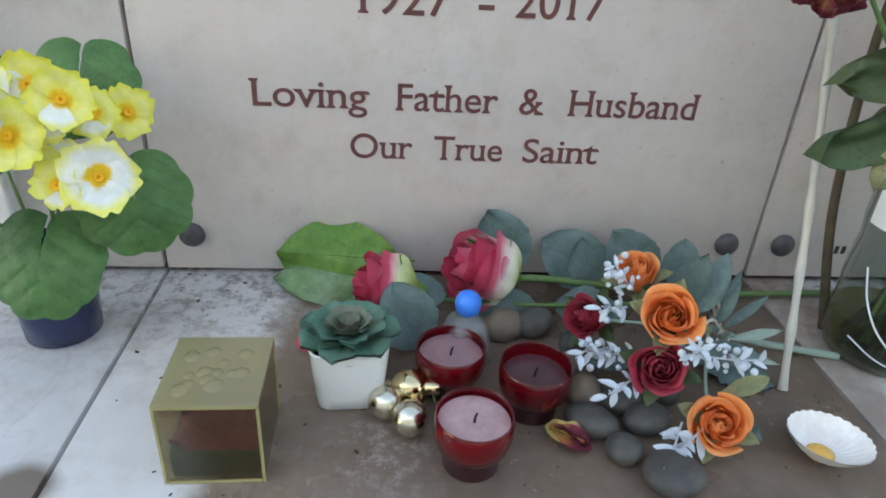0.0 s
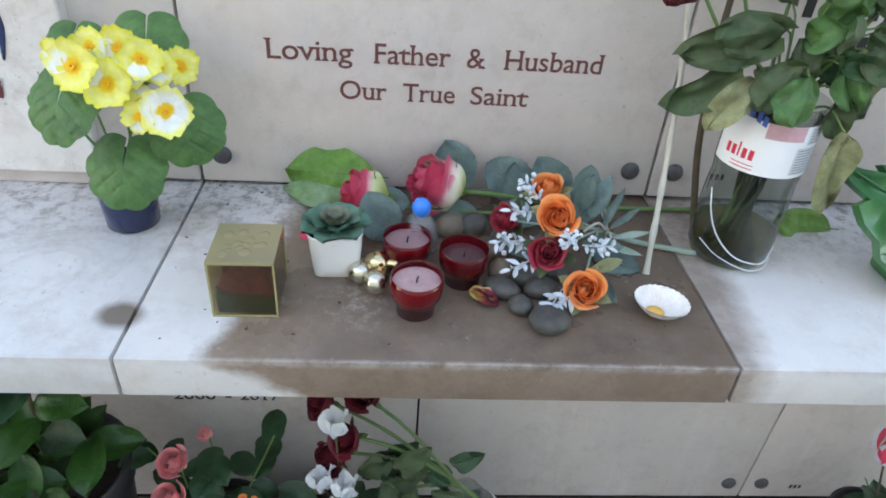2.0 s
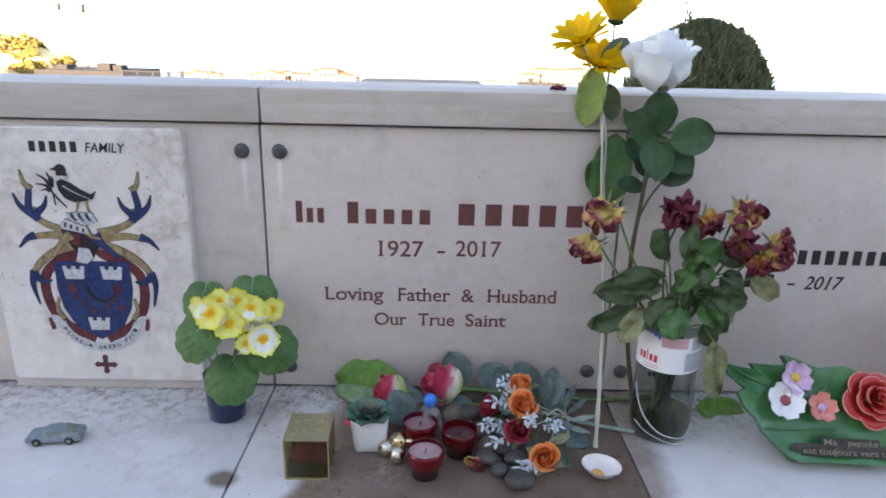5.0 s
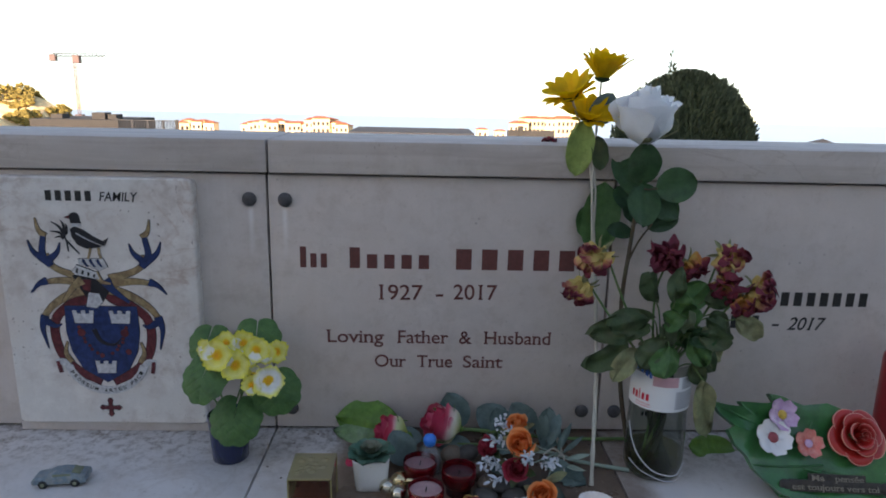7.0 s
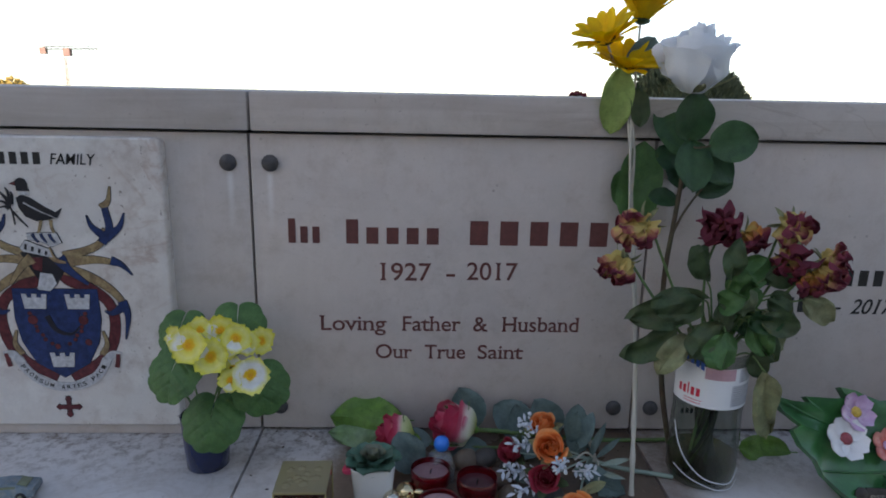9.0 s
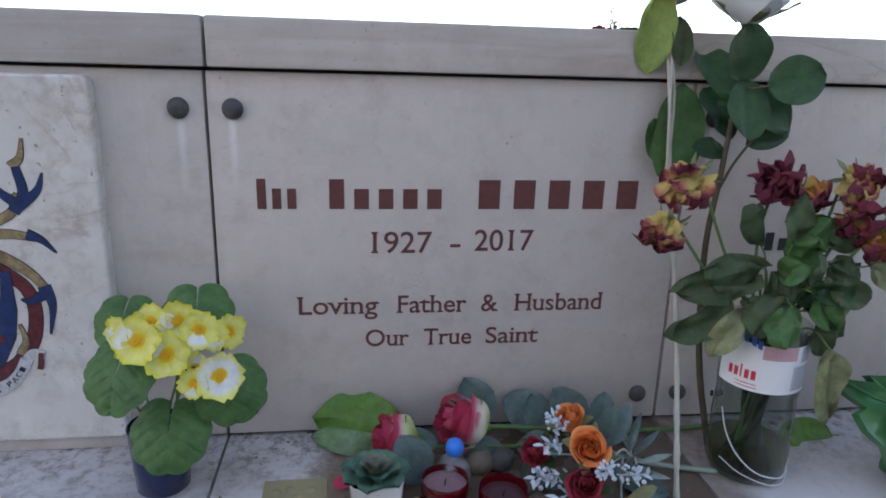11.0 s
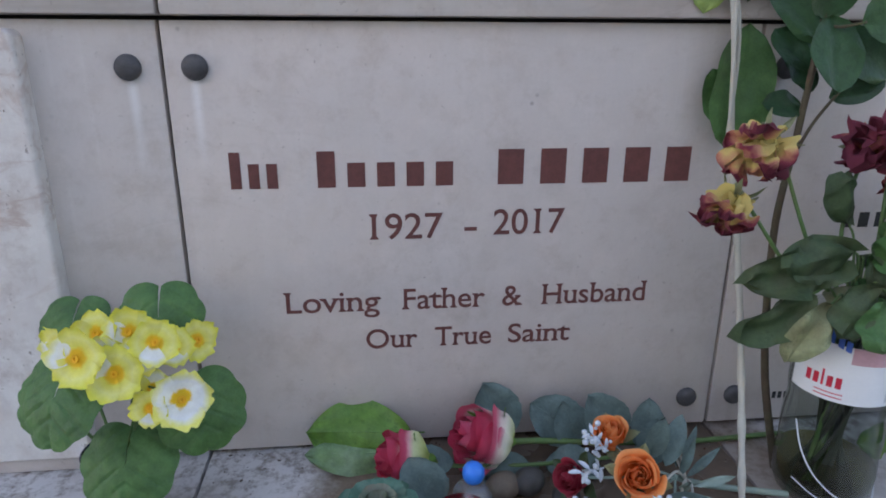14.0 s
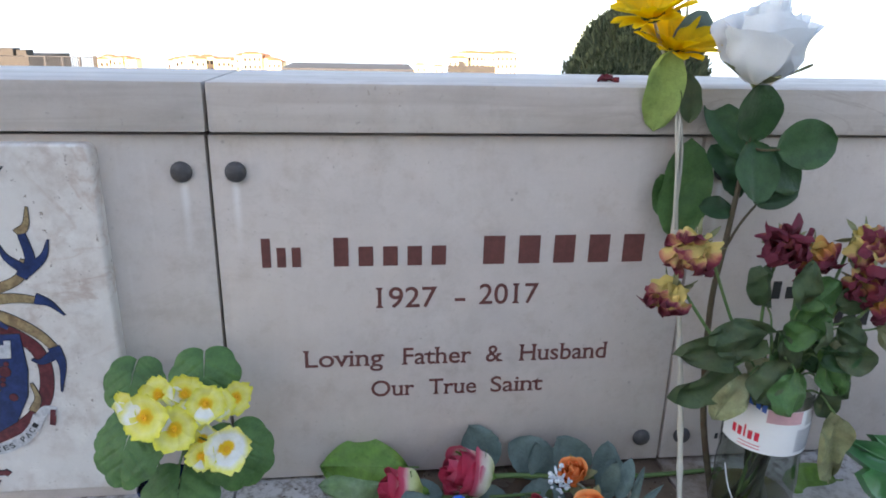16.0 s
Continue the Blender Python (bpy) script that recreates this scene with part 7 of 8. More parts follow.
base = Vector((-0.185, -0.225, G))
kl = thing("kalanchoe", "kalanchoe with clusters of small orange flowers and dark fleshy leaves", "plant", base)
round_pot(kl, 0.045, 0.085)
leafy(kl, base, [[base + Vector((0, 0, 0.07)), base + Vector((dx * 0.5, -0.005, 0.13)), base + Vector((dx, dy, 0.17))] for dx, dy in ((-0.03, -0.02), (0.03, -0.03), (0.0, -0.045))], GREEN_DARK, 6, 0.045)
for cx, cy, cz in ((-0.216, -0.238, 0.262), (-0.180, -0.245, 0.262), (-0.160, -0.245, 0.245), (-0.195, -0.262, 0.240)):
    bm = bmesh.new()
    for k in range(11):
        p = Vector((cx + random.uniform(-0.017, 0.017), cy + random.uniform(-0.014, 0.014), cz + random.uniform(-0.006, 0.010))) - base
        m = axis(p, (random.uniform(-0.5, 0.5), -0.5, 0.9), random.random() * 3)
        for j in range(4):
            primula_petal(bm, m, 0.0068, j * math.pi / 2, 0.3)
    part("flower_cluster", bm, ORANGE, kl, "orange kalanchoe cluster")

base = Vector((-0.105, -0.170, G))
wc = thing("cyclamen", "white cyclamen among dark marbled leaves in a black pot", "plant", base, "cyclamen plants")
round_pot(wc, 0.050, 0.095)
leafy(wc, base, [[base + Vector((0, 0, 0.08)), base + Vector((dx * 0.5, -0.02, 0.13)), base + Vector((dx, dy, 0.18))] for dx, dy in ((-0.04, -0.04), (0.03, -0.05), (0.0, -0.06))], GREEN_DARK, 5, 0.055)


def cyclamen_bloom(parent, base, at, mats, tone, size=0.038):
    p = Vector(at) - base
    bm = bmesh.new()
    lathe(bm, [(0, -0.004), (0.004, -0.002), (0.0048, 0.002), (0.003, 0.005), (0, 0.006)], 14, Matrix.Translation(p))
    bloom = part("bloom", bm, mats[-1], parent)
    for k in range(5):
        bm = bmesh.new()
        a = k * 1.257 + 0.3
        leaf(bm, aim(p + Vector((0.003 * math.cos(a), 0.003 * math.sin(a), 0)), (0.35 * math.cos(a), 0.35 * math.sin(a), 0.9), (math.cos(a), math.sin(a), 0.2)), size * random.uniform(0.85, 1.1), size * 0.62, fold=0.3, droop=0.12, wave=0.10, tip=0.65, twist=0.7, nu=6, nv=10, tone=tone)
        part("petal", bm, mats, bloom)
    bm = bmesh.new()
    tube(bm, [Vector((0, 0, 0.08)), p * 0.5 + Vector((0, 0, 0.05)), p + Vector((0, 0, 0.004))], 0.0016, 0.0016, 6)
    part("stalk", bm, BROWN_STEM, parent)


for at in ((-0.109, -0.205, 0.372), (-0.097, -0.215, 0.258), (-0.130, -0.205, 0.262), (-0.113, -0.225, 0.212)):
    cyclamen_bloom(wc, base, at, (WHITE_CLOTH,), None)

base = Vector((-0.060, -0.150, G))
rr = thing("rose_bunch", "dark red roses with wilting leaves, leaning towards a fallen bottle", "bouquet", base)
for at, ahead in (((-0.070, -0.150, 0.375), (-0.3, -0.3, 0.75)), ((-0.088, -0.175, 0.330), (-0.6, -0.5, 0.35)), ((-0.108, -0.165, 0.285), (-0.6, -0.6, 0.2)), ((-0.120, -0.140, 0.355), (-0.8, -0.2, 0.4)), ((-0.075, -0.205, 0.215), (-0.7, -0.6, 0.1))):
    p = Vector(at) - base
    d = Vector(ahead).normalized()
    rose_bloom(rr, axis(p, ahead), 0.023, 0.034, 5, 0.4, ROSE_DARK, None, "dark red rose")
    bm = bmesh.new()
    for k in range(4):
        s = Matrix.Rotation(k * 1.57, 3, d) @ d.orthogonal().normalized()
        leaf(bm, aim(p + s * 0.004, s + d * 0.2, d), 0.022, 0.008, fold=0.3, tip=1.1, nu=4, nv=6)
    part("calyx", bm, GREEN_STEM, rr)
    bm = bmesh.new()
    tube(bm, [p, (p + Vector((0.045, -0.200, 0.275)) - base) / 2 + Vector((0, 0, 0.012)), Vector((0.060, -0.200, 0.255)) - base, Vector((0.135, -0.205, 0.165)) - base], 0.0024, 0.0022, 8)
    part("stem", bm, GREEN_STEM, rr)
for k in range(30):
    a = random.random() * 6.28
    q = Vector((random.uniform(-0.05, 0.04), random.uniform(-0.24, -0.15), random.uniform(0.20, 0.34))) - base
    bm = bmesh.new()
    ln_ = random.uniform(0.035, 0.06)
    leaf(bm, aim(q, (math.cos(a), -0.4, math.sin(a) - 0.1), (0, -1, 0.4)), ln_, ln_ * 0.55, fold=random.uniform(0.2, 0.7), droop=0.3, wave=0.2, tip=0.8)
    part("leaf", bm, GREEN_WILT if k % 3 else GREEN_DARK, rr)

lb = thing("fallen_bottle", "clear plastic bottle with a white label tipped over on the path", "bottle", (0.155, -0.215, G))
tip = axis((0.0, 0.0, 0.055), (-0.55, 0.05, 0.62))
bm = bmesh.new()
lathe(bm, [(0, -0.042), (0.035, -0.046), (0.043, -0.034), (0.044, 0.02), (0.0415, 0.045), (0.044, 0.058), (0.044, 0.125), (0.042, 0.140), (0.043, 0.155)], 48, tip)
part("body", bm, PET, lb)
bm = bmesh.new()
lathe(bm, [(0.0443, 0.060), (0.0446, 0.062), (0.0446, 0.120), (0.0443, 0.122)], 48, tip)
lbl = part("label", bm, PAPER, lb, "white paper label")
bm = bmesh.new()
for k, a in enumerate((215, 228, 240, 250, 260, 270)):
    c0 = radians(a)
    v = [bm.verts.new(tip @ Vector((0.0450 * math.cos(c0 + d), 0.0450 * math.sin(c0 + d), z))) for d, z in ((0, 0.078), (0.13, 0.078), (0.13, 0.092), (0, 0.092))]
    bm.faces.new(v)
part("print_mark", bm, PRINT_RED, lbl, "red logo bars")
bm = bmesh.new()
for k, a in enumerate((222, 236, 250)):
    c0 = radians(a)
    v = [bm.verts.new(tip @ Vector((0.0450 * math.cos(c0 + d), 0.0450 * math.sin(c0 + d), z))) for d, z in ((0, 0.100), (0.14, 0.100), (0.20, 0.114), (0.08, 0.114))]
    bm.faces.new(v)
part("print_peaks", bm, PRINT_BLUE, lbl, "blue slanted shapes")

base = Vector((0.690, -0.200, G))
cy = thing("cyclamen", "red and white edged cyclamen with dark leaves in a black pot", "plant", base, "cyclamen plants")
round_pot(cy, 0.065, 0.12)
leafy(cy, base, [[base + Vector((0, 0, 0.10)), base + Vector((dx * 0.5, -0.02, 0.15)), base + Vector((dx, dy, 0.19))] for dx, dy in ((-0.06, -0.05), (0.05, -0.05), (0.0, -0.08), (-0.03, 0.03), (0.07, 0.0))], GREEN_DARK, 6, 0.06)
for at in ((0.672, -0.215, 0.275), (0.708, -0.205, 0.320), (0.640, -0.195, 0.312)):
    cyclamen_bloom(cy, base, at, (WHITE_SILVER, PINK), lambda u, v: 0 if (abs(u) > 0.75 or v > 0.9) else 1, 0.050)

# ---- what lies beyond the wall: slope, sea, headland, houses, crane, thuja ----
random.seed(37)
# the haze over the water is put into its pale colour
SEA = plain("hazy_sea_water", (0.48, 0.58, 0.63), rough=0.35, vary=0.08, scale=0.02, fine=0.4, bump=0.3, distance=0.3)
SLOPE = plain("dry_slope", (0.16, 0.15, 0.09), rough=0.95, vary=0.3, scale=0.05, fine=0.8)
# the low sun's golden glow is put into the rock and pine colours
ROCK = plain("sunlit_rock", (0.88, 0.66, 0.35), rough=0.95, vary=0.3, scale=0.15, fine=1.5, bump=0.8, distance=1.0)
PINE = plain("pine_sun_gold", (0.21, 0.155, 0.035), rough=0.9, vary=0.35, scale=0.3, fine=3, island=0.4)
PLASTER = plain("cream_plaster", (0.80, 0.62, 0.38), rough=0.9, vary=0.1, scale=0.2, fine=3, per_object=0.2)
TILE_ROOF = plain("clay_tile_roof", (0.42, 0.14, 0.065), rough=0.9, vary=0.2, scale=0.4, fine=6)
WINDOW_DARK = plain("far_window", (0.05, 0.045, 0.045), rough=0.3, vary=0.2)
# these two are darkened so that the near roofs and walls look shaded
GREY_ROOF = plain("grey_roof_darkened", (0.045, 0.045, 0.048), rough=0.8, vary=0.2, scale=0.5, fine=8)
DUN = plain("dun_wall_darkened", (0.046, 0.042, 0.038), rough=0.9, vary=0.2, scale=0.5, fine=8)
CRANE_RED = plain("crane_red", (0.060, 0.016, 0.014), rough=0.5, vary=0.2, scale=0.5)
THUJA = plain("thuja_green", (0.056, 0.080, 0.045), rough=0.75, vary=0.3, scale=5, fine=60, island=0.7)
BARK = plain("bark_brown", (0.07, 0.05, 0.035), rough=0.9, vary=0.3, scale=20)

bm = bmesh.new()
for a, c in (((-4000, 420, -100.0), (4000, 3080, -100.0)),):
    n = 24
    grid = [[bm.verts.new((a[0] + (c[0] - a[0]) * i / n, a[1] + (c[1] - a[1]) * j / n, a[2])) for i in range(n + 1)] for j in range(n + 1)]
    for j in range(n):
        for i in range(n):
            bm.faces.new((grid[j][i], grid[j][i + 1], grid[j + 1][i + 1], grid[j + 1][i]))
tagged(part("sea", bm, SEA), "pale calm sea reaching to the horizon", "sea", kind="structure")
bm = bmesh.new()
n = 40
grid = [[bm.verts.new((-900 + 1800 * i / n, 0.206 + (600 - 0.206) * (j / n) ** 1.5, -0.4 - 108 * (j / n) ** 1.5 + (2.5 * noise.noise((i * 0.7, j * 0.7, 2)) if j > 6 else 0))) for i in range(n + 1)] for j in range(n + 1)]
for j in range(n):
    for i in range(n):
        bm.faces.new((grid[j][i], grid[j][i + 1], grid[j + 1][i + 1], grid[j + 1][i]))
tagged(part("ground_slope", bm, SLOPE), "dry hillside falling from the wall to the sea", "ground", kind="structure")


def slope_z(y):
    return -0.4 - 108 * (y / 600)


# headland with pines
hill = thing("headland", "sunlit ochre cliff crowned with pines", "hill", (-184.5, 250, slope_z(250) - 3.4))
bm = bmesh.new()
bmesh.ops.create_icosphere(bm, subdivisions=5, radius=1.0)
for v in bm.verts:
    d = v.co.normalized()
    s = 1 + 0.22 * noise.noise(d * 2.2) + 0.08 * noise.noise(d * 7)
    v.co = Vector((d.x * 62 * s, d.y * 40 * s, d.z * 49 * s))
part("cliff", bm, ROCK, hill)
ball = bmesh.new()
bmesh.ops.create_icosphere(ball, subdivisions=1, radius=1.0)
ball.verts.index_update()
ball_v, ball_f = [v.co.copy() for v in ball.verts], [tuple(v.index for v in f.verts) for f in ball.faces]
ball.free()
pv, pf = [], []
for k in range(5200):
    a, e = random.uniform(3.0, 7.0), random.uniform(0.98, 1.5)
    if k % 3 == 0:
        a, e = random.uniform(5.7, 6.8), random.uniform(0.7, 1.05)
    d = Vector((math.cos(a) * math.cos(e), math.sin(a) * math.cos(e), math.sin(e)))
    if noise.noise(d * 6 + Vector((4, 0, 0))) < 0.10 + 0.45 * (1.22 - e):
        continue
    s = 1.02 + 0.22 * noise.noise(d * 2.2) + 0.08 * noise.noise(d * 7)
    p = Vector((d.x * 62 * s, d.y * 40 * s, d.z * 49 * s))
    r = random.uniform(0.35, 0.95)
    i = len(pv)
    pv.extend(tuple(p + Vector((v.x * 1.2, v.y * 1.2, v.z * 0.9 + 0.5)) * (r * random.uniform(0.6, 1.3))) for v in ball_v)
    pf.extend(tuple(i + q for q in f) for f in ball_f)
me = bpy.data.meshes.new("pine_cover")
me.from_pydata(pv, [], pf)
me.materials.append(PINE)
ob = new("pine_cover", me)
ob.parent = hill
tagged(ob, "green-gold pine crowns", kind="stuff")


def house(x, y, w, d, z_top, storeys, columns, roof="hip", mat=None, rz=0.0):
    """A seaside house whose eaves stand at z_top; windows are recessed dark panes with frames."""
    z0 = slope_z(y) - 4
    h = z_top - z0
    t = thing("seaside_house", "sunlit cream house with clay tile roof above the sea", "house", (x, y, z0), "seaside houses", rz=rz)
    bm = bmesh.new()
    slab(bm, -w / 2, w / 2, -d / 2, d / 2, 0, h)
    part("wall", bm, mat or PLASTER, t, smooth=False)
    bm = bmesh.new()
    o = 0.5
    low = [bm.verts.new(p) for p in ((-w / 2 - o, -d / 2 - o, h), (w / 2 + o, -d / 2 - o, h), (w / 2 + o, d / 2 + o, h), (-w / 2 - o, d / 2 + o, h))]
    ridge = [bm.verts.new(p) for p in ((-w / 4, 0, h + d * 0.15), (w / 4, 0, h + d * 0.15))]
    bm.faces.new((low[0], low[1], ridge[1], ridge[0]))
    bm.faces.new((low[2], low[3], ridge[0], ridge[1]))
    bm.faces.new((low[1], low[2], ridge[1]))
    bm.faces.new((low[3], low[0], ridge[0]))
    bm.faces.new(low[::-1])
    part("roof", bm, TILE_ROOF, t, smooth=False)
    for s in range(storeys):
        for c in range(columns):
            bm = bmesh.new()
            cx = -w / 2 + w * (c + 0.5) / columns
            cz = h - 2.2 - 3.0 * s
            slab(bm, cx - 0.5, cx + 0.5, -d / 2 - 0.06, -d / 2 + 0.1, cz - 0.75, cz + 0.75)
            part("window", bm, WINDOW_DARK, t, smooth=False)


def far(px_ray, y):
    """The place at depth y on a way (x, y, z) from the eye of the widest view."""
    k = (y + 1.08) / px_ray[1]
    return -0.03 + px_ray[0] * k, 1.19 + px_ray[2] * k


# two clusters on the shore: low mixed roofs, and a taller block stepping down; (turn right of the first, height of the eaves, width, storeys)
WHITE_PLASTER = plain("white_plaster", (0.82, 0.66, 0.42), rough=0.9, vary=0.1, scale=0.2, fine=3, per_object=0.2)
for off, up, w, storeys in ((-30, -3, 4.0, 1), (-19, 1, 4.6, 2), (-6, -1, 4.2, 1), (6, 0, 5.0, 1), (19, -3, 4.6, 1), (82, -4, 4.2, 1), (93, -1, 4.8, 2), (104, 1, 5.6, 2), (117, 3, 5.0, 2), (128, 0, 4.4, 1), (139, 3, 5.2, 2),
                            (151, 1, 5.4, 2), (163, 0, 5.8, 1), (176, 0, 5.0, 1), (188, -2, 4.4, 1), (199, 6, 6.2, 3), (213, 9, 7.6, 4), (226, 7, 6.0, 3), (238, 2, 6.2, 3), (250, -1, 5.6, 2), (260, -3, 3.6, 1)):
    depth = 296 + random.uniform(-6, 10)
    x, z = far((-0.3408 + off * 0.000837, 1.0, -0.0462 + up * 0.00085), depth)
    house(x, depth, w, random.uniform(4.5, 7), z, storeys, max(2, int(w / 1.7)), mat=random.choice((PLASTER, WHITE_PLASTER, WHITE_PLASTER)), rz=random.uniform(-30, 30))
for ray, depth, w, d, storeys, columns in (((0.078, 0.996, -0.0490), 320, 5, 5, 1, 2), ((0.132, 0.985, -0.0370), 280, 8, 7, 3, 4), ((0.150, 0.985, -0.0330), 284, 9, 7, 4, 5), ((0.172, 0.985, -0.0310), 286, 9, 7, 4, 5), ((0.196, 0.978, -0.0325), 285, 10, 8, 4, 5), ((0.105, 0.994, -0.0500), 320, 5, 5, 1, 2), ((0.048, 0.998, -0.0490), 330, 5, 5, 1, 2)):
    x, z = far(ray, depth)
    house(x, depth, w, d, z + random.uniform(-0.8, 0.8), storeys, columns, rz=random.uniform(-25, 25))

# nearer roofs and a terrace with a railing; their shade is put into the dark colours
x0, z0 = far((-0.520, 0.879, -0.0420), 45)
x1, _ = far((-0.425, 0.923, -0.05), 45)
tr = thing("terrace_roof", "dun parapet of a terrace roof with a metal railing", "building", (0, 45, 0))
bm = bmesh.new()
slab(bm, x0, x1, 0, 6, -12, z0, 0.02)
part("parapet", bm, DUN, tr, smooth=False)
for f, w, h in ((0.15, 0.8, 0.30), (0.62, 0.9, 0.45), (0.80, 0.6, 0.35)):
    bm = bmesh.new()
    slab(bm, x0 + (x1 - x0) * f, x0 + (x1 - x0) * f + w, 1, 2, z0 - 0.2, z0 + h, 0.02)
    part("chimney", bm, DUN, tr, smooth=False)
xr, zr = far((-0.350, 0.937, -0.0440), 44)
bm = bmesh.new()
slab(bm, x1 + 0.1, xr, -1, 4, -12, zr - 0.9, 0.02)
part("roof_deck", bm, GREY_ROOF, tr, smooth=False)
for k in range(40):
    bm = bmesh.new()
    x = x1 + 0.3 + (xr - x1 - 0.4) * k / 39
    fat = 0.10 if k in (0, 39) else (0.05 if k % 10 == 0 else 0.016)
    slab(bm, x - fat, x + fat, -1.0, -0.95 + fat, zr - 0.95, zr + (0.08 if fat > 0.05 else 0.0))
    part("post", bm, DUN if fat > 0.06 else GREY_ROOF, tr, smooth=False)
bm = bmesh.new()
slab(bm, x1 + 0.2, xr, -1.01, -0.95, zr - 0.03, zr + 0.03)
part("handrail", bm, GREY_ROOF, tr, smooth=False)
xa, za = far((-0.115, 0.9925, -0.0560), 60)
xb, _ = far((0.062, 0.997, -0.0475), 60)
fr = thing("flat_roof", "long low grey roof with dark openings", "building", (0, 60, 0))
bm = bmesh.new()
slab(bm, xa, xb, 0, 8, -14, za - 0.35)
part("wall", bm, GREY_ROOF, fr, smooth=False)
bm = bmesh.new()
slab(bm, xa - 0.3, xb + 0.3, -0.6, 8.6, za - 0.33, za, 0.02)
part("roof_edge", bm, GREY_ROOF, fr, smooth=False)
for k in range(7):
    bm = bmesh.new()
    x = xa + (xb - xa) * (k + 0.4) / 7
    slab(bm, x, x + 0.7, -0.04, 0.2, za - 0.85, za - 0.45)
    part("opening", bm, WINDOW_DARK, fr, smooth=False)
xa, za = far((0.117, 0.993, -0.0500), 55)
xb, _ = far((0.185, 0.982, -0.0500), 55)
lw = thing("garden_wall", "low dun garden wall with a pillar", "building", (0, 55, 0))
bm = bmesh.new()
slab(bm, xa, xb, 0, 0.5, -14, za, 0.02)
part("wall", bm, DUN, lw, smooth=False)
bm = bmesh.new()
slab(bm, xa + 0.9, xa + 1.3, -0.1, 0.6, za - 0.5, za + 0.35, 0.02)
part("pillar", bm, DUN, lw, smooth=False)
xc, zc = far((0.5129, 0.8573, -0.0455), 26)
pv = thing("pavilion", "small pavilion with a grey pyramid roof beyond the wall", "building", (xc, 26, slope_z(26)))
bm = bmesh.new()
apex = zc - slope_z(26)
low = [bm.verts.new((sx * 1.3, sy * 1.3, apex - 0.60)) for sx, sy in ((-1, -1), (1, -1), (1, 1), (-1, 1))]
up_ = bm.verts.new((0, 0, apex))
for k in range(4):
    bm.faces.new((low[k], low[(k + 1) % 4], up_))
bm.faces.new(low[::-1])
part("roof", bm, GREY_ROOF, pv, smooth=False)
for sx in (-1, 1):
    for sy in (-1, 1):
        bm = bmesh.new()
        slab(bm, sx * 1.1 - 0.06, sx * 1.1 + 0.06, sy * 1.1 - 0.06, sy * 1.1 + 0.06, 0, apex - 0.60)
        part("post", bm, DUN, pv, smooth=False)

# tower crane
x, z = far((-0.4587, 0.8876, -0.0416), 180)
_, ztop = far((-0.4533, 0.891, 0.0370), 180)
cr = thing("tower_crane", "red and white tower crane with lattice mast and jib", "crane", (x, 180, slope_z(180)))
zb = slope_z(180)
H = ztop - zb
mast = bmesh.new()
for sx in (-0.28, 0.28):
    for sy in (-0.28, 0.28):
        tube(mast, [(sx, sy, 0), (sx, sy, H)], 0.07, 0.07, 4, 1)
for k in range(int(H / 1.2)):
    s = 1 if k % 2 else -1
    tube(mast, [(-0.35 * s, -0.35, k * 1.2), (0.35 * s, -0.35, k * 1.2 + 1.2)], 0.05, 0.05, 4, 1)
part("mast", mast, CRANE_RED, cr, smooth=False)
bm = bmesh.new()
slab(bm, -0.9, 0.9, -0.8, 0.8, z - zb - 1.5, z - zb + 1.2, 0.05)
part("collar", bm, CRANE_RED, cr, smooth=False)
bm = bmesh.new()
slab(bm, -0.2, 1.6, -0.7, 0.7, H - 1.6, H + 0.4, 0.1)
part("cab", bm, CRANE_RED, cr, smooth=False)
bm = bmesh.new()
for dz, dy in ((0, -0.4), (0, 0.4), (0.7, 0)):
    tube(bm, [(-5.5, dy, H + dz), (9.0, dy, H + dz + 0.4)], 0.15, 0.12, 4, 1)
for k in range(14):
    tube(bm, [(-5.5 + k, -0.4, H), (-5.0 + k, 0, H + 0.7), (-4.5 + k, -0.4, H)], 0.08, 0.08, 4, 1)
part("jib", bm, GREY_ROOF, cr, smooth=False)
bm = bmesh.new()
slab(bm, -6.2, -4.6, -0.6, 0.6, H - 1.2, H + 0.5, 0.05)
part("counterweight", bm, CRANE_RED, cr, smooth=False)

# clipped thuja behind the wall
base = Vector((3.46, 8.0, slope_z(8.0)))
th = thing("thuja_tree", "dense dark green clipped thuja with a few stray shoots", "tree", base)
bm = bmesh.new()
tube(bm, [(0, 0, 0), (0.02, 0, 1.2), (0, 0.02, 2.6)], 0.09, 0.02, 10)
for k in range(14):
    a = k * 2.4
    z = 0.5 + 0.15 * k
    tube(bm, [(0, 0, z), (0.35 * math.cos(a), 0.35 * math.sin(a), z + 0.25), (0.62 * math.cos(a) * (1 - z / 4), 0.62 * math.sin(a) * (1 - z / 4), z + 0.55)], 0.025, 0.008, 6)
part("trunk", bm, BARK, th, "brown trunk and limbs")
TOP = 1.52 - base.z
verts, faces = [], []


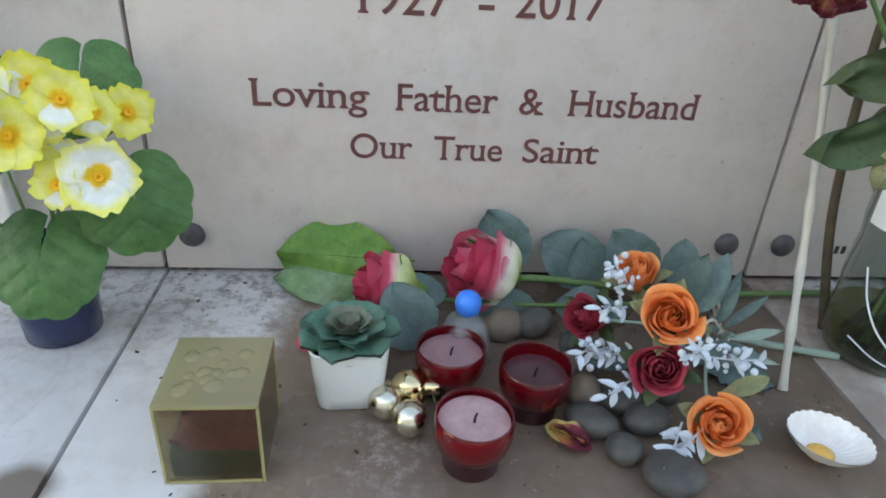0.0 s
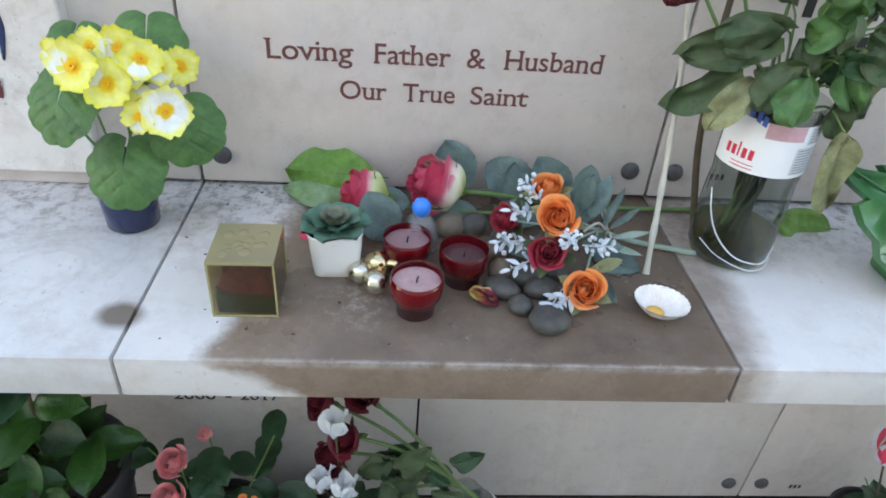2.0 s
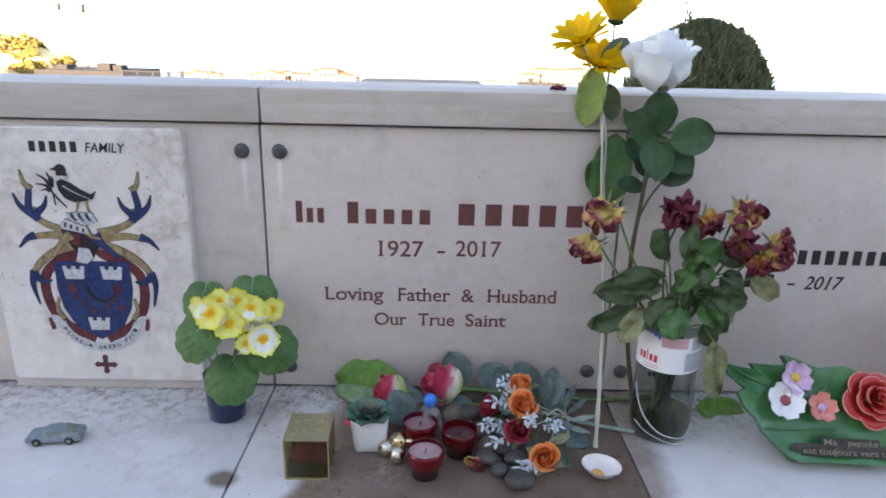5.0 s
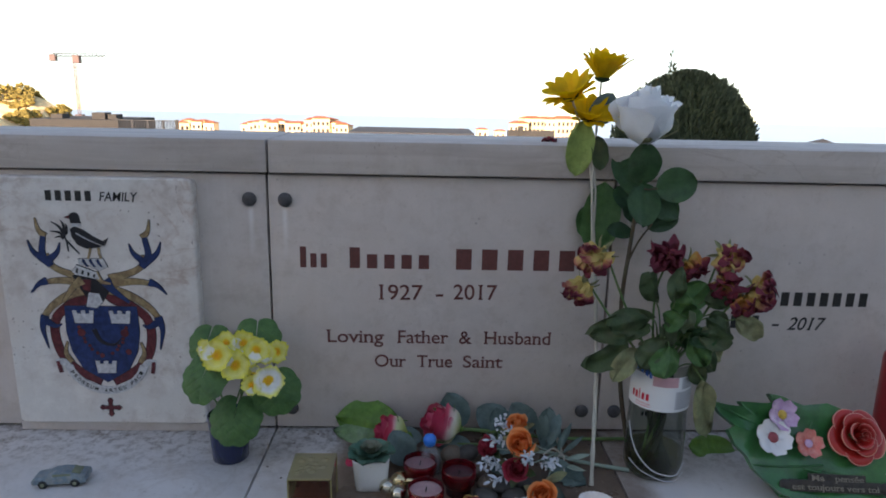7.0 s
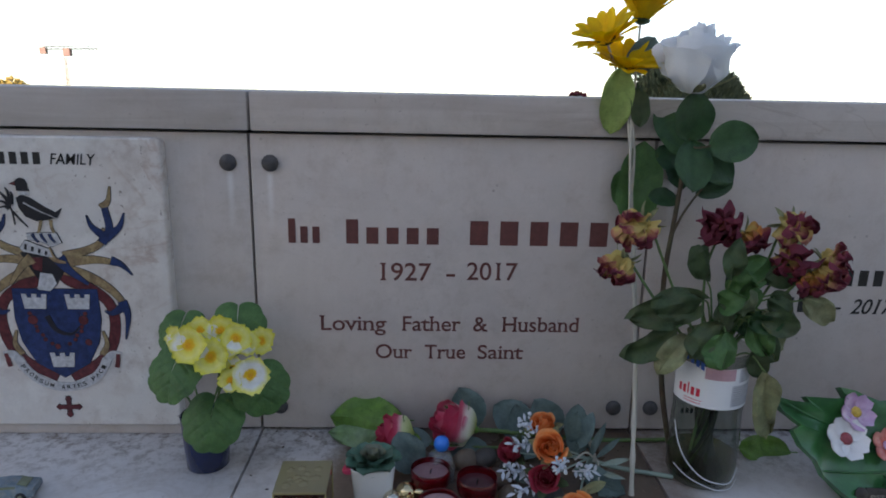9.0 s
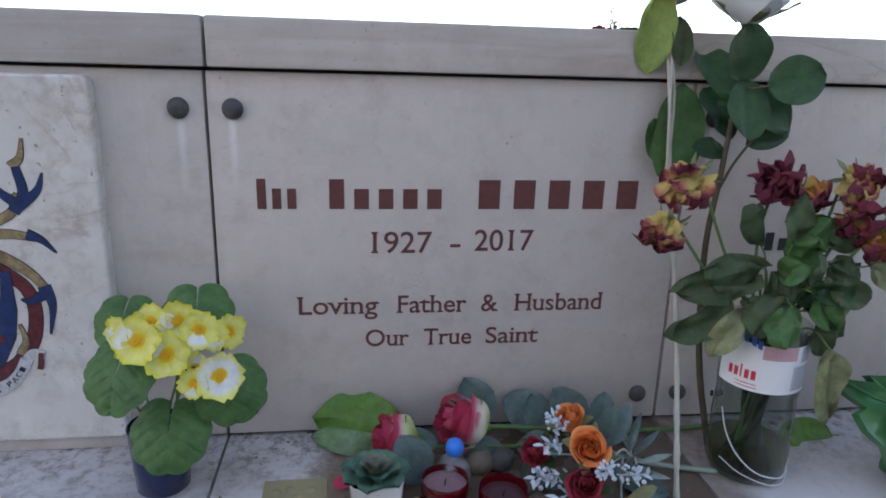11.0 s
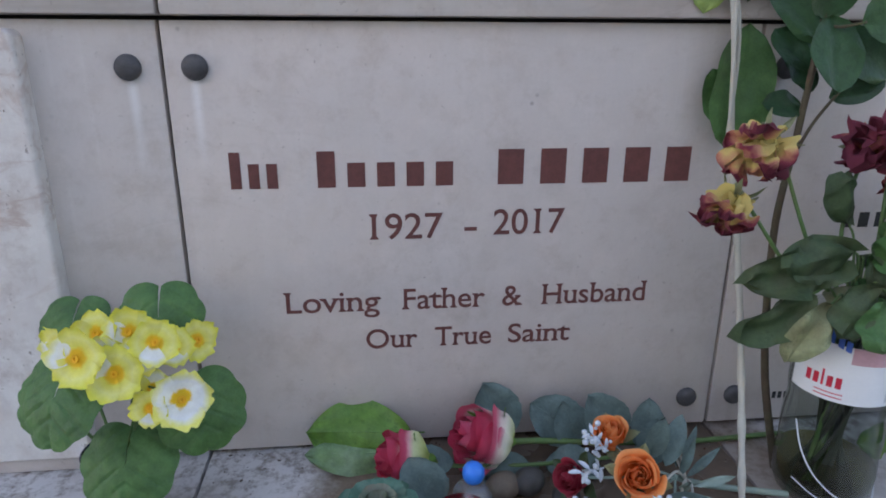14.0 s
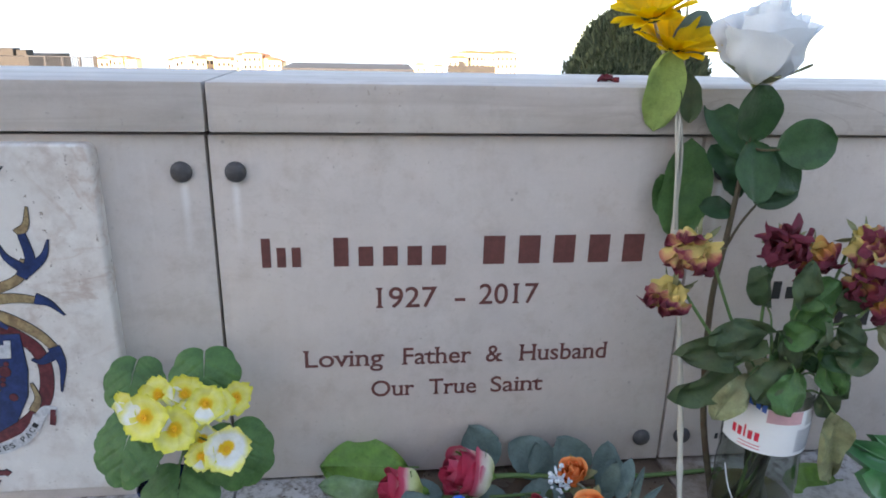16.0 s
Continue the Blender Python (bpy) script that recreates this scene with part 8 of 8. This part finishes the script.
def frond(p, d, size):
    s = d.cross(Vector((random.uniform(-1, 1), random.uniform(-1, 1), random.uniform(-0.3, 0.3)))).normalized()
    i = len(verts)
    for f, w in ((0, 0.12), (0.35, 0.36), (0.7, 0.26), (1.0, 0.03)):
        verts.append(p + d * size * f + s * size * w * 0.5)
        verts.append(p + d * size * f - s * size * w * 0.5)
    faces.extend(((i, i + 1, i + 3, i + 2), (i + 2, i + 3, i + 5, i + 4), (i + 4, i + 5, i + 7, i + 6)))


for k in range(52000):
    z = TOP * random.random() ** 0.6
    f = z / TOP
    r = 0.93 * (1 - max(0.0, (f - 0.35) / 0.65) ** 4.0) ** 0.55
    a = random.random() * math.tau
    r *= 1 + 0.16 * noise.noise((math.cos(a) * 3, math.sin(a) * 3, z * 3)) + 0.10 * noise.noise((math.cos(a) * 9, math.sin(a) * 9, z * 8))
    r *= 1.02 - 0.35 * random.random() ** 2
    out = Vector((math.cos(a), math.sin(a), 0))
    frond(out * r + Vector((0, 0, z + random.uniform(-0.03, 0.03))), (out * 0.5 + Vector((random.uniform(-0.3, 0.3), random.uniform(-0.3, 0.3), 1.0))).normalized(), random.uniform(0.03, 0.085))
for sx, sy, hh in ((-0.33, -0.2, 0.34), (-0.30, -0.25, 0.24), (0.22, -0.3, 0.16), (0.40, -0.2, 0.12), (-0.05, -0.1, 0.14), (0.10, -0.2, 0.10), (-0.18, -0.2, 0.12), (0.31, 0.0, 0.10), (-0.45, -0.1, 0.10)):
    for k in range(70):
        f = random.random()
        z0_ = TOP * 0.93 + hh * 1.5 * f
        frond(Vector((sx + random.uniform(-0.035, 0.035) * (1.3 - f), sy, z0_)), Vector((random.uniform(-0.6, 0.6), random.uniform(-0.6, 0.6), 0.8)).normalized(), random.uniform(0.025, 0.065))
bm = bmesh.new()
lathe(bm, [(0.70 * (1 - max(0.0, (f - 0.35) / 0.65) ** 2.4) ** 0.55, TOP * f * 0.96) for f in (0.05, 0.2, 0.4, 0.6, 0.75, 0.87, 0.95)] + [(0, TOP * 0.93)], 24)
for v in bm.verts:
    v.co *= 1 + 0.05 * noise.noise(v.co * 3)
part("inner_crown", bm, THUJA, th, "dark inner mass of twigs")
me = bpy.data.meshes.new("crown")
me.from_pydata([tuple(v) for v in verts], [], faces)
me.materials.append(THUJA)
cw = new("crown", me)
cw.parent = th
tagged(cw, "dense dark green sprays", kind="stuff")
